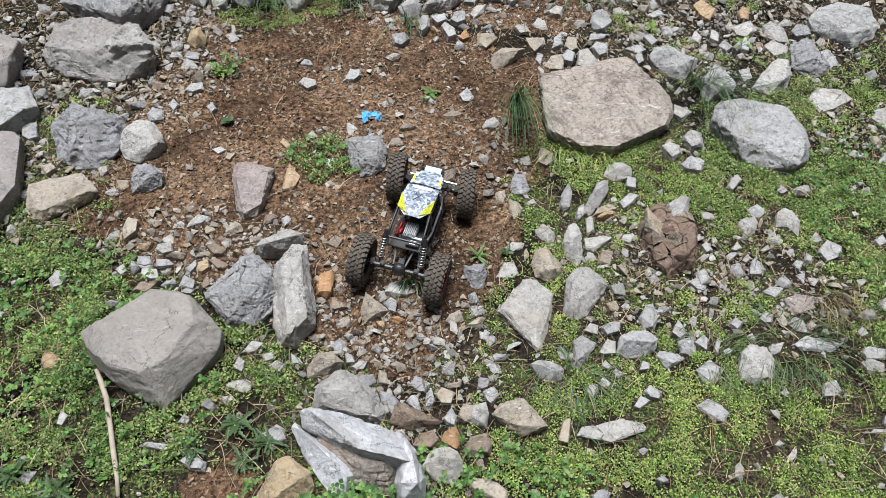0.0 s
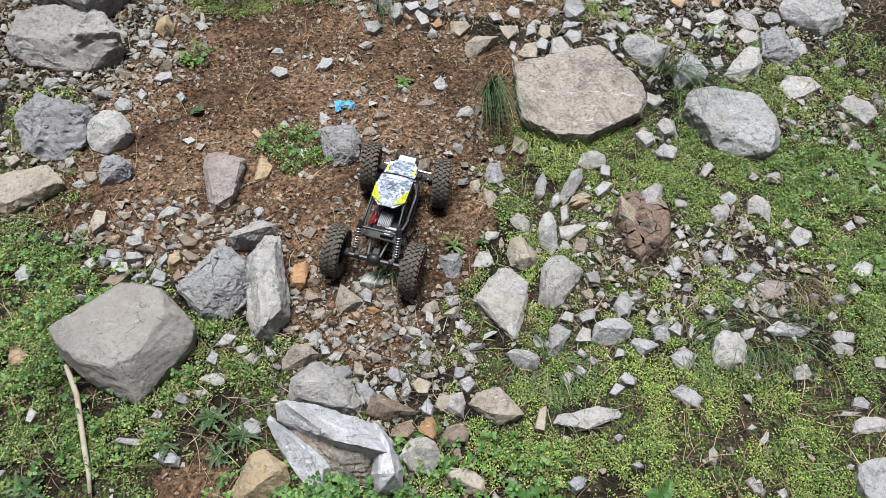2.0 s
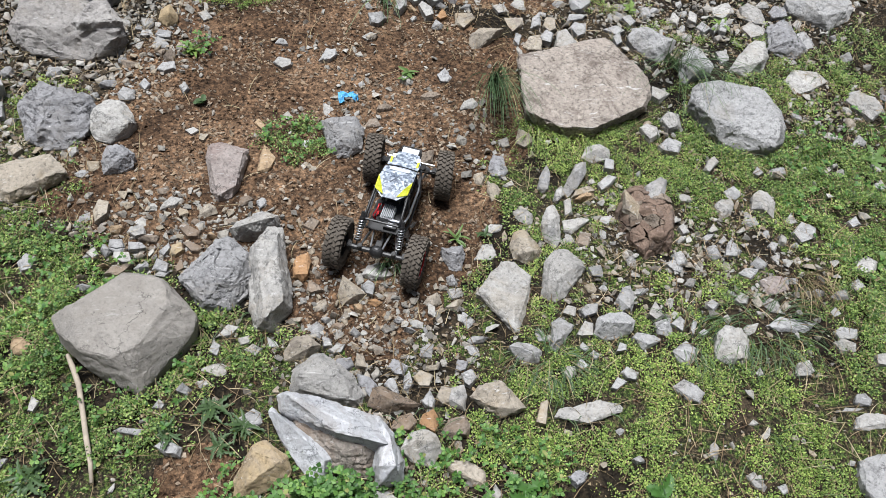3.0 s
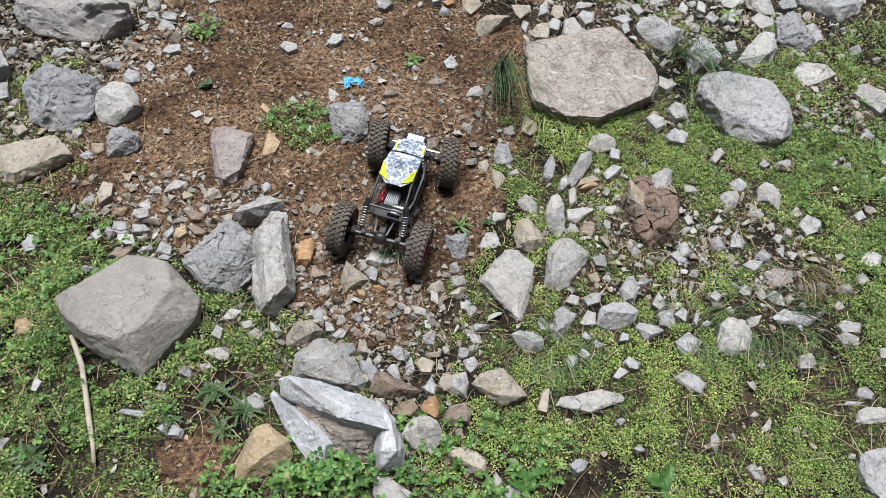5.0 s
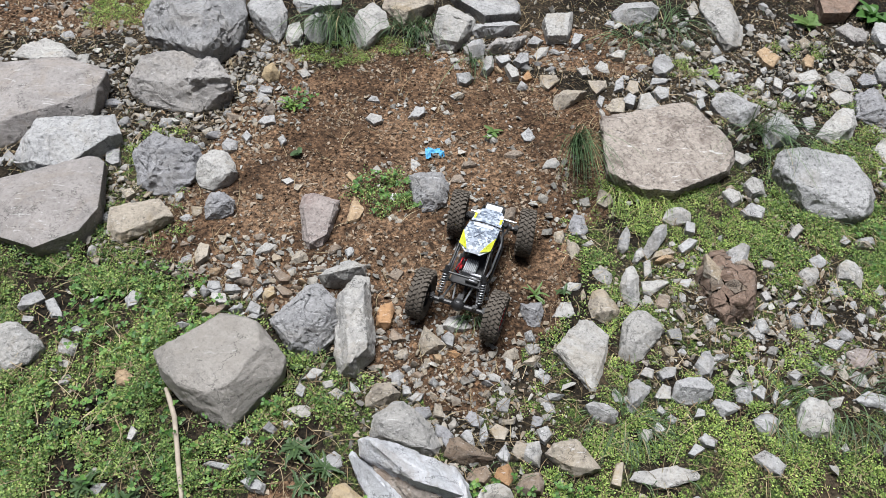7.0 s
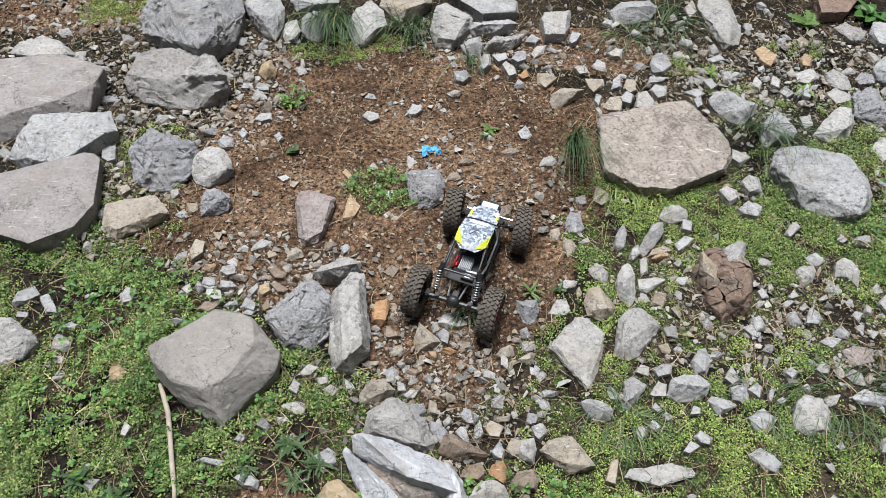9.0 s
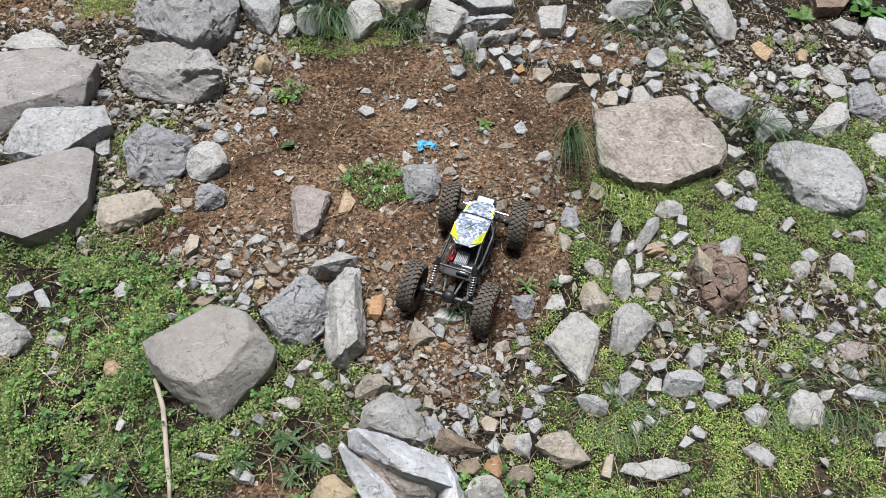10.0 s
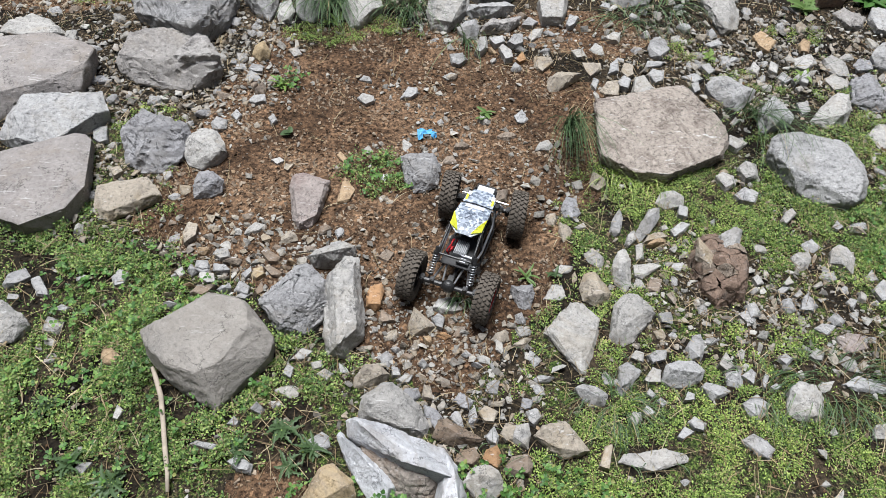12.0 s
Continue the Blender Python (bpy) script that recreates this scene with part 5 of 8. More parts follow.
rock("tan_grey", -0.040, -0.384, (-170, 0.036, 0.012), (114, 0.049, 0.031), (48, 0.024, 0.020), (-3, 0.044, 0.012), (-54, 0.031, 0.004), (-127, 0.037, 0.002), (138, 0.019, 0.040), (-51, 0.027, 0.040))
rock("grey", 0.008, -0.367, (169, 0.021, 0.011), (94, 0.022, 0.017), (27, 0.019, 0.012), (-59, 0.024, 0.001), (-118, 0.016, 0.004), (-176, 0.015, 0.019), (94, 0.017, 0.019), (14, 0.014, 0.018), (-70, 0.030, 0.021), (-108, 0.022, 0.020))
rock("pale", 0.029, -0.319, (-173, 0.043, 0.007), (139, 0.032, 0.015), (67, 0.030, 0.017), (-7, 0.047, 0.005), (-36, 0.029, 0.002), (-126, 0.025, 0.001), (-159, 0.031, 0.021), (68, 0.019, 0.017), (-50, 0.026, 0.017))
rock("tan_grey", -0.158, -0.547, (-149, 0.050, 0.003), (-177, 0.041, 0.019), (124, 0.031, 0.037), (58, 0.035, 0.039), (9, 0.049, 0.023), (-17, 0.036, 0.011), (-90, 0.024, 0.003), (141, 0.010, 0.050), (-15, 0.029, 0.050))
rock("pale", -0.092, -0.644, (-176, 0.090, 0.026), (159, 0.087, 0.041), (113, 0.074, 0.055), (97, 0.067, 0.054), (36, 0.053, 0.038), (17, 0.067, 0.033), (-18, 0.094, 0.013), (-31, 0.094, 0.005), (-44, 0.074, 0.004), (-73, 0.041, 0.010), (-155, 0.055, 0.018), (-168, 0.087, 0.020), (171, 0.066, 0.070), (112, 0.054, 0.070), (1, 0.037, 0.070), (-40, 0.078, 0.042), (-163, 0.066, 0.042))
rock("grey", -0.230, -0.523, (-143, 0.017, 0.001), (129, 0.021, 0.011), (22, 0.010, 0.006), (-27, 0.020, 0.001), (-128, 0.016, 0.011), (130, 0.014, 0.012), (6, 0.009, 0.011), (-39, 0.019, 0.012))
rock("pale", -0.273, -0.541, (179, 0.024, 0.009), (105, 0.015, 0.014), (7, 0.022, 0.009), (-71, 0.019, 0.001), (-174, 0.016, 0.015), (103, 0.010, 0.016), (-2, 0.017, 0.016), (-71, 0.020, 0.016))
rock("pale", -0.298, -0.514, (162, 0.019, 0.007), (54, 0.017, 0.009), (-22, 0.018, 0.002), (-124, 0.016, 0.001), (168, 0.011, 0.011), (50, 0.012, 0.011), (-30, 0.013, 0.010), (-111, 0.013, 0.010))
rock("grey", -0.072, -0.542, (-173, 0.024, 0.005), (104, 0.011, 0.011), (29, 0.025, 0.011), (-31, 0.015, 0.003), (-124, 0.015, 0.001), (-164, 0.019, 0.013), (104, 0.010, 0.012), (28, 0.023, 0.012), (-43, 0.014, 0.011), (-115, 0.012, 0.011))
rock("grey", -0.097, -0.523, (-127, 0.016, 0.001), (133, 0.017, 0.014), (55, 0.011, 0.012), (-29, 0.017, 0.003), (-112, 0.016, 0.017), (138, 0.009, 0.016), (45, 0.008, 0.017), (-46, 0.019, 0.017))
rock("dark", -0.055, -0.589, (-161, 0.032, 0.006), (138, 0.024, 0.017), (45, 0.025, 0.017), (-3, 0.026, 0.009), (-76, 0.022, 0.001), (-152, 0.020, 0.019), (140, 0.016, 0.019), (42, 0.019, 0.020), (-11, 0.017, 0.017), (-80, 0.019, 0.020))
rock("tan_grey", -0.014, -0.578, (-133, 0.022, 0.001), (119, 0.020, 0.017), (61, 0.016, 0.015), (-41, 0.023, 0.001), (-123, 0.017, 0.017), (125, 0.011, 0.022), (55, 0.008, 0.019), (-53, 0.025, 0.017))
rock("brown", 0.064, -0.690, (-175, 0.062, 0.014), (149, 0.058, 0.034), (132, 0.044, 0.035), (36, 0.016, 0.021), (-1, 0.047, 0.014), (-5, 0.066, 0.011), (-24, 0.045, 0.005), (-72, 0.024, 0.003), (-152, 0.038, 0.007), (163, 0.038, 0.045), (-53, 0.019, 0.045))
rock("grey", 0.062, -0.644, (172, 0.020, 0.010), (112, 0.018, 0.014), (67, 0.018, 0.014), (-49, 0.028, 0.001), (-85, 0.015, 0.003), (179, 0.014, 0.016), (112, 0.013, 0.014), (66, 0.016, 0.016), (-58, 0.030, 0.016), (-89, 0.019, 0.016))
rock("grey", 0.099, -0.641, (-121, 0.027, 0.001), (115, 0.019, 0.011), (79, 0.032, 0.014), (-7, 0.016, 0.006), (-91, 0.023, 0.001), (-118, 0.020, 0.018), (121, 0.013, 0.017), (79, 0.027, 0.015), (-23, 0.014, 0.016), (-94, 0.017, 0.016))
rock("tan_grey", 0.138, -0.630, (166, 0.027, 0.012), (105, 0.021, 0.017), (18, 0.028, 0.012), (-46, 0.023, 0.001), (-123, 0.021, 0.001), (176, 0.021, 0.020), (108, 0.012, 0.018), (11, 0.020, 0.019), (-60, 0.025, 0.019), (-117, 0.023, 0.019))
rock("grey", 0.149, -0.689, (175, 0.020, 0.009), (84, 0.028, 0.017), (11, 0.017, 0.009), (-62, 0.022, 0.001), (-128, 0.017, 0.004), (-174, 0.017, 0.018), (86, 0.018, 0.021), (-6, 0.011, 0.020), (-75, 0.020, 0.022), (-123, 0.015, 0.018))
rock("tan_grey", 0.187, -0.677, (-174, 0.021, 0.009), (108, 0.024, 0.020), (41, 0.027, 0.017), (-53, 0.024, 0.002), (-108, 0.021, 0.002), (-159, 0.021, 0.024), (109, 0.016, 0.020), (39, 0.021, 0.022), (-67, 0.018, 0.020), (-108, 0.025, 0.023))
rock("pale", 0.218, -0.683, (-163, 0.030, 0.009), (130, 0.031, 0.018), (61, 0.036, 0.020), (14, 0.025, 0.012), (-63, 0.036, 0.002), (-117, 0.023, 0.005), (-157, 0.020, 0.022), (63, 0.022, 0.022), (-71, 0.027, 0.020))
rock("grey", 0.250, -0.632, (147, 0.023, 0.014), (70, 0.025, 0.017), (4, 0.022, 0.010), (-87, 0.025, 0.001), (-135, 0.018, 0.005), (155, 0.015, 0.020), (72, 0.016, 0.018), (-4, 0.017, 0.018), (-95, 0.023, 0.020), (-129, 0.019, 0.021))
rock("brown", 0.087, -0.744, (-166, 0.034, 0.007), (138, 0.023, 0.019), (56, 0.030, 0.022), (10, 0.031, 0.013), (-45, 0.025, 0.002), (-129, 0.025, 0.002), (-157, 0.033, 0.022), (56, 0.020, 0.025), (-62, 0.022, 0.028))
rock("orange", 0.147, -0.740, (-172, 0.026, 0.010), (130, 0.024, 0.017), (68, 0.031, 0.020), (-4, 0.025, 0.010), (-61, 0.030, 0.002), (-119, 0.017, 0.006), (-165, 0.025, 0.019), (69, 0.021, 0.023), (-71, 0.030, 0.022))
rock("brown", 0.210, -0.758, (-166, 0.040, 0.008), (134, 0.028, 0.020), (53, 0.035, 0.022), (8, 0.035, 0.013), (-34, 0.034, 0.003), (-137, 0.035, 0.002), (-159, 0.030, 0.024), (54, 0.022, 0.023), (-50, 0.027, 0.027))
rock("dark", 0.235, -0.597, (-140, 0.026, 0.001), (123, 0.018, 0.014), (29, 0.021, 0.011), (-39, 0.015, 0.004), (-133, 0.024, 0.015), (125, 0.016, 0.016), (27, 0.017, 0.015), (-55, 0.015, 0.014))
rock("dark", 0.077, -0.599, (171, 0.026, 0.008), (107, 0.026, 0.014), (14, 0.026, 0.008), (-55, 0.025, 0.001), (-114, 0.017, 0.003), (178, 0.021, 0.016), (108, 0.020, 0.016), (7, 0.017, 0.016), (-64, 0.022, 0.016), (-110, 0.018, 0.015))
rock("grey", -1.142, -0.298, (-153, 0.036, 0.005), (145, 0.028, 0.013), (63, 0.039, 0.017), (16, 0.041, 0.011), (-42, 0.021, 0.005), (-119, 0.036, 0.001), (-126, 0.029, 0.022), (58, 0.024, 0.019), (-40, 0.021, 0.017))
rock("grey", -1.064, -0.322, (147, 0.043, 0.014), (111, 0.038, 0.017), (-17, 0.021, 0.007), (-40, 0.045, 0.001), (-102, 0.024, 0.003), (147, 0.034, 0.017), (107, 0.029, 0.021), (-27, 0.030, 0.020), (-41, 0.041, 0.020), (-81, 0.025, 0.018))
rock("pale", -1.122, -0.448, (119, 0.072, 0.043), (95, 0.062, 0.042), (21, 0.067, 0.030), (2, 0.080, 0.023), (-39, 0.065, 0.010), (-78, 0.062, 0.004), (-130, 0.088, 0.003), (172, 0.110, 0.030), (69, 0.034, 0.055), (-1, 0.064, 0.044), (117, 0.043, 0.055))
rock("grey", -0.986, -0.383, (-176, 0.026, 0.006), (106, 0.011, 0.011), (12, 0.021, 0.008), (-56, 0.015, 0.001), (-161, 0.015, 0.014), (103, 0.009, 0.012), (1, 0.016, 0.014), (-51, 0.015, 0.011))
rock("tan", -0.826, -0.514, (-172, 0.021, 0.007), (135, 0.026, 0.013), (84, 0.022, 0.014), (7, 0.028, 0.008), (-49, 0.029, 0.001), (-118, 0.022, 0.002), (-159, 0.011, 0.015), (77, 0.015, 0.017), (-47, 0.025, 0.015))
rock("grey", -0.867, -0.277, (174, 0.025, 0.008), (106, 0.029, 0.014), (36, 0.031, 0.011), (-47, 0.027, 0.003), (-109, 0.031, 0.001), (-171, 0.013, 0.017), (103, 0.022, 0.016), (33, 0.028, 0.014), (-47, 0.026, 0.016), (-91, 0.029, 0.018))
rock("grey", -1.128, -0.351, (-159, 0.018, 0.002), (154, 0.017, 0.008), (23, 0.016, 0.007), (-23, 0.019, 0.001), (-134, 0.015, 0.010), (156, 0.012, 0.011), (16, 0.013, 0.009), (-29, 0.021, 0.010))
rock("pale", -0.611, -0.179, (-173, 0.025, 0.008), (139, 0.021, 0.013), (50, 0.024, 0.014), (-17, 0.029, 0.005), (-97, 0.021, 0.001), (-153, 0.018, 0.017), (144, 0.014, 0.017), (40, 0.015, 0.017), (-27, 0.027, 0.015), (-84, 0.020, 0.016))
rock("grey", -0.603, -0.227, (-157, 0.024, 0.003), (151, 0.024, 0.014), (45, 0.015, 0.013), (-5, 0.028, 0.005), (-65, 0.012, 0.001), (-129, 0.018, 0.016), (152, 0.015, 0.015), (30, 0.009, 0.015), (-17, 0.028, 0.015), (-64, 0.015, 0.014))
rock("pale", -0.634, -0.261, (-178, 0.024, 0.008), (148, 0.026, 0.014), (38, 0.021, 0.013), (-24, 0.030, 0.001), (-84, 0.014, 0.001), (-165, 0.018, 0.014), (147, 0.023, 0.014), (33, 0.013, 0.014), (-33, 0.033, 0.014), (-74, 0.020, 0.014))
rock("grey", -0.656, -0.221, (-158, 0.024, 0.003), (143, 0.022, 0.014), (46, 0.020, 0.014), (-15, 0.025, 0.003), (-83, 0.012, 0.001), (-126, 0.016, 0.017), (149, 0.012, 0.018), (39, 0.016, 0.016), (-29, 0.025, 0.016), (-71, 0.020, 0.018))
rock("brown", -0.636, -0.304, (-165, 0.038, 0.006), (149, 0.020, 0.014), (29, 0.041, 0.017), (-6, 0.023, 0.008), (-106, 0.019, 0.001), (-143, 0.023, 0.022), (158, 0.012, 0.020), (29, 0.031, 0.016), (-23, 0.021, 0.021), (-85, 0.021, 0.019))
rock("ochre", -0.499, -0.240, (-146, 0.021, 0.004), (135, 0.018, 0.012), (66, 0.024, 0.014), (-4, 0.021, 0.007), (-91, 0.022, 0.001), (-129, 0.014, 0.014), (141, 0.008, 0.017), (62, 0.015, 0.016), (-20, 0.020, 0.017), (-82, 0.020, 0.015))
rock("brown", -0.455, -0.233, (158, 0.031, 0.013), (124, 0.019, 0.014), (-1, 0.026, 0.007), (-37, 0.027, 0.001), (-123, 0.014, 0.003), (161, 0.024, 0.016), (126, 0.013, 0.017), (-14, 0.026, 0.016), (-45, 0.022, 0.014), (-100, 0.017, 0.017))
rock("brown", -0.472, -0.180, (156, 0.033, 0.011), (128, 0.033, 0.014), (0, 0.031, 0.006), (-38, 0.033, 0.001), (-109, 0.020, 0.002), (159, 0.025, 0.014), (128, 0.022, 0.015), (-14, 0.030, 0.018), (-45, 0.028, 0.014), (-93, 0.022, 0.017))
rock("grey", -0.530, -0.290, (-156, 0.026, 0.004), (121, 0.024, 0.014), (18, 0.021, 0.009), (-46, 0.023, 0.001), (-136, 0.016, 0.015), (122, 0.015, 0.018), (5, 0.018, 0.015), (-53, 0.031, 0.017))
rock("grey", -0.525, -0.312, (-166, 0.023, 0.003), (111, 0.011, 0.009), (11, 0.020, 0.006), (-54, 0.010, 0.001), (-149, 0.019, 0.011), (110, 0.007, 0.011), (1, 0.016, 0.011), (-59, 0.016, 0.011))
rock("brown", -0.485, -0.291, (-153, 0.013, 0.004), (82, 0.028, 0.011), (-20, 0.014, 0.004), (-108, 0.018, 0.001), (-126, 0.012, 0.013), (80, 0.020, 0.012), (-35, 0.017, 0.013), (-94, 0.021, 0.013))
rock("pale", -0.711, -0.246, (177, 0.019, 0.006), (83, 0.018, 0.011), (-17, 0.018, 0.003), (-92, 0.014, 0.001), (-167, 0.012, 0.012), (79, 0.015, 0.013), (-29, 0.017, 0.013), (-78, 0.020, 0.013))
rock("grey", -0.528, -0.237, (-161, 0.019, 0.004), (70, 0.021, 0.011), (14, 0.014, 0.007), (-102, 0.017, 0.001), (-141, 0.013, 0.012), (69, 0.017, 0.012), (-7, 0.013, 0.014), (-90, 0.023, 0.013))
rock("grey", -0.440, -0.782, (169, 0.035, 0.010), (120, 0.025, 0.014), (6, 0.029, 0.008), (-36, 0.032, 0.001), (-121, 0.015, 0.003), (173, 0.030, 0.017), (120, 0.022, 0.016), (0, 0.020, 0.017), (-38, 0.023, 0.017), (-102, 0.012, 0.017))
rock("grey", -0.534, -0.737, (-180, 0.038, 0.006), (155, 0.022, 0.008), (5, 0.035, 0.006), (-27, 0.026, 0.001), (-178, 0.028, 0.009), (155, 0.014, 0.011), (2, 0.028, 0.011), (-29, 0.018, 0.008))
rock("pale", -0.340, -0.488, (-155, 0.038, 0.001), (96, 0.018, 0.011), (24, 0.030, 0.009), (-58, 0.016, 0.001), (-143, 0.027, 0.014), (94, 0.010, 0.013), (20, 0.026, 0.012), (-61, 0.015, 0.012))
rock("grey", -0.476, -0.677, (-163, 0.019, 0.003), (105, 0.015, 0.009), (8, 0.016, 0.005), (-59, 0.013, 0.001), (-152, 0.014, 0.010), (102, 0.009, 0.010), (-1, 0.013, 0.011), (-57, 0.011, 0.009))
rock("pale", -0.760, -0.666, (-130, 0.017, 0.001), (105, 0.021, 0.008), (30, 0.016, 0.006), (-79, 0.015, 0.001), (-112, 0.015, 0.010), (102, 0.015, 0.010), (22, 0.012, 0.010), (-70, 0.018, 0.009))
rock("grey", -0.367, -0.534, (-154, 0.018, 0.004), (104, 0.022, 0.011), (29, 0.016, 0.008), (-71, 0.022, 0.001), (-140, 0.015, 0.013), (103, 0.016, 0.011), (20, 0.014, 0.013), (-70, 0.024, 0.012))
rock("pink", -0.397, 0.025, (144, 0.073, 0.030), (120, 0.102, 0.038), (105, 0.101, 0.039), (48, 0.094, 0.033), (27, 0.066, 0.026), (-54, 0.072, 0.011), (-77, 0.099, 0.004), (-96, 0.103, 0.003), (-117, 0.080, 0.009), (122, 0.071, 0.050), (41, 0.066, 0.050), (-62, 0.081, 0.040), (-94, 0.103, 0.035), (160, 0.042, 0.050))
rock("tan", -0.289, 0.071, (-121, 0.044, 0.002), (125, 0.030, 0.010), (96, 0.062, 0.014), (31, 0.033, 0.008), (-53, 0.031, 0.003), (-90, 0.041, 0.001), (-113, 0.045, 0.015), (96, 0.053, 0.014), (-60, 0.034, 0.017))
rock("boulder", -0.063, 0.159, (146, 0.086, 0.044), (121, 0.070, 0.047), (61, 0.074, 0.047), (26, 0.065, 0.034), (-32, 0.068, 0.013), (-70, 0.069, 0.004), (-107, 0.070, 0.004), (-145, 0.059, 0.016), (153, 0.048, 0.060), (47, 0.053, 0.060), (-57, 0.055, 0.048), (-110, 0.039, 0.048))
rock("tan", -0.316, 0.225, (160, 0.020, 0.006), (108, 0.024, 0.008), (-18, 0.020, 0.003), (-72, 0.025, 0.001), (166, 0.013, 0.009), (109, 0.014, 0.011), (-32, 0.018, 0.010), (-74, 0.025, 0.009))
rock("pale", -0.514, 0.197, (176, 0.023, 0.006), (77, 0.013, 0.008), (1, 0.022, 0.005), (-100, 0.015, 0.001), (-172, 0.019, 0.010), (70, 0.009, 0.011), (-10, 0.017, 0.009), (-89, 0.020, 0.010))
rock("tan_grey", -0.480, 0.169, (-150, 0.014, 0.003), (126, 0.015, 0.009), (30, 0.021, 0.008), (-79, 0.016, 0.001), (-128, 0.014, 0.010), (130, 0.008, 0.011), (23, 0.018, 0.010), (-76, 0.019, 0.011))
rock("grey", -0.561, 0.380, (162, 0.018, 0.008), (91, 0.025, 0.011), (-12, 0.017, 0.005), (-88, 0.027, 0.001), (-178, 0.009, 0.013), (89, 0.016, 0.014), (-36, 0.015, 0.014), (-83, 0.027, 0.013))
rock("grey", -0.683, 0.394, (-176, 0.019, 0.006), (99, 0.022, 0.011), (4, 0.019, 0.006), (-81, 0.022, 0.001), (-149, 0.013, 0.013), (98, 0.020, 0.011), (-22, 0.015, 0.014), (-77, 0.031, 0.013))
rock("grey", 0.262, 0.446, (164, 0.027, 0.008), (85, 0.040, 0.014), (-1, 0.028, 0.006), (-64, 0.027, 0.001), (-128, 0.028, 0.002), (-177, 0.024, 0.016), (86, 0.027, 0.015), (-24, 0.018, 0.015), (-77, 0.028, 0.014), (-117, 0.033, 0.017))
rock("white", -0.064, -0.746, (160, 0.147, 0.099), (154, 0.125, 0.101), (135, 0.061, 0.093), (21, 0.048, 0.072), (1, 0.097, 0.059), (-13, 0.131, 0.034), (-24, 0.143, 0.011), (-29, 0.126, 0.008), (-101, 0.028, 0.034), (-173, 0.082, 0.048), (172, 0.133, 0.072), (-173, 0.052, 0.130), (-45, 0.065, 0.130), (-92, 0.053, 0.117), (-37, 0.134, 0.117), (163, 0.107, 0.130))
rock("white", 0.048, -0.834, (103, 0.070, 0.094), (64, 0.035, 0.069), (-8, 0.038, 0.044), (-54, 0.056, 0.017), (-117, 0.065, 0.007), (-158, 0.038, 0.037), (104, 0.022, 0.062), (86, 0.026, 0.120), (-70, 0.039, 0.102), (-123, 0.041, 0.096), (-107, 0.062, 0.060))
rock("band", -0.057, -0.801, (148, 0.142, 0.070), (128, 0.062, 0.058), (30, 0.044, 0.046), (0, 0.096, 0.036), (-20, 0.085, 0.022), (-47, 0.085, 0.005), (-95, 0.052, 0.010), (-145, 0.033, 0.026), (168, 0.083, 0.043), (146, 0.028, 0.081), (-19, 0.054, 0.081), (-85, 0.023, 0.063))
rock("white", -0.139, -0.801, (136, 0.115, 0.060), (130, 0.115, 0.062), (125, 0.090, 0.058), (78, 0.033, 0.043), (2, 0.058, 0.033), (-18, 0.071, 0.025), (-48, 0.060, 0.017), (-48, 0.075, 0.013), (-62, 0.088, 0.005), (-77, 0.074, 0.007), (-122, 0.031, 0.023), (159, 0.059, 0.039), (133, 0.089, 0.080), (48, 0.007, 0.080), (-39, 0.061, 0.056))
rock("ochre", -0.236, -0.855, (-144, 0.068, 0.009), (-172, 0.054, 0.024), (133, 0.041, 0.041), (106, 0.060, 0.054), (79, 0.070, 0.058), (28, 0.072, 0.044), (5, 0.074, 0.032), (-14, 0.061, 0.022), (-65, 0.040, 0.012), (-116, 0.057, 0.004), (-135, 0.069, 0.005), (100, 0.038, 0.075), (13, 0.051, 0.075), (-129, 0.035, 0.045))
rock("ochre", -0.172, -0.902, (-159, 0.019, 0.006), (118, 0.023, 0.017), (69, 0.022, 0.017), (-36, 0.023, 0.004), (-82, 0.021, 0.001), (-151, 0.012, 0.018), (118, 0.019, 0.021), (69, 0.015, 0.017), (-40, 0.023, 0.018), (-79, 0.021, 0.021))
rock("pale", 0.050, -0.933, (-172, 0.039, 0.008), (134, 0.052, 0.017), (97, 0.035, 0.016), (-2, 0.051, 0.009), (-43, 0.044, 0.003), (-98, 0.035, 0.001), (-171, 0.027, 0.019), (97, 0.022, 0.019), (-46, 0.035, 0.019))
rock("tan_grey", 0.230, -0.863, (169, 0.051, 0.012), (142, 0.047, 0.017), (85, 0.025, 0.016), (9, 0.037, 0.012), (-41, 0.055, 0.001), (-57, 0.035, 0.003), (-158, 0.013, 0.009), (170, 0.042, 0.019), (86, 0.022, 0.017), (-45, 0.035, 0.018), (-154, 0.010, 0.021))
rock("pale", 0.131, -0.805, (179, 0.056, 0.021), (139, 0.045, 0.034), (92, 0.040, 0.039), (45, 0.040, 0.034), (-9, 0.044, 0.018), (-38, 0.038, 0.011), (-67, 0.044, 0.003), (-135, 0.040, 0.008), (150, 0.019, 0.050), (9, 0.016, 0.050))
rock("dark", 0.485, -0.884, (173, 0.027, 0.011), (89, 0.018, 0.017), (20, 0.024, 0.013), (-37, 0.015, 0.006), (-112, 0.022, 0.001), (178, 0.026, 0.018), (95, 0.014, 0.021), (17, 0.017, 0.021), (-53, 0.012, 0.016), (-120, 0.019, 0.018))
rock("pale", 0.821, -0.836, (-146, 0.016, 0.004), (107, 0.017, 0.009), (75, 0.026, 0.011), (32, 0.018, 0.008), (-77, 0.023, 0.001), (-113, 0.021, 0.001), (-149, 0.018, 0.014), (82, 0.017, 0.014), (-97, 0.016, 0.014))
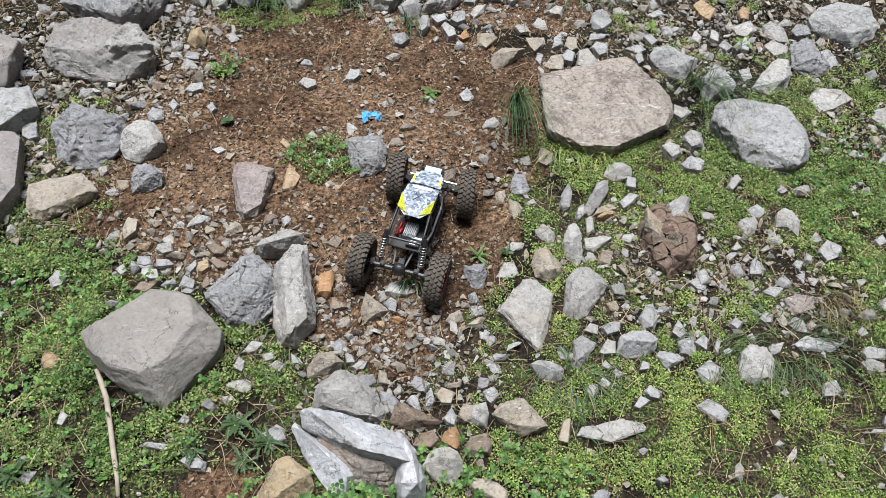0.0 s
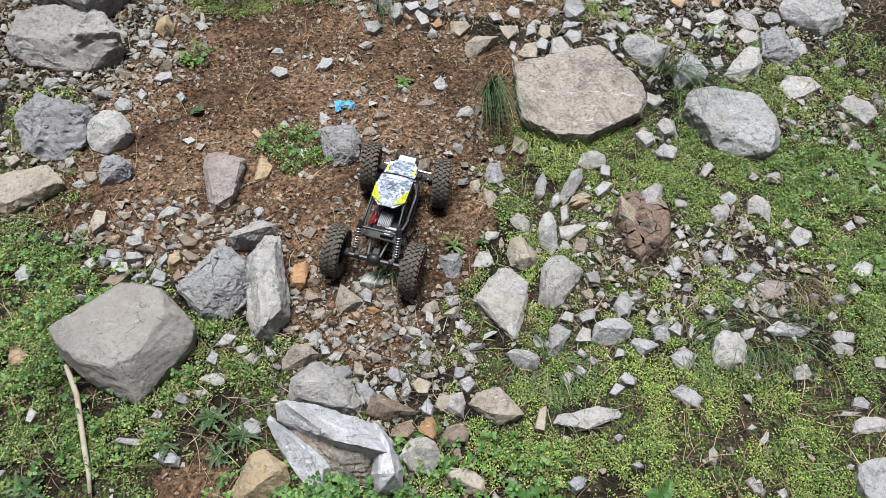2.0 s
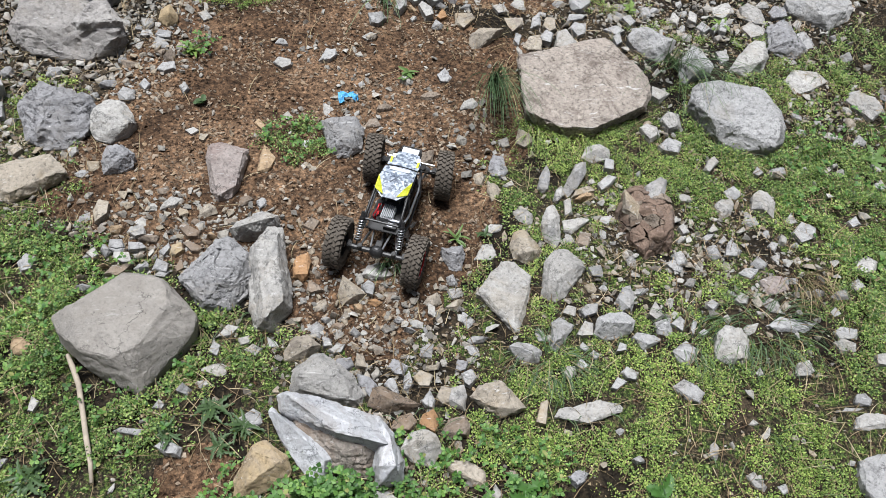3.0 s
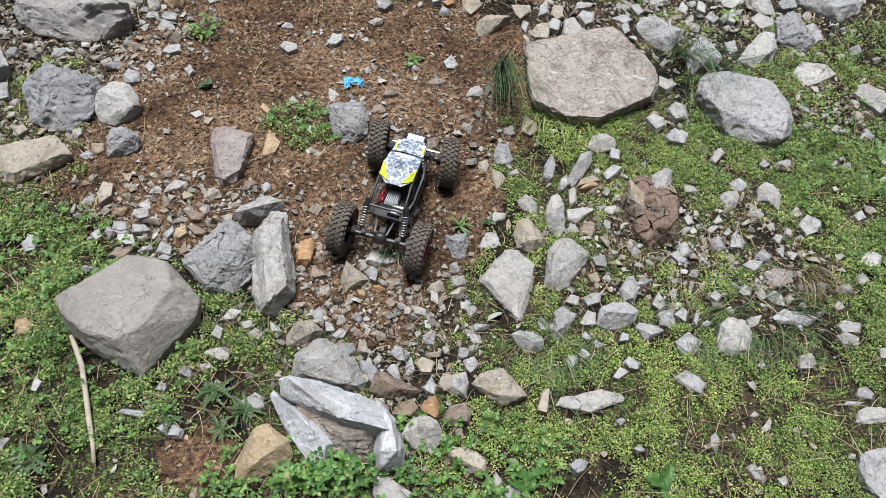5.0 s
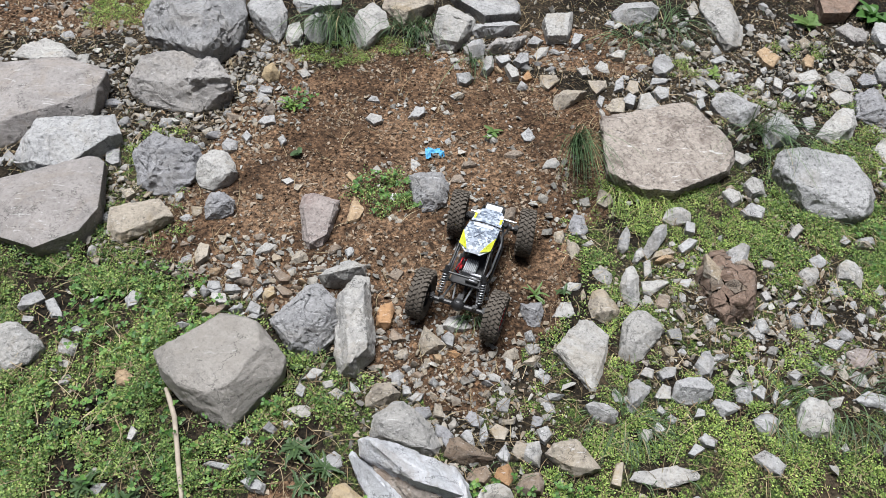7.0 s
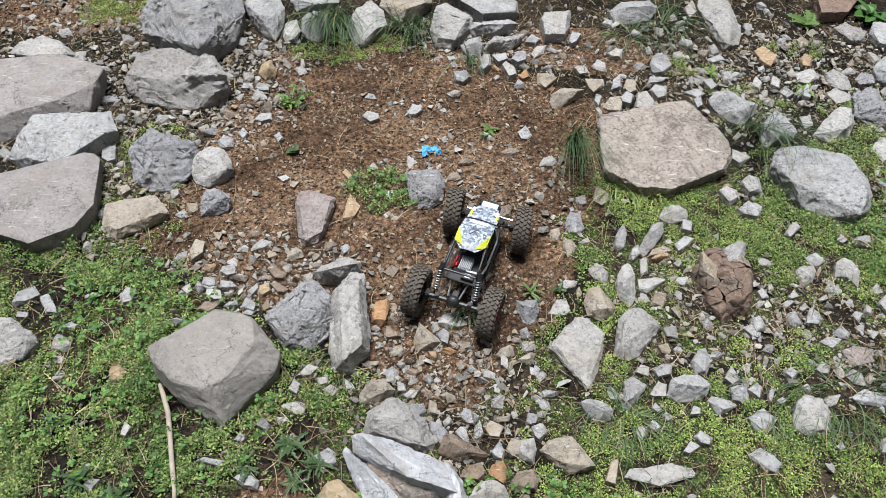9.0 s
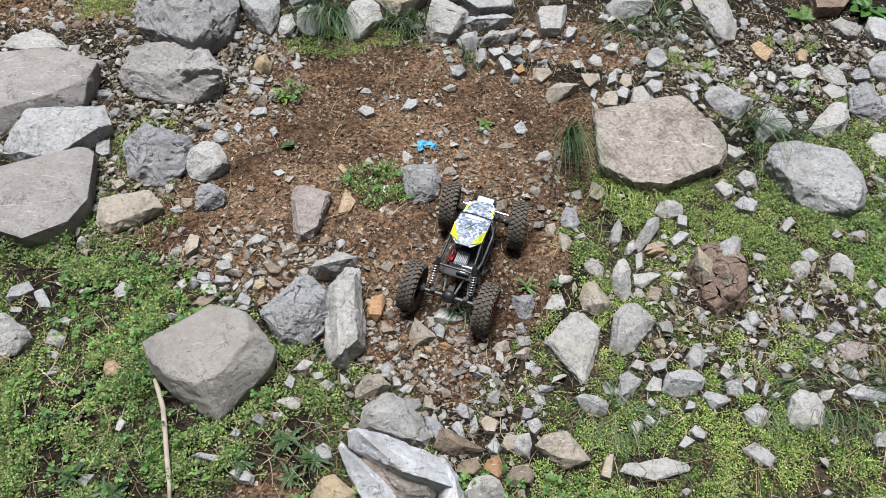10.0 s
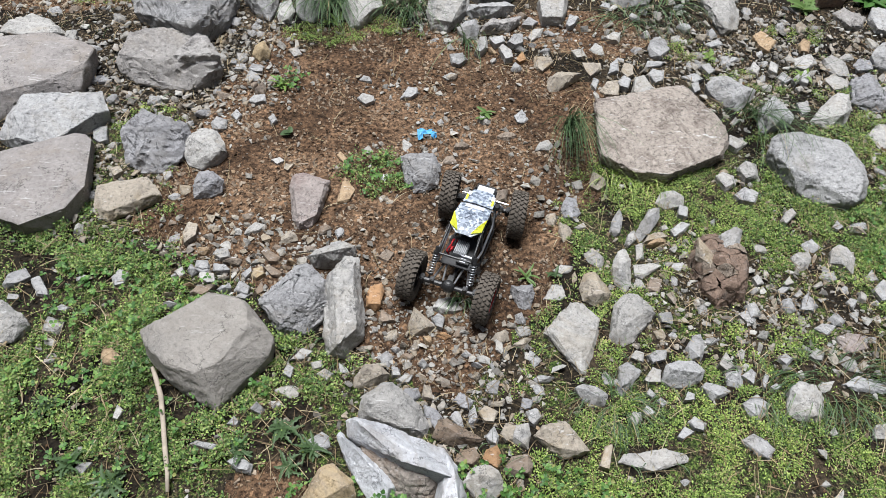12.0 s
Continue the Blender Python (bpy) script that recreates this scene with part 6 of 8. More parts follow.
rock("pale", 0.905, -0.913, (144, 0.030, 0.009), (94, 0.026, 0.011), (-20, 0.023, 0.004), (-59, 0.026, 0.001), (-126, 0.016, 0.003), (147, 0.025, 0.013), (99, 0.017, 0.013), (-29, 0.016, 0.012), (-78, 0.015, 0.013), (-137, 0.014, 0.011))
rock("pale", 0.965, -0.800, (-171, 0.022, 0.004), (53, 0.025, 0.009), (0, 0.014, 0.005), (-113, 0.018, 0.001), (-169, 0.020, 0.010), (55, 0.018, 0.009), (-7, 0.006, 0.010), (-124, 0.016, 0.009))
rock("grey", 0.965, -0.930, (154, 0.017, 0.007), (62, 0.014, 0.009), (-22, 0.014, 0.004), (-109, 0.015, 0.001), (157, 0.014, 0.010), (65, 0.013, 0.010), (-37, 0.007, 0.010), (-127, 0.014, 0.011))
rock("pale", 0.289, -0.915, (-149, 0.019, 0.002), (94, 0.025, 0.011), (4, 0.016, 0.005), (-82, 0.016, 0.001), (-150, 0.013, 0.011), (95, 0.020, 0.013), (0, 0.010, 0.013), (-91, 0.011, 0.012))
rock("dark", 0.320, -0.940, (163, 0.023, 0.010), (106, 0.018, 0.014), (22, 0.022, 0.011), (-41, 0.025, 0.001), (-129, 0.020, 0.001), (168, 0.021, 0.016), (106, 0.015, 0.014), (20, 0.015, 0.016), (-51, 0.021, 0.015), (-129, 0.023, 0.017))
rock("pale", 0.944, -0.768, (-172, 0.016, 0.003), (89, 0.010, 0.008), (-1, 0.014, 0.004), (-79, 0.008, 0.001), (-166, 0.019, 0.011), (109, 0.006, 0.011), (-14, 0.007, 0.010), (-113, 0.006, 0.008))
rock("grey", 1.211, -0.934, (153, 0.066, 0.021), (125, 0.075, 0.026), (87, 0.074, 0.028), (37, 0.109, 0.027), (-7, 0.091, 0.015), (-65, 0.092, 0.002), (-101, 0.084, 0.002), (-136, 0.065, 0.008), (-172, 0.057, 0.015), (158, 0.056, 0.036), (90, 0.066, 0.032), (-10, 0.059, 0.032), (-116, 0.074, 0.034), (-171, 0.063, 0.030))
rock("grey", 1.246, -0.719, (-170, 0.026, 0.006), (132, 0.019, 0.016), (57, 0.019, 0.017), (2, 0.027, 0.009), (-31, 0.027, 0.001), (-149, 0.026, 0.001), (-166, 0.027, 0.017), (66, 0.011, 0.017), (-64, 0.019, 0.017))
rock("grey", 1.213, -0.742, (-176, 0.030, 0.003), (166, 0.021, 0.011), (4, 0.030, 0.009), (-14, 0.021, 0.001), (-171, 0.034, 0.012), (167, 0.019, 0.012), (2, 0.019, 0.011), (-48, 0.008, 0.012))
rock("pale", 1.251, -0.775, (-162, 0.068, 0.002), (164, 0.041, 0.013), (126, 0.026, 0.017), (30, 0.033, 0.016), (-3, 0.070, 0.009), (-50, 0.032, 0.001), (-162, 0.065, 0.017), (127, 0.017, 0.017), (-6, 0.041, 0.019))
rock("grey", 1.722, 0.852, (173, 0.137, 0.035), (134, 0.109, 0.049), (78, 0.112, 0.055), (31, 0.151, 0.047), (0, 0.145, 0.028), (-34, 0.120, 0.013), (-85, 0.108, 0.004), (-134, 0.100, 0.013), (-164, 0.132, 0.022), (-172, 0.099, 0.070), (27, 0.056, 0.070), (-40, 0.089, 0.056), (-108, 0.088, 0.049))
rock("pale", 1.526, 0.454, (178, 0.076, 0.010), (120, 0.061, 0.017), (36, 0.073, 0.015), (4, 0.089, 0.010), (-76, 0.047, 0.003), (-132, 0.079, 0.001), (-175, 0.055, 0.020), (37, 0.047, 0.016), (-92, 0.051, 0.017))
rock("grey", 1.693, 0.385, (152, 0.034, 0.011), (54, 0.035, 0.014), (-27, 0.036, 0.004), (-129, 0.036, 0.001), (170, 0.025, 0.017), (56, 0.024, 0.015), (-67, 0.023, 0.017), (-132, 0.043, 0.016))
rock("pale", 1.705, 0.340, (162, 0.074, 0.015), (105, 0.062, 0.020), (36, 0.062, 0.016), (-10, 0.065, 0.010), (-89, 0.071, 0.002), (-128, 0.046, 0.006), (167, 0.052, 0.021), (38, 0.032, 0.024), (-104, 0.083, 0.024))
rock("grey", 1.279, -0.529, (172, 0.036, 0.009), (116, 0.021, 0.014), (16, 0.039, 0.011), (-30, 0.037, 0.001), (-146, 0.029, 0.001), (180, 0.032, 0.018), (125, 0.016, 0.016), (13, 0.018, 0.017), (-52, 0.023, 0.014), (-147, 0.032, 0.014))
rock("pale", 1.126, -0.629, (-159, 0.031, 0.004), (132, 0.022, 0.012), (52, 0.029, 0.014), (-13, 0.027, 0.006), (-91, 0.022, 0.001), (-157, 0.029, 0.015), (137, 0.017, 0.014), (55, 0.023, 0.016), (-31, 0.014, 0.016), (-114, 0.018, 0.015))
rock("pale", 1.429, -0.315, (170, 0.040, 0.010), (72, 0.033, 0.017), (19, 0.043, 0.012), (-53, 0.034, 0.001), (-140, 0.041, 0.001), (-180, 0.038, 0.021), (78, 0.023, 0.018), (15, 0.025, 0.020), (-89, 0.027, 0.020), (-143, 0.041, 0.016))
rock("grey", 1.277, -0.463, (176, 0.021, 0.006), (78, 0.016, 0.011), (-11, 0.021, 0.004), (-102, 0.014, 0.001), (-176, 0.017, 0.012), (91, 0.010, 0.013), (-32, 0.013, 0.012), (-122, 0.019, 0.012))
rock("grey", 1.288, -0.195, (180, 0.042, 0.009), (94, 0.036, 0.017), (25, 0.041, 0.013), (-33, 0.033, 0.005), (-121, 0.041, 0.001), (-172, 0.044, 0.019), (99, 0.023, 0.018), (24, 0.033, 0.017), (-56, 0.028, 0.017), (-127, 0.052, 0.019))
rock("grey", 1.377, -0.377, (169, 0.023, 0.007), (69, 0.022, 0.011), (-10, 0.027, 0.005), (-121, 0.023, 0.001), (177, 0.019, 0.012), (77, 0.015, 0.014), (-22, 0.019, 0.012), (-131, 0.028, 0.014))
rock("pale", 1.352, -0.608, (148, 0.024, 0.011), (47, 0.026, 0.014), (-38, 0.027, 0.001), (-141, 0.024, 0.001), (155, 0.022, 0.015), (51, 0.018, 0.016), (-77, 0.019, 0.017), (-147, 0.024, 0.015))
rock("grey", 1.459, -0.157, (170, 0.022, 0.007), (64, 0.024, 0.011), (-15, 0.022, 0.004), (-117, 0.022, 0.001), (-176, 0.023, 0.014), (69, 0.015, 0.012), (-48, 0.013, 0.014), (-126, 0.025, 0.011))
rock("grey", 1.605, -0.013, (172, 0.023, 0.007), (63, 0.025, 0.011), (-16, 0.023, 0.004), (-118, 0.022, 0.001), (-174, 0.026, 0.014), (70, 0.014, 0.012), (-50, 0.017, 0.013), (-127, 0.028, 0.011))
stone("tan", 0.647, -0.057, 0.024, (-102, 0.020), (-72, 0.010), (-25, 0.023), (97, 0.012), (133, 0.014))
stone("grey", 0.880, -0.284, 0.024, (-164, 0.020), (-74, 0.022), (2, 0.019), (113, 0.020))
stone("pale", 0.131, -0.476, 0.016, (-155, 0.017), (-96, 0.011), (-21, 0.016), (69, 0.012), (120, 0.013))
stone("grey", -0.424, -0.642, 0.032, (-107, 0.010), (-31, 0.013), (58, 0.010), (148, 0.012))
stone("pale", -0.383, -0.628, 0.016, (-127, 0.011), (-72, 0.007), (47, 0.012), (107, 0.007))
stone("pale", 0.139, -0.011, 0.024, (-158, 0.021), (-62, 0.028), (1, 0.021), (74, 0.028), (146, 0.026))
stone("brown", 0.177, 0.084, 0.032, (-151, 0.030), (-82, 0.022), (-10, 0.026), (86, 0.024), (128, 0.022))
stone("grey", -0.648, -0.237, 0.024, (-121, 0.012), (-30, 0.017), (62, 0.013), (126, 0.016))
stone("grey", 1.245, -0.402, 0.024, (-149, 0.015), (-72, 0.014), (25, 0.013), (128, 0.013))
stone("grey", 1.311, -0.411, 0.024, (-126, 0.025), (-84, 0.015), (-19, 0.023), (86, 0.017), (131, 0.018))
stone("pale", 1.264, -0.565, 0.024, (-146, 0.025), (-94, 0.015), (-31, 0.030), (61, 0.017), (112, 0.020))
stone("grey", 0.633, -0.849, 0.024, (-134, 0.011), (-78, 0.008), (41, 0.010), (117, 0.009))
stone("grey", 1.281, 0.733, 0.032, (-163, 0.021), (-47, 0.013), (4, 0.018), (135, 0.012))
stone("pale", 1.285, 0.690, 0.016, (-161, 0.019), (-56, 0.013), (4, 0.016), (128, 0.012))
stone("tan_grey", 0.974, 0.958, 0.024, (-149, 0.018), (-42, 0.018), (30, 0.018), (138, 0.018))
stone("grey", 1.017, 0.978, 0.024, (-157, 0.018), (-68, 0.020), (21, 0.015), (138, 0.018))
stone("grey", 0.914, 1.015, 0.024, (-131, 0.022), (-49, 0.028), (31, 0.019), (148, 0.023))
stone("tan_grey", 1.380, 1.044, 0.024, (-172, 0.017), (-61, 0.018), (20, 0.019), (108, 0.020))
stone("pale", 1.330, 1.082, 0.016, (-132, 0.016), (-72, 0.013), (40, 0.016), (116, 0.014))
stone("grey", 0.390, 0.927, 0.016, (-112, 0.015), (-39, 0.020), (49, 0.016), (137, 0.017))
stone("tan", 0.170, 0.805, 0.016, (-111, 0.008), (-36, 0.014), (63, 0.007), (159, 0.013))
stone("pale", 0.173, 0.751, 0.016, (-154, 0.011), (-48, 0.010), (28, 0.010), (140, 0.010))
stone("grey", 0.254, 0.706, 0.024, (-136, 0.018), (-86, 0.012), (-36, 0.017), (61, 0.013), (144, 0.014))
stone("tan_grey", 0.024, 0.641, 0.024, (-142, 0.019), (-86, 0.013), (-16, 0.017), (81, 0.015), (129, 0.014))
stone("grey", 0.365, 0.810, 0.024, (-106, 0.007), (-50, 0.011), (80, 0.008), (108, 0.008))
stone("grey", 0.279, 0.816, 0.024, (-96, 0.009), (-61, 0.009), (65, 0.012), (125, 0.009))
stone("tan_grey", -0.770, -0.184, 0.016, (-116, 0.011), (-60, 0.007), (52, 0.011), (130, 0.008))
stone("grey", -0.724, -0.260, 0.016, (-145, 0.008), (-62, 0.007), (43, 0.007), (137, 0.008))
stone("grey", -0.679, -0.241, 0.024, (-134, 0.011), (-42, 0.012), (41, 0.010), (157, 0.011))
stone("tan", -0.661, -0.173, 0.024, (-159, 0.018), (-87, 0.012), (-37, 0.011), (62, 0.015), (131, 0.010))
stone("tan_grey", -0.591, -0.255, 0.016, (-125, 0.009), (-53, 0.009), (52, 0.009), (145, 0.010))
stone("brown", -0.572, -0.201, 0.024, (-95, 0.011), (-16, 0.020), (81, 0.012), (135, 0.016))
stone("tan", -0.680, -0.285, 0.016, (-129, 0.009), (-78, 0.005), (42, 0.011), (101, 0.005))
stone("grey", -0.581, -0.297, 0.024, (-122, 0.011), (-57, 0.011), (64, 0.010), (129, 0.012))
stone("tan", -0.410, -0.196, 0.024, (-100, 0.006), (-48, 0.009), (64, 0.006), (137, 0.008))
stone("brown", -0.427, -0.215, 0.016, (-93, 0.005), (-43, 0.013), (78, 0.005), (131, 0.010))
stone("tan_grey", -0.725, -0.323, 0.024, (-87, 0.003), (-63, 0.005), (89, 0.004), (119, 0.005))
stone("grey", -0.711, -0.353, 0.024, (-111, 0.011), (-46, 0.011), (69, 0.010), (142, 0.011))
stone("pale", -0.101, -0.457, 0.016, (-122, 0.008), (-52, 0.008), (58, 0.008), (128, 0.008))
stone("tan_grey", -0.080, -0.444, 0.024, (-113, 0.008), (-49, 0.007), (49, 0.008), (145, 0.007))
stone("tan_grey", -0.053, -0.449, 0.024, (-145, 0.009), (-65, 0.009), (25, 0.008), (132, 0.008))
stone("tan", -0.018, -0.428, 0.024, (-157, 0.010), (-100, 0.012), (-4, 0.011), (93, 0.010))
stone("orange", 0.023, -0.411, 0.016, (-118, 0.009), (-62, 0.011), (58, 0.010), (115, 0.010))
stone("brown", -0.069, -0.478, 0.016, (-106, 0.008), (-39, 0.012), (67, 0.009), (127, 0.010))
stone("grey", -0.027, -0.497, 0.024, (-126, 0.008), (-58, 0.010), (54, 0.007), (142, 0.011))
stone("grey", 0.112, -0.495, 0.024, (-122, 0.008), (-73, 0.007), (63, 0.007), (109, 0.007))
stone("tan_grey", 0.108, -0.526, 0.024, (-117, 0.009), (-22, 0.010), (52, 0.009), (153, 0.009))
stone("grey", 0.084, -0.463, 0.016, (-123, 0.010), (-52, 0.009), (44, 0.010), (129, 0.008))
stone("grey", 0.279, -0.527, 0.024, (-130, 0.015), (-87, 0.008), (-50, 0.016), (83, 0.008), (126, 0.016))
stone("grey", 0.151, -0.495, 0.016, (-155, 0.005), (-51, 0.011), (25, 0.005), (129, 0.010))
stone("tan_grey", 0.228, -0.425, 0.024, (-97, 0.013), (-37, 0.013), (98, 0.012), (125, 0.011))
stone("grey", 1.612, 0.678, 0.024, (-165, 0.023), (-81, 0.045), (9, 0.022), (116, 0.041))
stone("pale", 1.596, 0.555, 0.016, (-134, 0.015), (-94, 0.007), (12, 0.018), (96, 0.007))
stone("grey", 1.732, 0.582, 0.024, (-156, 0.020), (-66, 0.018), (21, 0.020), (117, 0.018))
stone("tan_grey", 1.273, 0.026, 0.032, (-157, 0.028), (-90, 0.013), (16, 0.025), (101, 0.014))
stone("pale", 1.491, 0.035, 0.024, (-144, 0.012), (-90, 0.009), (-8, 0.012), (103, 0.008))
stone("pale", 1.488, 0.071, 0.016, (-151, 0.015), (-70, 0.009), (-12, 0.011), (120, 0.007))
stone("pale", 0.902, -0.214, 0.016, (-143, 0.011), (-67, 0.008), (17, 0.010), (119, 0.008))
stone("pale", 0.892, -0.361, 0.024, (-124, 0.010), (-37, 0.011), (48, 0.011), (133, 0.011))
stone("pale", 1.003, -0.634, 0.016, (-145, 0.010), (-73, 0.008), (19, 0.008), (135, 0.007))


def on_hill(u, v, n=None):
    return HILL @ Vector((u, v, relief(u, v) if n is None else n))


def cracked_rock(u, v):
    """A brown rock weathered into many lumps, with a grey flake lying on it."""
    rng = random.Random(11)
    base = new("cracked_rock")
    base.matrix_world = HILL @ Matrix.Translation((u, v, 0))
    tagged(base, "brown rock weathered into cracked rounded lumps among weeds", "rock")
    seeds = []
    for _ in range(85):
        d = Vector((rng.gauss(0, 1), rng.gauss(0, 1), abs(rng.gauss(0, 1)))).normalized() * rng.uniform(0.72, 0.98)
        seeds.append(Vector((d.x * 0.080, d.y * 0.115, d.z * 0.090)))
    for seed in seeds:
        bm = bmesh.new()
        bmesh.ops.create_icosphere(bm, subdivisions=3, radius=1)
        for vert in bm.verts:
            n = vert.co.copy()
            vert.co = Vector((n.x * 0.082, n.y * 0.118, max(-0.02, n.z * 0.092))) * (1 + 0.26 * noise.noise(n * 1.9))
        for other in seeds:
            if other is seed:
                continue
            n = (other - seed).normalized()
            bmesh.ops.bisect_plane(bm, geom=list(bm.verts) + list(bm.edges) + list(bm.faces), plane_co=(seed + other) / 2 - n * 0.0006, plane_no=n, clear_outer=True)
        pts = [tuple(vert.co) for vert in bm.verts]
        if len(pts) < 6:
            bm.free()
            continue
        bm.clear()
        for p in pts:
            bm.verts.new(p)
        res = bmesh.ops.convex_hull(bm, input=bm.verts)
        inner = {g for g in res["geom_interior"] + res["geom_unused"] if isinstance(g, bmesh.types.BMVert)}
        bmesh.ops.delete(bm, geom=list(inner), context="VERTS")
        bmesh.ops.dissolve_limit(bm, angle_limit=radians(12), verts=bm.verts, edges=bm.edges)
        bmesh.ops.bevel(bm, geom=list(bm.edges), offset=0.0025, segments=1, affect="EDGES", clamp_overlap=True)
        bmesh.ops.triangulate(bm, faces=bm.faces)
        for _ in range(3):
            longs = [e for e in bm.edges if e.calc_length() > 0.011]
            if longs:
                bmesh.ops.subdivide_edges(bm, edges=longs, cuts=1)
                bmesh.ops.triangulate(bm, faces=bm.faces)
        bm.normal_update()
        shift = [vert.normal * (0.0065 * noise.noise(vert.co * 38 + seed * 90) + 0.0018 * noise.noise(vert.co * 120)) for vert in bm.verts]
        for vert, d in zip(bm.verts, shift):
            vert.co += d
        out = Vector((seed.x, seed.y, seed.z * 0.8)).normalized() * rng.uniform(-0.004, 0.004)
        part("lump", bm, STONE["cracked"] if rng.random() < 0.8 else STONE["brown"], base, m=Matrix.Translation(out))
    bm, _ = broken(block(polygon([(10, 0.032), (75, 0.055), (140, 0.036), (200, 0.030), (262, 0.048), (320, 0.042)]), 0.035, rng), rng)
    part("flake", bm, STONE["grey"], base, "grey flake split off the top", Matrix.Translation((0.022, 0.062, 0.058)) @ pose(0, 0, 0, 18, 14, -22) @ Matrix.Diagonal((0.85, 1.0, 1.0, 1)))
    bm, _ = broken(block(polygon([(15, 0.022), (80, 0.060), (150, 0.028), (205, 0.024), (265, 0.055), (330, 0.026)]), 0.032, rng), rng)
    part("flake", bm, STONE["tan_grey"], base, "brownish flake leaning on the lumps", Matrix.Translation((-0.052, 0.010, 0.052)) @ pose(0, 0, 0, 10, -30, 12))
    take(u, v, 0.11)


cracked_rock(0.812, -0.150)

# the white boulder is split into layers that stay together
split = new("split_boulder")
split.matrix_world = SPLIT[0].matrix_world.copy()
tagged(split, "bluish white limestone boulder split along a brown layer", "rock")
for ob in SPLIT:
    ob.matrix_basis = split.matrix_world.inverted() @ ob.matrix_world
    ob.parent = split


# ---- the radio-controlled crawler: y ahead, x to its right ----
def box(bm, x, y, z, sx, sy, sz, m=None, bevel=0.0):
    made = bmesh.ops.create_cube(bm, size=1, matrix=(m or Matrix()) @ Matrix.Translation((x, y, z)) @ Matrix.Diagonal((sx, sy, sz, 1)))
    if bevel:
        edges = list({e for v in made["verts"] for e in v.link_edges})
        bmesh.ops.bevel(bm, geom=edges, offset=bevel, segments=2, affect="EDGES")
    return bm


def rod(bm, a, b, r, r2=None, segments=10):
    a, b = Vector(a), Vector(b)
    d = b - a
    m = Matrix.Translation((a + b) / 2) @ d.to_track_quat("Z", "Y").to_matrix().to_4x4()
    bmesh.ops.create_cone(bm, cap_ends=True, segments=segments, radius1=r, radius2=r if r2 is None else r2, depth=d.length, matrix=m)
    return bm


def lathe(bm, profile, segments, closed=True):
    """Turn a profile of (x, radius) about the x axis."""
    rings = []
    for i in range(segments):
        a = 2 * math.pi * i / segments
        rings.append([bm.verts.new((x, r * math.cos(a), r * math.sin(a))) for x, r in profile])
    n = len(profile)
    for i in range(segments):
        p, q = rings[i], rings[(i + 1) % segments]
        for j in range(n if closed else n - 1):
            bm.faces.new((p[j], p[(j + 1) % n], q[(j + 1) % n], q[j]))
    return bm


def tube_path(bm, pts, r, segments=8):
    """A round bar through the points."""
    rings = []
    pts = [Vector(p) for p in pts]
    for i, p in enumerate(pts):
        d = (pts[min(i + 1, len(pts) - 1)] - pts[max(i - 1, 0)]).normalized()
        side = d.orthogonal().normalized() if i == 0 else (rings_side - d * rings_side.dot(d)).normalized()
        rings_side = side
        up = d.cross(side)
        k = r[i] if isinstance(r, (list, tuple)) else r
        rings.append([bm.verts.new(p + (side * math.cos(a) + up * math.sin(a)) * k) for a in (2 * math.pi * j / segments for j in range(segments))])
    for p, q in zip(rings, rings[1:]):
        for j in range(segments):
            bm.faces.new((p[j], p[(j + 1) % segments], q[(j + 1) % segments], q[j]))
    bm.faces.new(rings[0][::-1])
    bm.faces.new(rings[-1])
    for f in bm.faces:
        f.smooth = True
    return bm


TYRE_R, TYRE_W = 0.069, 0.054


def make_tyre():
    bm = bmesh.new()
    w, R = TYRE_W / 2, TYRE_R
    lathe(bm, [(-w * 0.55, 0.037), (-w * 0.95, 0.042), (-w, 0.052), (-w * 0.93, 0.060), (-w * 0.75, R - 0.0045), (-w * 0.3, R - 0.003), (w * 0.3, R - 0.003),
               (w * 0.75, R - 0.0045), (w * 0.93, 0.060), (w, 0.052), (w * 0.95, 0.042), (w * 0.55, 0.037)], 40)
    for f in bm.faces:
        f.smooth = True
    n = 30
    for i in range(n):
        for x, turn, shift, lx, ly, drop in ((-0.0185, 24, 0.0, 0.012, 0.0085, 0.001), (0.0185, -24, 0.5, 0.012, 0.0085, 0.001), (-0.0065, -32, 0.5, 0.0105, 0.0075, 0),
                                             (0.0065, 32, 0.0, 0.0105, 0.0075, 0), (-0.0265, 0, 0.25, 0.004, 0.0075, 0.0075), (0.0265, 0, 0.75, 0.004, 0.0075, 0.0075)):
            m = Matrix.Rotation(2 * math.pi * (i + shift) / n, 4, "X") @ Matrix.Translation((x, 0, R - 0.0015 - drop)) @ Matrix.Rotation(radians(turn), 4, "Z")
            box(bm, 0, 0, 0, lx, ly, 0.0062, m)
    return bm


def make_spring(a, b, r, wire, turns):
    a, b = Vector(a), Vector(b)
    q = (b - a).to_track_quat("Z", "Y")
    pts = []
    for i in range(turns * 10 + 1):
        t = 2 * math.pi * i / 10
        pts.append(a + q @ Vector((r * math.cos(t), r * math.sin(t), (b - a).length * i / (turns * 10))))
    return tube_path(bmesh.new(), pts, wire, 5)


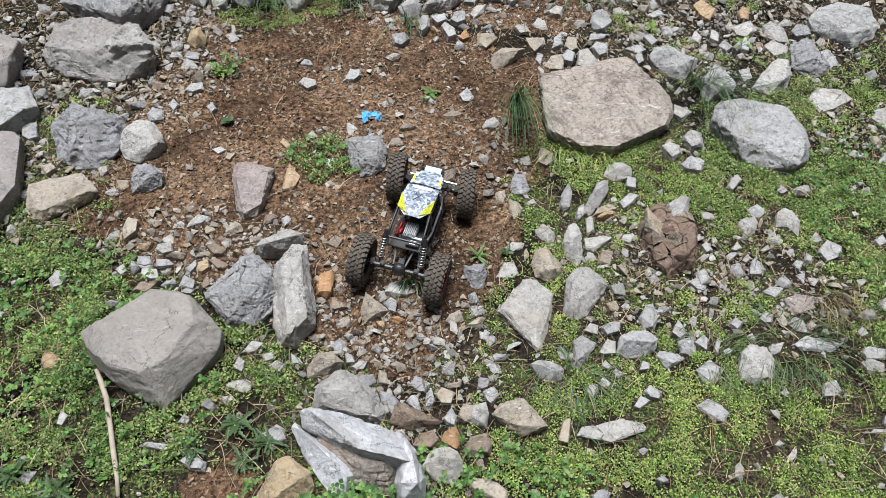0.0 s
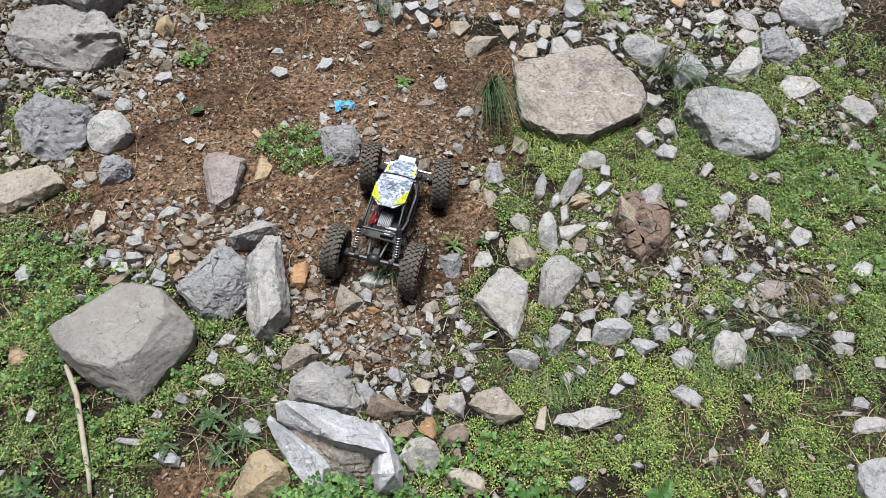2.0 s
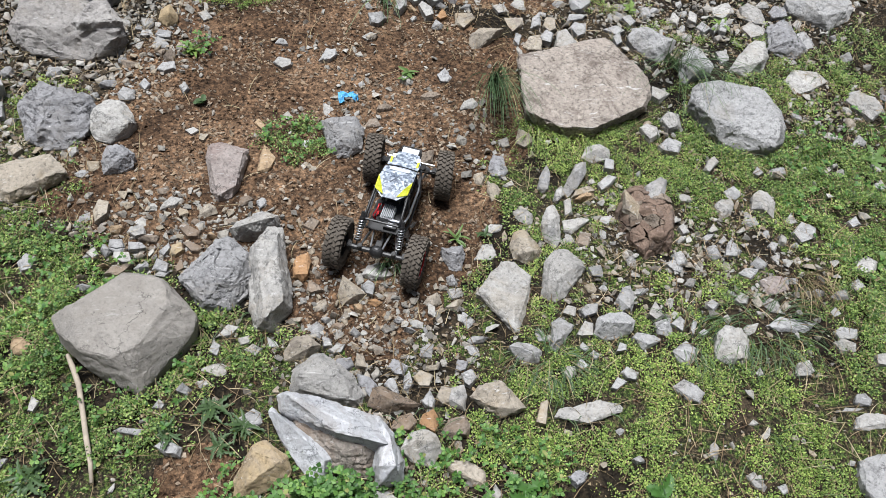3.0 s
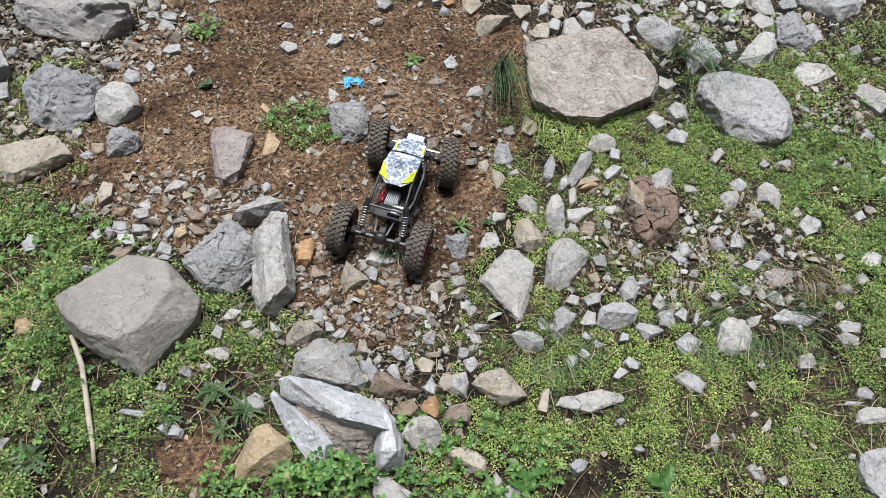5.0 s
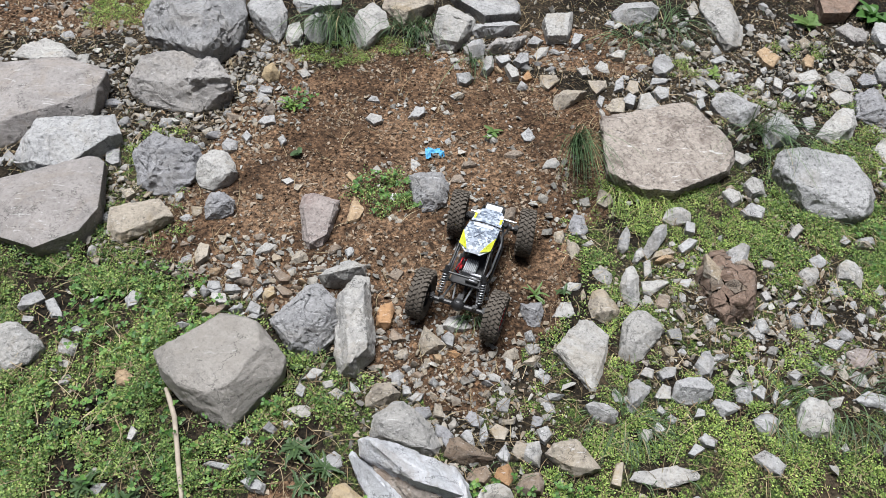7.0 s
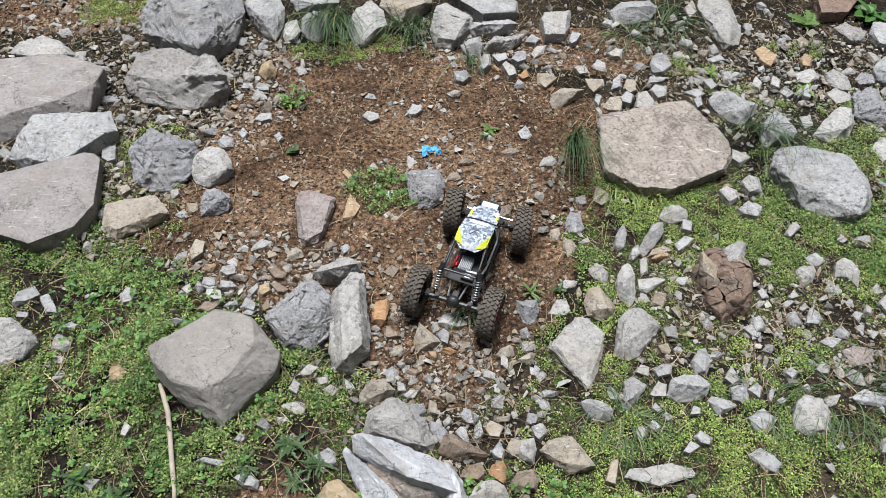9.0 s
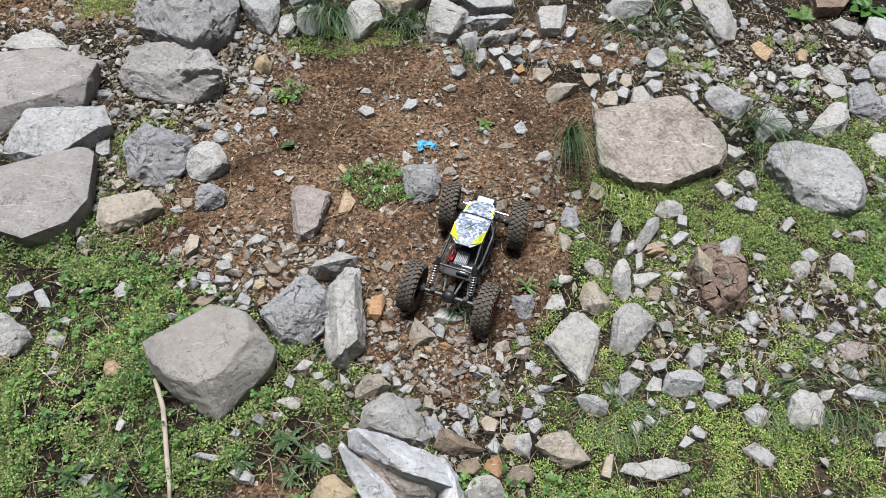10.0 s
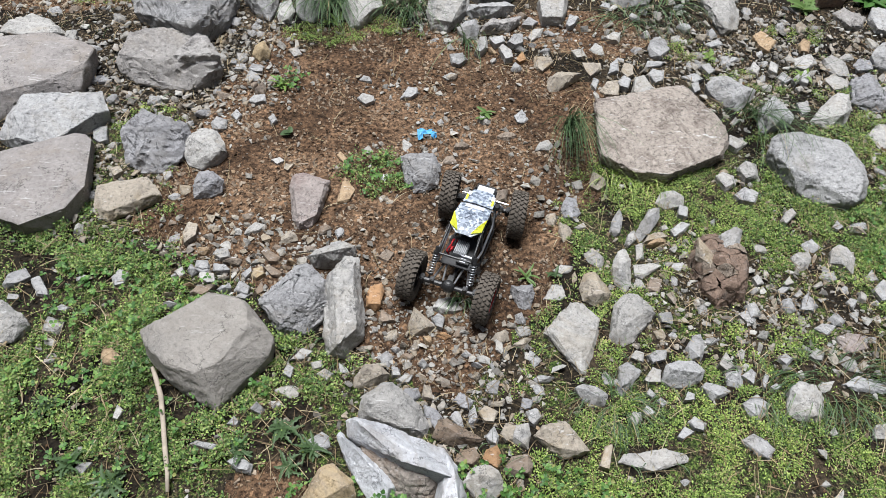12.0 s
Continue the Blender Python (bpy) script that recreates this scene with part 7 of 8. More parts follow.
def crawler(m):
    car = new("rc_crawler")
    car.matrix_world = m
    tagged(car, "radio-controlled rock crawler with grey camouflage body and knobbly tyres", "toy car")
    half, track, axle_z = 0.155, 0.104, TYRE_R
    tyre_mesh = rim_mesh = ring_mesh = bolt_mesh = None
    for y, steer in ((half, 9), (-half, 0)):
        for s in (-1, 1):
            hub = part("wheel", rod(bmesh.new(), (-0.018, 0, 0), (0.018, 0, 0), 0.009), BLACK, car, "dusty black wheel with red ring",
                       Matrix.Translation((s * track, y, axle_z)) @ Matrix.Rotation(radians(steer), 4, "Z"))
            if tyre_mesh is None:
                tyre_mesh = to_mesh(make_tyre(), "tyre", RUBBER)
                rim = bmesh.new()
                lathe(rim, [(-0.02, 0.034), (0.02, 0.034), (0.021, 0.037), (-0.021, 0.037)], 28)
                lathe(rim, [(0.006, 0.008), (0.010, 0.008), (0.012, 0.034), (0.008, 0.034)], 28)
                for k in range(6):
                    box(rim, 0.012, 0, 0.021, 0.005, 0.007, 0.026, Matrix.Rotation(k * math.pi / 3, 4, "X"))
                rim_mesh = to_mesh(rim, "rim", BLACK)
                ring_mesh = to_mesh(lathe(bmesh.new(), [(0.019, 0.033), (0.0235, 0.033), (0.0235, 0.0405), (0.019, 0.0405)], 32), "beadlock_ring", RED)
                bolts = bmesh.new()
                for k in range(12):
                    a = k * math.pi / 6
                    rod(bolts, (0.023, 0.037 * math.cos(a), 0.037 * math.sin(a)), (0.0255, 0.037 * math.cos(a), 0.037 * math.sin(a)), 0.0017, segments=6)
                bolt_mesh = to_mesh(bolts, "ring_bolts", SILVER)
                for me in (tyre_mesh, rim_mesh, ring_mesh, bolt_mesh):
                    me.transform(Matrix.Diagonal((0.84, 1, 1, 1)))
            for name, me in (("tyre", tyre_mesh), ("rim", rim_mesh), ("beadlock_ring", ring_mesh), ("ring_bolts", bolt_mesh)):
                ob = new(name, me)
                ob.parent = hub
                if s < 0:
                    ob.matrix_basis = Matrix.Rotation(math.pi, 4, "Z")
    for name, y, off in (("rear_axle", -half, 0.0), ("front_axle", half, 0.012)):
        bm = rod(bmesh.new(), (-0.078, y, axle_z), (0.078, y, axle_z), 0.0075)
        lathe_m = Matrix.Translation((off, y, axle_z))
        bmesh.ops.create_uvsphere(bm, u_segments=14, v_segments=10, radius=0.019, matrix=lathe_m @ Matrix.Diagonal((1.05, 0.85, 1, 1)))
        box(bm, off, y + (0.02 if y < 0 else -0.02), axle_z + 0.004, 0.016, 0.022, 0.016, bevel=0.002)
        for s in (-1, 1):
            box(bm, s * 0.074, y, axle_z, 0.012, 0.022, 0.026, bevel=0.003)
            box(bm, s * 0.046, y, axle_z + 0.008, 0.012, 0.014, 0.014, bevel=0.002)
        part(name, bm, BLACK, car, "black axle with round gear housing")
    part("steering_link", rod(bmesh.new(), (-0.070, half + 0.020, axle_z + 0.006), (0.070, half + 0.020, axle_z + 0.006), 0.0032), SILVER, car, "bare metal steering rod")
    servo = bmesh.new()
    box(servo, 0.0, half + 0.004, axle_z + 0.030, 0.046, 0.026, 0.026, bevel=0.002)
    part("servo", servo, BLACK, car)
    for s in (-1, 1):
        for y0, y1 in ((-half, -0.040), (half, 0.045)):
            part("lower_link", rod(bmesh.new(), (s * 0.052, y0, axle_z - 0.008), (s * 0.024, y1, 0.066), 0.0032), SILVER, car, "bare metal link")
            part("upper_link", rod(bmesh.new(), (s * 0.016, y0, axle_z + 0.020), (s * 0.030, y1 - 0.01, 0.088), 0.0026), SILVER, car, "bare metal link")
        for y, top in ((-half + 0.004, (0.052, -half + 0.058, 0.148)), (half - 0.004, (0.050, half - 0.052, 0.140))):
            a, b = Vector((s * 0.056, y, axle_z + 0.008)), Vector((s * top[0], top[1], top[2]))
            d = b - a
            body = rod(bmesh.new(), a + d * 0.5, b, 0.0062)
            rod(body, a, a + d * 0.6, 0.0022)
            rod(body, a + d * 0.12, a + d * 0.16, 0.0085)
            rod(body, a + d * 0.80, a + d * 0.85, 0.0085)
            shock = part("shock_absorber", body, BLACK, car, "black shock absorber with bare spring")
            part("spring", make_spring(a + d * 0.16, a + d * 0.80, 0.0078, 0.0014, 8), SILVER, shock, "steel coil spring")
    skid = bmesh.new()
    box(skid, 0, 0.0, 0.060, 0.070, 0.135, 0.006, bevel=0.002)
    for s in (-1, 1):
        box(skid, s * 0.038, 0.0, 0.076, 0.005, 0.19, 0.026, bevel=0.002)
    part("chassis", skid, BLACK, car)
    gear = box(bmesh.new(), 0.0, 0.01, 0.078, 0.044, 0.070, 0.030, bevel=0.004)
    part("gearbox", gear, BLACK, car)
    part("motor", rod(bmesh.new(), (0.0, -0.005, 0.094), (0.0, 0.05, 0.094), 0.018, segments=20), BLACK, car)
    for y0, y1 in ((-half + 0.012, -0.03), (0.045, half - 0.012)):
        part("drive_shaft", rod(bmesh.new(), (0.004, y0, axle_z + 0.006), (0.004, y1, 0.070), 0.0045), BLACK, car)
    # the tubular cage
    for s in (-1, 1):
        part("cage_rail", tube_path(bmesh.new(), [(s * 0.046, -0.112, 0.140), (s * 0.046, -0.085, 0.152), (s * 0.044, -0.02, 0.168), (s * 0.042, 0.035, 0.165), (s * 0.038, 0.075, 0.142), (s * 0.030, 0.165, 0.122)], 0.0034), BLACK, car)
        part("cage_side_bar", tube_path(bmesh.new(), [(s * 0.052, -0.105, 0.138), (s * 0.055, -0.05, 0.112), (s * 0.055, 0.05, 0.104), (s * 0.044, 0.12, 0.112)], 0.0032), SILVER, car, "bare metal side bar")
        part("cage_sill", tube_path(bmesh.new(), [(s * 0.050, -0.110, 0.100), (s * 0.058, -0.06, 0.082), (s * 0.058, 0.06, 0.080), (s * 0.036, 0.15, 0.098)], 0.0034), BLACK, car)
        part("cage_post", tube_path(bmesh.new(), [(s * 0.057, -0.052, 0.084), (s * 0.044, -0.022, 0.167)], 0.0030), BLACK, car)
        part("cage_brace", tube_path(bmesh.new(), [(s * 0.040, -0.020, 0.167), (s * 0.047, -0.112, 0.104)], 0.0026), SILVER, car, "bare metal brace")
        part("cage_front_post", tube_path(bmesh.new(), [(s * 0.057, 0.055, 0.081), (s * 0.040, 0.068, 0.147)], 0.0030), BLACK, car)
    for y, z in ((-0.110, 0.140), (-0.108, 0.102), (-0.022, 0.168), (0.075, 0.142)):
        part("cage_cross_bar", rod(bmesh.new(), (-0.048, y, z), (0.048, y, z), 0.0034), BLACK, car)
    # what sits in the cockpit
    tray = box(bmesh.new(), 0, -0.062, 0.104, 0.082, 0.100, 0.004, bevel=0.001)
    part("tray", tray, BLACK, car)
    fins = box(bmesh.new(), 0.002, -0.060, 0.114, 0.034, 0.042, 0.016, bevel=0.001)
    for i in range(7):
        box(fins, -0.012 + i * 0.0047, -0.060, 0.125, 0.0018, 0.040, 0.010)
    part("speed_controller", fins, GREYBOX, car, "finned grey speed controller")
    rec = box(bmesh.new(), 0.018, -0.096, 0.112, 0.034, 0.018, 0.013, bevel=0.001)
    receiver = part("receiver", rec, BLACK, car)
    part("receiver_sticker", box(bmesh.new(), 0.018, -0.096, 0.1192, 0.015, 0.012, 0.001), WHITE, receiver, "small white sticker")
    part("switch_bar", box(bmesh.new(), 0.024, -0.080, 0.117, 0.030, 0.006, 0.008, bevel=0.001), WHITE, car, "pale switch bar")
    rng = random.Random(5)
    for i in range(5):
        x = -0.030 + i * 0.003
        pts = [(x + rng.uniform(-0.006, 0.006), -0.040 - 0.011 * k + rng.uniform(-0.004, 0.004), 0.114 + 0.012 * math.sin(k * 1.3 + i) + 0.006) for k in range(5)]
        part("wire", tube_path(bmesh.new(), pts, 0.0021, 6), RED if i != 2 else BLACK, car, "red insulated wire" if i != 2 else "")
    # body panels

    def panel(rows, thick=0.0016):
        """A skin through rows of (y, z, half width, crown)."""
        bm = bmesh.new()
        grid = []
        for y, z, w, crown in rows:
            grid.append([bm.verts.new((w * k, y, z + crown * (1 - k * k))) for k in (-1, -0.82, -0.4, 0, 0.4, 0.82, 1)])
        for p, q in zip(grid, grid[1:]):
            for j in range(6):
                bm.faces.new((p[j], p[j + 1], q[j + 1], q[j]))
        bmesh.ops.recalc_face_normals(bm, faces=bm.faces)
        bmesh.ops.solidify(bm, geom=list(bm.faces), thickness=thick)
        return bm

    roof = panel([(-0.052, 0.169, 0.020, 0.003), (-0.030, 0.1725, 0.044, 0.003), (0.012, 0.1735, 0.046, 0.004), (0.058, 0.161, 0.044, 0.004), (0.072, 0.151, 0.043, 0.004)])
    roof_ob = part("roof_panel", roof, CAMO, car, "pale grey camouflage roof panel with yellow corners")
    hood = panel([(0.078, 0.150, 0.043, 0.004), (0.110, 0.139, 0.043, 0.005), (0.128, 0.134, 0.038, 0.005), (0.150, 0.128, 0.030, 0.004)])
    hood_ob = part("hood_panel", hood, CAMO, car, "pale grey camouflage hood panel")
    for s in (-1, 1):
        tri = bmesh.new()
        vs = [tri.verts.new(p) for p in ((s * 0.0445, -0.031, 0.1745), (s * 0.0465, 0.016, 0.1765), (s * 0.030, -0.018, 0.1785), (s * 0.018, -0.047, 0.1765))]
        tri.faces.new(vs if s > 0 else vs[::-1])
        bmesh.ops.solidify(tri, geom=list(tri.faces), thickness=-0.0012)
        part("yellow_corner", tri, YELLOW, roof_ob, "bright yellow corner")
        part("body_clip", box(bmesh.new(), s * 0.034, 0.118, 0.1435, 0.010, 0.016, 0.004, bevel=0.001), WHITE, hood_ob)
        part("hood_corner", box(bmesh.new(), s * 0.037, 0.100, 0.1475, 0.006, 0.020, 0.0016, bevel=0.0004), YELLOW, hood_ob, "yellow edge stripe")
        part("star_stroke", box(bmesh.new(), 0, 0, 0, 0.0018, 0.036, 0.0014, Matrix.Translation((0, 0.012, 0.1790)) @ Matrix.Rotation(radians(s * 38), 4, "Z")), INK, roof_ob, "dark crossed stroke of the print")
    part("lettering_bar", box(bmesh.new(), 0, 0.051, 0.1690, 0.054, 0.010, 0.0016, Matrix.Translation((0, 0, 0)) @ Matrix.Rotation(radians(0), 4, "X")), WHITE, roof_ob, "white bar of unreadable print")
    # nose
    part("bumper", box(bmesh.new(), 0, 0.172, 0.116, 0.058, 0.026, 0.012, bevel=0.003), BLACK, car)
    part("nose_plate", box(bmesh.new(), 0, 0.163, 0.1245, 0.047, 0.022, 0.003, bevel=0.001), WHITE, car, "white plate on the nose")
    part("winch_hook", rod(bmesh.new(), (0, 0.180, 0.122), (0, 0.192, 0.122), 0.005), SILVER, car)
    return car


crawler(HILL @ Matrix.Translation((0.0766, -0.150, 0.004)) @ pose(0, 0, 0, 0, 0, 71.9 - 90))
for u, v in ((0.03, 0.035), (0.226, -0.025), (-0.074, -0.265), (0.125, -0.335)):
    take(u, v, 0.045)

# ---- loose gravel and small stones ----
rng = random.Random(77)


def chip(rng, flat=0.6, points=11):
    """A small angular chip of stone as points and triangles, about 1 across."""
    bm = bmesh.new()
    for _ in range(points):
        p = Vector((rng.gauss(0, 1), rng.gauss(0, 1), rng.gauss(0, 1))).normalized() * rng.uniform(0.8, 1.1)
        bm.verts.new((p.x * 0.58, p.y * 0.42, p.z * 0.5 * flat))
    res = bmesh.ops.convex_hull(bm, input=bm.verts)
    inner = {g for g in res["geom_interior"] + res["geom_unused"] if isinstance(g, bmesh.types.BMVert)}
    bmesh.ops.delete(bm, geom=list(inner), context="VERTS")
    bm.verts.index_update()
    out = np.array([v.co for v in bm.verts]), [tuple(v.index for v in f.verts) for f in bm.faces]
    bm.free()
    return out


CHIPS = [chip(rng, rng.uniform(0.32, 0.7), rng.choice((7, 8, 9, 11))) for _ in range(26)]
CLODS = [chip(rng, 0.9, 7) for _ in range(10)]


def free_of_stones(u, v, gap=0.0, k=0.9):
    for a, b, r in SQUARES.get((math.floor(u * 4), math.floor(v * 4)), ()):
        if (u - a) ** 2 + (v - b) ** 2 < (r * k + (gap if r < 0.06 else -0.012)) ** 2:
            return False
    return True


def turn_matrix(rng, lean=0.45):
    m = Euler((rng.gauss(0, lean), rng.gauss(0, lean), rng.uniform(0, 6.283))).to_matrix()
    return np.array(m)


HILL3 = np.array(HILL.to_3x3())


class Heap:
    """Collects many small meshes into one."""

    def __init__(self):
        self.verts, self.faces, self.count = [], [], 0

    def add(self, pts, faces):
        self.verts.append(pts)
        self.faces.extend([tuple(i + self.count for i in f) for f in faces])
        self.count += len(pts)

    def make(self, name, material, label, category, smooth=False):
        me = add_mesh(name, np.concatenate(self.verts).tolist(), self.faces, [material], smooth)
        return tagged(new(name, me), label, category, kind="stuff")


def rim(u, v):
    """1 over the stretch of slope that matters, thinning out round it."""
    d = max(abs(u - 0.1) - 1.95, (v - 1.5), (-1.05 - v) * 4, 0.0)
    return max(0.0, 1 - d / 1.1) ** 2


def scatter(heap, count, chips, size, chance, rng, sink=0.15, lean=0.45):
    made = 0
    while made < count:
        u, v = rng.uniform(-2.8, 3.0), rng.uniform(-1.2, 2.15)
        if rng.random() > chance(u, v) * rim(u, v):
            continue
        made += 1
        s = size(rng)
        if not free_of_stones(u, v, 0, 0.75):
            continue
        pts, faces = rng.choice(chips)
        p = pts * s @ turn_matrix(rng, lean).T + np.array((u, v, relief(u, v) + s * (0.22 - sink)))
        heap.add(p @ HILL3.T, faces)


# single small stones, each one a thing of its own
CHIP_MESHES = {}
for kind in ("grey", "pale", "tan_grey", "dark", "brown"):
    for i in range(7):
        sides = [(k * 72 + rng.uniform(-30, 30), rng.uniform(0.26, 0.5)) for k in range(5)]
        bm, _ = broken(block(polygon([(a, d * 0.06) for a, d in sides]), 0.06 * rng.uniform(0.22, 0.42), rng), rng)
        CHIP_MESHES[kind, i] = to_mesh(bm, "small_stone", STONE[kind])
placed = 0
while placed < 290:
    u, v = rng.uniform(-1.75, 1.95), rng.uniform(-1.0, 1.45)
    s = rng.uniform(0.45, 1.0) ** 1.3
    if rng.random() > stony(u, v) * (1.0 if bare(u, v) < 0.15 or scree(u, v) > 0 else 0.3) or not free_of_stones(u, v, 0.02 * s):
        continue
    kind = rng.choice(("grey", "grey", "grey", "pale", "pale", "dark", "tan_grey")) if bare(u, v) < 0 else rng.choice(("grey", "tan_grey", "brown", "brown", "pale"))
    ob = new("small_stone", CHIP_MESHES[kind, rng.randrange(7)])
    ob.matrix_world = HILL @ Matrix.Translation((u, v, relief(u, v) - 0.002)) @ pose(0, 0, 0, rng.gauss(0, 14), rng.gauss(0, 14), rng.uniform(0, 360)) @ Matrix.Diagonal((s, s * rng.uniform(0.8, 1.2), s * rng.uniform(0.8, 1.3), 1))
    take(u, v, 0.022 * s)
    tagged(ob, KIND_LABEL[kind] % "small stone", "stone", "small loose stones")
    placed += 1

heap = Heap()
placed = 0
while placed < 2700:
    u, v = rng.uniform(-2.8, 3.0), rng.uniform(-1.2, 2.15)
    s = 0.014 + 0.030 * rng.random() ** 2.2
    if rng.random() > stony(u, v) * rim(u, v) * (1.0 if scree(u, v) > 0 else 0.55 if bare(u, v) < 0.1 else 0.12):
        continue
    placed += 1
    if not free_of_stones(u, v, s * 0.3):
        continue
    pts, faces = rng.choice(CHIPS)
    heap.add((pts * s @ turn_matrix(rng, 0.33).T + np.array((u, v, relief(u, v) + s * 0.24))) @ HILL3.T, faces)
    take(u, v, s * 0.42)
heap.make("stone_chips", GRAVEL, "angular grey stone chips lying among weeds and soil", "gravel")
heap = Heap()
scatter(heap, 13000, CHIPS, lambda r: 0.006 + 0.024 * r.random() ** 3.0, lambda u, v: stony(u, v) * (1.0 if scree(u, v) > 0.1 else 0.7 if bare(u, v) < 0.05 else max(0.12, 0.30 + 0.9 * wave(u, v, 6.0, 4.7))), rng, 0.1, 0.42)
heap.make("grey_gravel", GRAVEL, "angular grey limestone gravel strewn over the slope", "gravel")
heap = Heap()
scatter(heap, 15000, CHIPS, lambda r: 0.004 + 0.017 * r.random() ** 3, lambda u, v: max(0.08, min(1.0, 0.45 + 1.6 * wave(u, v, 7.0, 8.1))) if bare(u, v) > 0 else 0.25 * stony(u, v), rng)
heap.make("brown_gravel", BROWN_GRAVEL, "small brown gravel mixed into bare soil", "gravel")
heap = Heap()
scatter(heap, 22000, CLODS, lambda r: 0.004 + 0.012 * r.random() ** 3, lambda u, v: max(0.15, 0.6 + 1.2 * wave(u, v, 9.0, 3.9)) if bare(u, v) > -0.1 else 0.12, rng)
heap.make("soil_crumbs", SOIL, "crumbs of loose red-brown soil", "soil")

heap = Heap()
scatter(heap, 15000, CLODS, lambda r: 0.004 + 0.009 * r.random() ** 2, lambda u, v: 0.9 if bare(u, v) < 0 else 0.05, rng, 0.05, 0.8)
heap.make("plant_litter", HUMUS, "crumbs of dead leaves and dark earth between weeds", "litter")

# ---- plants ----
LEAF_FACES = [(0, 1, 2, 3), (0, 3, 4, 5)]


def leaf_points(length, width, fold):
    """A small rounded leaf with a folded middle, from its stalk along y."""
    w = width / 2
    return np.array([(0, 0, 0), (w * 0.9, length * 0.42, fold), (w * 0.55, length * 0.82, fold), (0, length, 0.0), (-w * 0.55, length * 0.82, fold), (-w * 0.9, length * 0.42, fold)])


def cover(heap, count, chance, rng, size, lift, spread, leaves, gap=0.010):
    """Low plants: from each root some leaves turned outward at differing heights."""
    made = 0
    while made < count:
        u, v = rng.uniform(-2.8, 3.0), rng.uniform(-1.2, 2.15)
        if rng.random() > chance(u, v) * rim(u, v):
            continue
        made += 1
        if not free_of_stones(u, v, gap, 0.92):
            continue
        g = relief(u, v)
        mound = lift * max(0.3, 0.9 + 1.8 * wave(u, v, 14.0, 3.3))
        for _ in range(rng.randint(*leaves)):
            s = size * rng.uniform(0.6, 1.35)
            a = rng.uniform(0, 6.283)
            r = spread * rng.random() ** 0.6
            tilt = Euler((rng.uniform(-0.35, 1.0), rng.gauss(0, 0.5), a)).to_matrix()
            p = leaf_points(s, s * rng.uniform(0.45, 0.85), s * 0.13) @ np.array(tilt).T
            p += np.array((u - math.sin(a) * r, v + math.cos(a) * r - 0.2 * lift, g + mound * rng.uniform(0.1, 1.0)))
            heap.add(p @ HILL3.T, LEAF_FACES)


def trodden(u, v):
    """Over 0 where the cover is worn down to dark earth and straw."""
    return max(blob(u, v, 1.62, 0.30, 0.38, 0.20), blob(u, v, 1.10, -0.27, 0.16, 0.10), blob(u, v, -0.98, -0.34, 0.22, 0.10, 20), blob(u, v, -0.62, -0.60, 0.14, 0.10), blob(u, v, 0.05, -0.50, 0.20, 0.24)) + 0.2 * wave(u, v, 8.0, 1.1)


def green(u, v):
    k = -bare(u, v)
    return max(0.0, min(1.0, 0.25 + 2.2 * k)) * max(0.05, min(1.0, 0.55 + 2.6 * wave(u, v, 5.0, 7.7) + 2.2 * wave(u, v, 13.0, 4.4))) * (1.0 if v < 0.35 else 0.5) * (1 - max(0.0, min(0.9, 2.5 * trodden(u, v))))


def moss(u, v):
    """Small patches of low green between the stones higher up."""
    return max(blob(u, v, -1.28, 1.06, 0.17, 0.12), blob(u, v, 0.95, 0.87, 0.15, 0.07), blob(u, v, 1.12, 0.72, 0.20, 0.06), blob(u, v, 1.45, 0.66, 0.12, 0.07), blob(u, v, 1.55, 0.45, 0.22, 0.16),
               blob(u, v, 1.35, 1.02, 0.12, 0.06), blob(u, v, -0.44, 0.86, 0.16, 0.06), blob(u, v, -0.22, 0.92, 0.14, 0.05), blob(u, v, 0.56, 0.20, 0.16, 0.07), blob(u, v, -0.95, 0.30, 0.10, 0.12), blob(u, v, 1.0, 0.62, 0.10, 0.06))


def sunny(u, v):
    """Where the yellow-green low cover grows."""
    k = max(blob(u, v, 0.95, -0.20, 0.95, 0.62), blob(u, v, 0.75, -0.75, 0.90, 0.45), blob(u, v, 1.6, -0.1, 0.6, 0.7), blob(u, v, -0.45, -0.42, 0.25, 0.16), blob(u, v, 0.75, 0.20, 0.35, 0.16), 0.75 * blob(u, v, -0.85, -0.5, 0.6, 0.5))
    return max(max(0.0, min(1.0, 0.35 + 1.4 * k)) * green(u, v), min(0.75, 2.5 * moss(u, v) + 0.3 + 0.6 * wave(u, v, 12.0, 6.6)))


def shady(u, v):
    k = max(blob(u, v, -0.85, -0.45, 0.60, 0.48), blob(u, v, 1.60, 0.0, 0.55, 0.75), blob(u, v, -0.72, -0.85, 0.60, 0.30), blob(u, v, -0.20, 0.16, 0.14, 0.10), blob(u, v, 0.32, -0.10, 0.18, 0.22))
    grown = green(u, v) if blob(u, v, -0.20, 0.16, 0.14, 0.10) < 0 else 0.38
    return max(0.0, min(1.0, 0.40 + 1.3 * k)) * grown


heap = Heap()
cover(heap, 25000, sunny, rng, 0.0054, 0.014, 0.012, (8, 14))
heap.make("yellow_green_cover", LEAF_BRIGHT, "low yellow-green creeping weeds covering the earth", "weeds")
heap = Heap()
cover(heap, 16000, shady, rng, 0.0072, 0.022, 0.015, (7, 12))
heap.make("green_cover", LEAF_GREEN, "dense low green weeds covering the earth", "weeds")


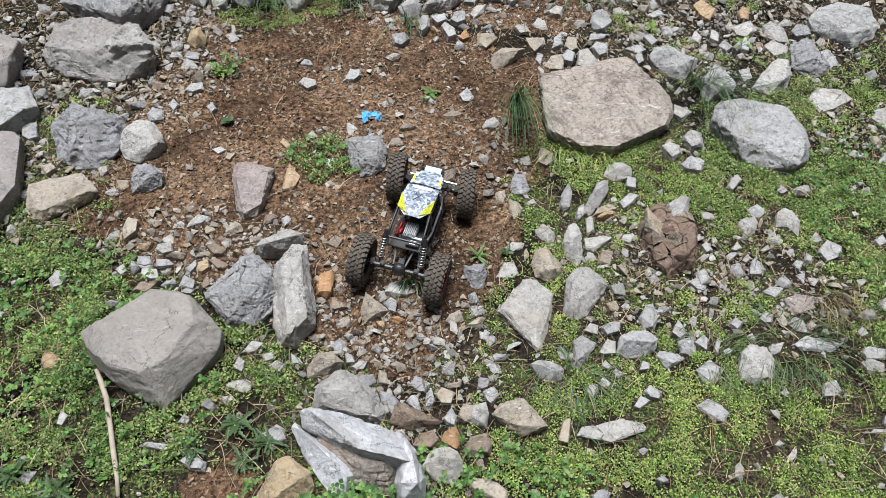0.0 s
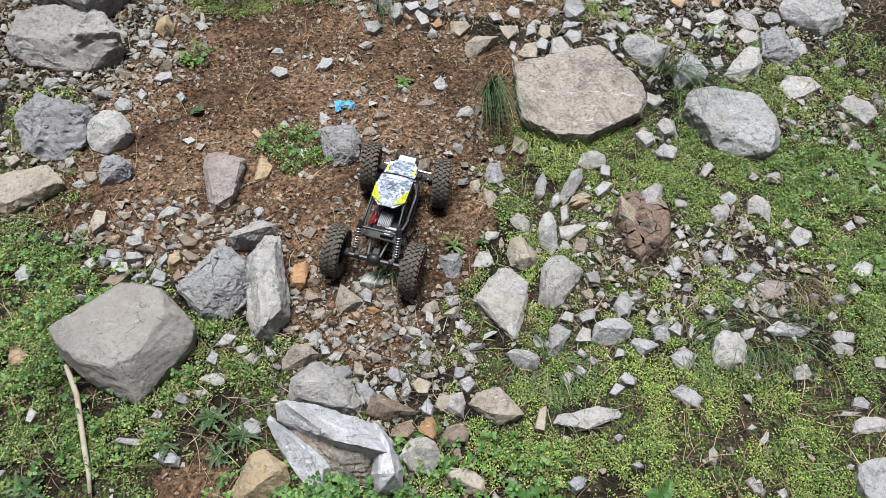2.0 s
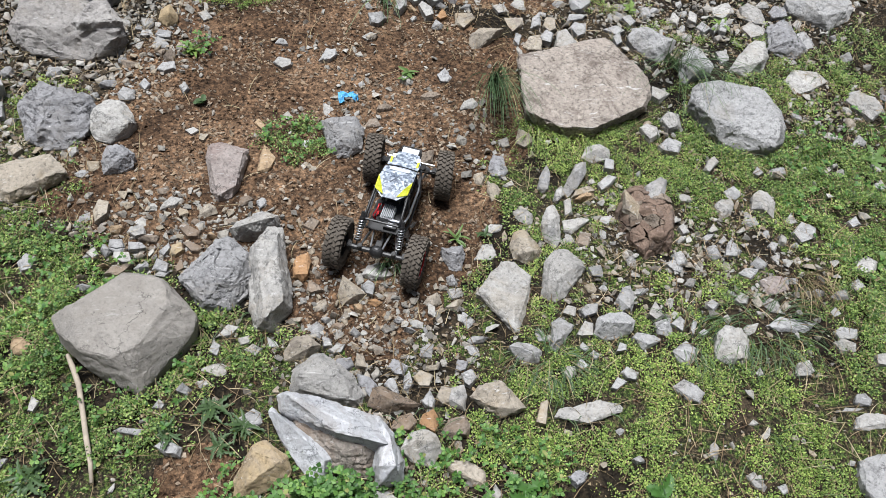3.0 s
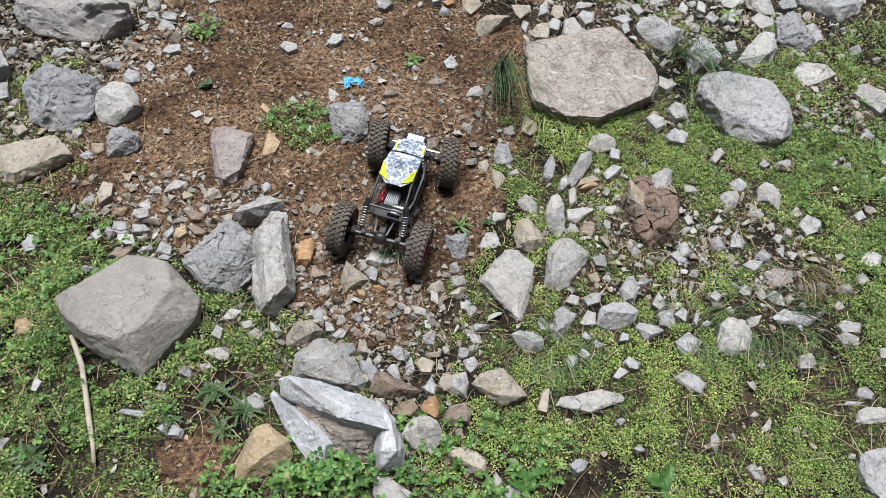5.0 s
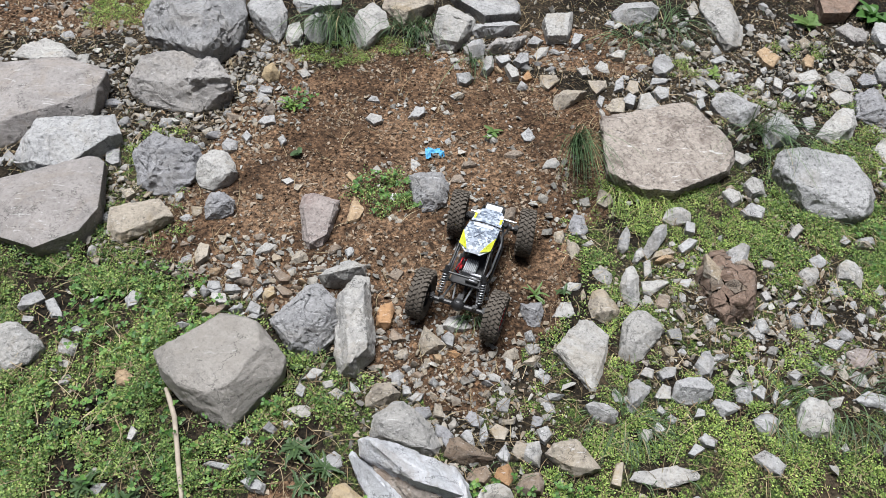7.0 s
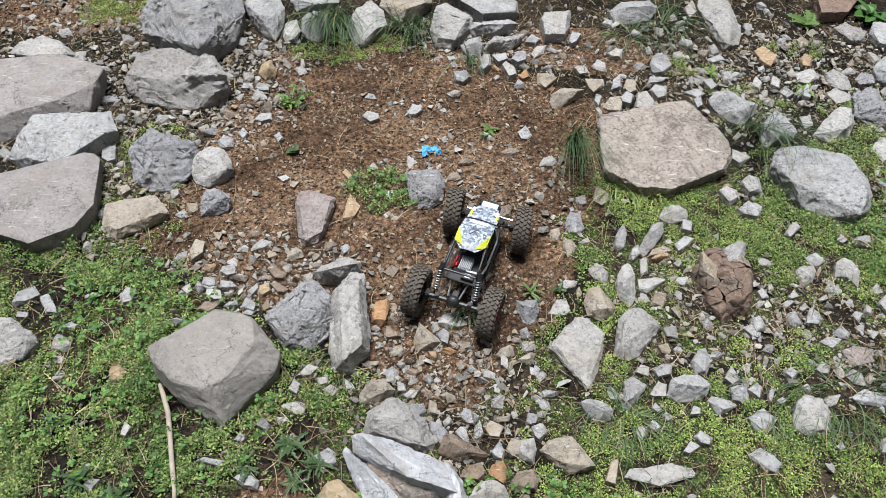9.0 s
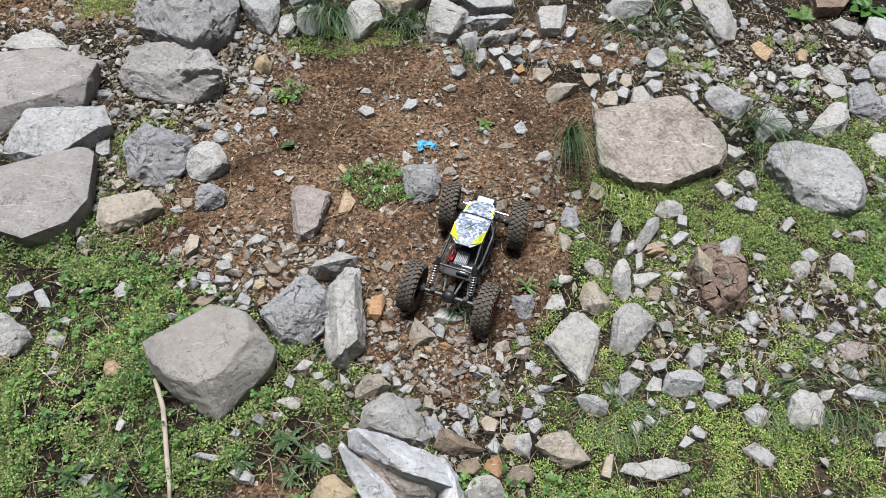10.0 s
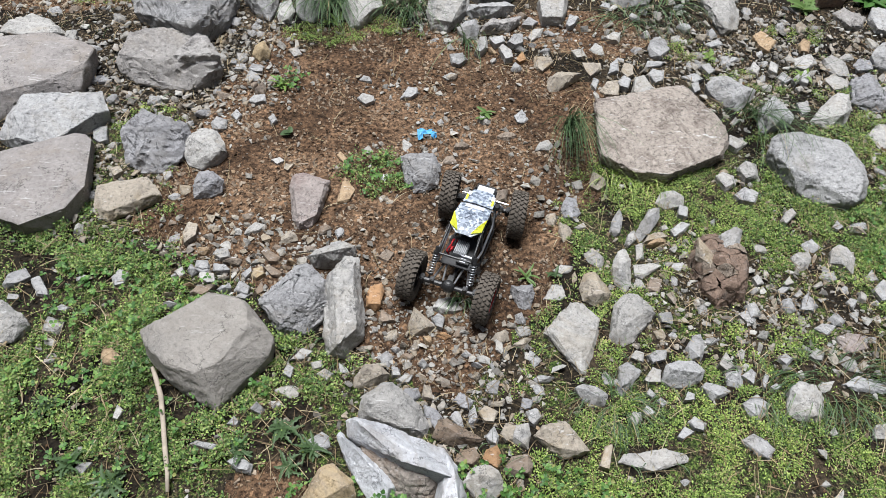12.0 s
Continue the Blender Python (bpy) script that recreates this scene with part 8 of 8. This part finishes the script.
def trefoil(heap, u, v, n, size, rng):
    a0 = rng.uniform(0, 6.283)
    lean = Euler((rng.gauss(0.1, 0.3), rng.gauss(0, 0.3), 0)).to_matrix()
    for k in range(3):
        a = a0 + k * 2.094
        m = np.array(lean @ Euler((rng.uniform(0.0, 0.35), 0, a)).to_matrix())
        heap.add((leaf_points(size, size * 0.95, size * 0.08) @ m.T + np.array((u, v, n))) @ HILL3.T, LEAF_FACES)


heap = Heap()
for cu, cv, ru, rv, count in ((-0.12, -0.90, 0.24, 0.11, 330), (0.18, -0.86, 0.30, 0.12, 260), (-0.19, 0.15, 0.12, 0.09, 50), (-0.75, -0.62, 0.35, 0.25, 200), (1.55, -0.05, 0.30, 0.40, 200), (-0.52, 0.56, 0.06, 0.05, 30), (-0.85, -0.30, 0.25, 0.14, 140)):
    for _ in range(count):
        a, r = rng.uniform(0, 6.283), math.sqrt(rng.random())
        u, v = cu + ru * r * math.cos(a), cv + rv * r * math.sin(a)
        if free_of_stones(u, v, 0.0, 0.7):
            trefoil(heap, u, v, relief(u, v) + rng.uniform(0.012, 0.045), rng.uniform(0.007, 0.013), rng)
for _ in range(150):
    u, v = -0.095 + 0.10 * rng.gauss(0, 0.5), -0.905 + 0.030 * rng.gauss(0, 0.6)
    trefoil(heap, u, v, relief(u, v) + rng.uniform(0.03, 0.085), rng.uniform(0.009, 0.014), rng)
heap.make("clover", LEAF_DEEP, "deep green clover with rounded leaflets in patches", "clover")


def blade(heap, root, way, length, width, droop, rng, seg=6, curly=1.0):
    """A narrow blade that rises along way and bends over down the slope."""
    p, d = Vector(root), Vector(way).normalized()
    pts, faces = [], []
    curl = Vector((rng.gauss(0, 0.5), rng.gauss(0, 0.3), 0)) * curly
    side = d.cross(Vector((0, 0, 1)))
    side = side.normalized() if side.length > 0.01 else Vector((1, 0, 0))
    side = (side + Vector((rng.gauss(0, 0.4), rng.gauss(0, 0.4), rng.gauss(0, 0.4)))).normalized()
    for i in range(seg + 1):
        w = width * (1 - (i / seg) ** 2) * 0.5 + 0.0002
        pts += [p - side * w, p + side * w]
        if i:
            k = 2 * i
            faces.append((k - 2, k - 1, k + 1, k))
        p = p + d * (length / seg)
        d = (d + (Vector((0, 0, -1)) * droop + curl) / seg).normalized()
        floor = HILL.inverted() @ p
        least = relief(floor.x, floor.y) + 0.004 + 0.001 * i
        if floor.z < least:
            p = HILL @ Vector((floor.x, floor.y, least))
    heap.add(np.array([tuple(q) for q in pts]), faces)


def grass_tuft(u, v, count, length, spread=0.03, droop=2.4, label="tuft of long grass hanging down the slope", material=None, width=0.0034, wild=0.35, curly=1.0):
    """Blades from one root; wild: 0 all hang straight down the slope, 1 they lean every way."""
    heap = Heap()
    r = random.Random(round(u * 977 + v * 3571))
    for _ in range(count):
        a, k = r.uniform(0, 6.283), spread * math.sqrt(r.random())
        root = on_hill(u + k * math.cos(a), v + k * 0.6 * math.sin(a))
        out = Vector((math.cos(a) * wild + r.gauss(0, 0.15 + 0.3 * wild), -1.0 + wild * (0.7 + math.sin(a)), r.uniform(0.35, 0.9) - 0.25 * wild))
        blade(heap, root, out, length * r.uniform(0.5, 1.15), width * r.uniform(0.6, 1.2), droop * r.uniform(0.7, 1.4), r, 6, curly)
    me = add_mesh("grass_tuft", np.concatenate(heap.verts).tolist(), heap.faces, [material or BLADE], True)
    tagged(new("grass_tuft", me), label, "grass", "grass tufts")


grass_tuft(0.420, 0.420, 120, 0.40, 0.018, 1.1, width=0.0026, wild=0.0, curly=0.15)
grass_tuft(-0.47, 1.05, 150, 0.30, 0.06, 1.6, width=0.0028, wild=0.15)
grass_tuft(-0.40, 1.02, 60, 0.17, 0.04)
grass_tuft(-0.16, 1.04, 90, 0.26, 0.06, 1.6, width=0.0028, wild=0.25)
grass_tuft(0.47, -0.59, 170, 0.085, 0.10, 2.0, "tuft of thin green grass between stones", width=0.0021, wild=0.75)
grass_tuft(1.05, -0.50, 140, 0.15, 0.13, 2.0, "tuft of dark green grass over stones", width=0.0022, wild=0.7)
grass_tuft(1.07, 0.545, 55, 0.36, 0.03, 1.5, width=0.0024, wild=0.3)
grass_tuft(1.12, 0.50, 40, 0.42, 0.04, 1.2, "long thin trailing grass over pale stones", width=0.002, wild=0.45)
grass_tuft(0.075, 0.85, 22, 0.30, 0.015, 1.5, width=0.0026, wild=0.1)
grass_tuft(0.85, 1.15, 70, 0.26, 0.07, 1.6, wild=0.9)
grass_tuft(0.70, 1.05, 40, 0.24, 0.06, 1.6, wild=0.9)
grass_tuft(0.075, -0.285, 34, 0.11, 0.014, 1.6, "small tuft of thin green grass between stones")
grass_tuft(0.86, -0.52, 60, 0.12, 0.13, 2.0, "tuft of thin green grass over stones", width=0.002, wild=0.9)
grass_tuft(0.55, 0.19, 60, 0.11, 0.05, 2.2, "tuft of fine yellow-green grass below a slab", LEAF_BRIGHT, 0.002)
grass_tuft(0.67, 0.17, 50, 0.10, 0.05, 2.2, "tuft of fine yellow-green grass below a slab", LEAF_BRIGHT, 0.002)
grass_tuft(1.22, -0.36, 60, 0.13, 0.04, 2.0, "tuft of dry brown grass over a stone", STRAW, 0.002)

heap = Heap()
made = 0
while made < 12000:
    u, v = rng.uniform(-1.9, 2.1), rng.uniform(-1.1, 1.6)
    if bare(u, v) > 0.05 and rng.random() > 0.16:
        continue
    made += 1
    a = rng.uniform(0, 6.283)
    root = HILL @ Vector((u, v, relief(u, v) + rng.uniform(0.004, 0.014)))
    way = HILL.to_3x3() @ Vector((math.cos(a), math.sin(a), rng.uniform(0.0, 0.35)))
    blade(heap, root, way, rng.uniform(0.02, 0.10), 0.0017, rng.uniform(0.0, 0.7), rng, 4)
heap.make("dry_stalks", STRAW, "thin dry stalks and straw lying over the slope", "straw")
heap = Heap()
made = 0
while made < 1800:
    u, v = rng.uniform(-1.9, 2.1), rng.uniform(-1.1, 1.5)
    if rng.random() > green(u, v):
        continue
    made += 1
    a = rng.uniform(0, 6.283)
    way = HILL.to_3x3() @ Vector((0.6 * math.cos(a), 0.6 * math.sin(a) - 0.2, 0.8))
    blade(heap, on_hill(u, v), way, rng.uniform(0.03, 0.085), 0.0022, rng.uniform(1.0, 2.4), rng, 4)
heap.make("scattered_grass", BLADE, "single green grass blades among the weeds", "grass")


def rosette(u, v, count, length, width, jag, material, label, rise=0.35):
    """A weed with long leaves spreading from one root; jag cuts teeth into their edges."""
    r = random.Random(round(u * 1231 + v * 7717))
    plant = new("weed")
    plant.matrix_world = HILL @ Matrix.Translation((u, v, relief(u, v)))
    tagged(plant, label, "weed", "broad-leaved weeds")
    for i in range(count):
        a = 360 * (i + r.uniform(-0.8, 0.8)) / count
        L, W = length * r.uniform(0.45, 1.2), width * r.uniform(0.7, 1.15)
        bm = bmesh.new()
        n = 11 if jag else 7
        rows = []
        for k in range(n + 1):
            t = k / n
            w = W / 2 * (math.sin(math.pi * min(1, 0.12 + t * 0.88)) ** 0.7) * (1.0 if not jag or k % 2 else 0.42)
            z = L * (rise * t - 0.55 * rise * t * t * 1.6) + 0.004
            bend = 0.13 * L * math.sin(t * 3 + i * 1.7)
            rows.append([bm.verts.new((bend - w, L * t, z + w * 0.35)), bm.verts.new((bend, L * t, z)), bm.verts.new((bend + w, L * t, z + w * 0.35))])
        for p, q in zip(rows, rows[1:]):
            bm.faces.new((p[0], p[1], q[1], q[0]))
            bm.faces.new((p[1], p[2], q[2], q[1]))
        part("leaf", bm, material, plant, m=pose(0, 0, 0.004 + 0.002 * (i % 3), r.uniform(-8, 28), r.uniform(-22, 22), a))


for u, v, k in ((-0.36, -0.69, 1.0), (-0.28, -0.74, 0.9), (-0.45, -0.75, 0.85), (-0.33, -0.78, 0.8), (-0.72, -0.84, 1.1), (-0.83, -0.80, 0.9), (-0.93, -0.66, 0.8)):
    rosette(u, v, 19, 0.052 * k, 0.014 * k, True, LEAF_DULL, "grey-green thistle-like weed with toothed leaves")
rosette(0.25, -0.215, 8, 0.050, 0.008, False, LEAF_GREEN, "weed with long narrow green leaves beside a grey stone")
rosette(0.33, -0.20, 9, 0.038, 0.010, False, LEAF_DULL, "weed with narrow dark green leaves")
rosette(0.140, 0.46, 8, 0.035, 0.014, False, LEAF_GREEN, "small green weed growing from bare soil")
rosette(0.130, 0.43, 6, 0.030, 0.012, False, LEAF_GREEN, "small green weed growing from bare soil")
rosette(-0.56, 0.55, 9, 0.045, 0.020, True, LEAF_BRIGHT, "bright green young weed beside gravel")
rosette(-0.50, 0.32, 6, 0.040, 0.018, False, LEAF_DULL, "small grey-green weed on bare soil")
rosette(1.42, 1.16, 9, 0.080, 0.035, True, LEAF_GREEN, "green broad-leaved weed between stones")
rosette(1.72, 1.25, 12, 0.11, 0.05, False, LEAF_DEEP, "deep green broad-leaved weed between rocks")
rosette(0.98, 0.85, 7, 0.045, 0.022, True, LEAF_BRIGHT, "bright green weed between stones")
rosette(1.30, 0.75, 9, 0.055, 0.024, True, LEAF_BRIGHT, "bright green weed between stones")
rosette(0.35, -0.92, 7, 0.06, 0.035, True, LEAF_DEEP, "deep green weed with lobed leaves")
rosette(0.66, -0.93, 6, 0.06, 0.04, True, LEAF_DEEP, "deep green weed with lobed leaves")
rosette(-0.42, 0.92, 8, 0.05, 0.02, True, LEAF_BRIGHT, "bright green weed at the foot of rocks")
rosette(1.62, 0.10, 9, 0.07, 0.03, True, LEAF_GREEN, "green weed among low cover")
rosette(1.50, -0.30, 9, 0.06, 0.03, True, LEAF_GREEN, "green weed among low cover")

# ---- a fallen stick, litter ----
bm = tube_path(bmesh.new(), [on_hill(-0.698, -0.555, 0.030), on_hill(-0.680, -0.585, 0.034), on_hill(-0.656, -0.632, 0.032), on_hill(-0.634, -0.70, 0.028),
                             on_hill(-0.615, -0.76, 0.026), on_hill(-0.598, -0.81, 0.022), on_hill(-0.588, -0.855, 0.016)], [0.0045, 0.0062, 0.0064, 0.0060, 0.0062, 0.0054, 0.0040], 10)
for vert in bm.verts:
    vert.co += vert.normal * 0.0008 * noise.noise(vert.co * 120)
tagged(new("stick", to_mesh(bm, "stick", WOOD)), "bare pale weathered stick lying on green weeds", "stick")


def torn_sheet(name, u, v, turn, w, d, crumple, material, label, category):
    bm = bmesh.new()
    r = random.Random(9)
    n, k = 14, 8
    grid = [[bm.verts.new(((i / n - 0.5) * w, (j / k - 0.5) * d * (1.0 - 0.025 * i), 0.012 + crumple * noise.noise(Vector((i * 0.45, j * 0.45, 4.2))))) for j in range(k + 1)] for i in range(n + 1)]
    for i in range(n):
        for j in range(k):
            if (4 <= i <= 9 and j < 4) or (i > 10 and j > 5) or (i < 2 and j > 6) or (i == 12 and j < 2):
                continue
            bm.faces.new((grid[i][j], grid[i + 1][j], grid[i + 1][j + 1], grid[i][j + 1]))
    bmesh.ops.delete(bm, geom=[q for q in bm.verts if not q.link_faces], context="VERTS")
    bmesh.ops.solidify(bm, geom=list(bm.faces), thickness=0.0015)
    ob = new(name, to_mesh(bm, name, material))
    ob.matrix_world = HILL @ Matrix.Translation((u, v, relief(u, v))) @ pose(0, 0, 0, 8, 0, turn)
    tagged(ob, label, category)


torn_sheet("plastic_scrap", -0.052, 0.345, 6, 0.062, 0.050, 0.014, BLUE, "torn piece of light blue plastic on bare soil", "litter")
torn_sheet("plastic_scrap", -0.178, 0.145, 60, 0.028, 0.022, 0.008, SCRAP, "small torn white scrap among clover", "litter")
torn_sheet("plastic_scrap", -0.80, -0.395, 30, 0.020, 0.015, 0.006, SCRAP, "small torn white scrap beside weeds", "litter")
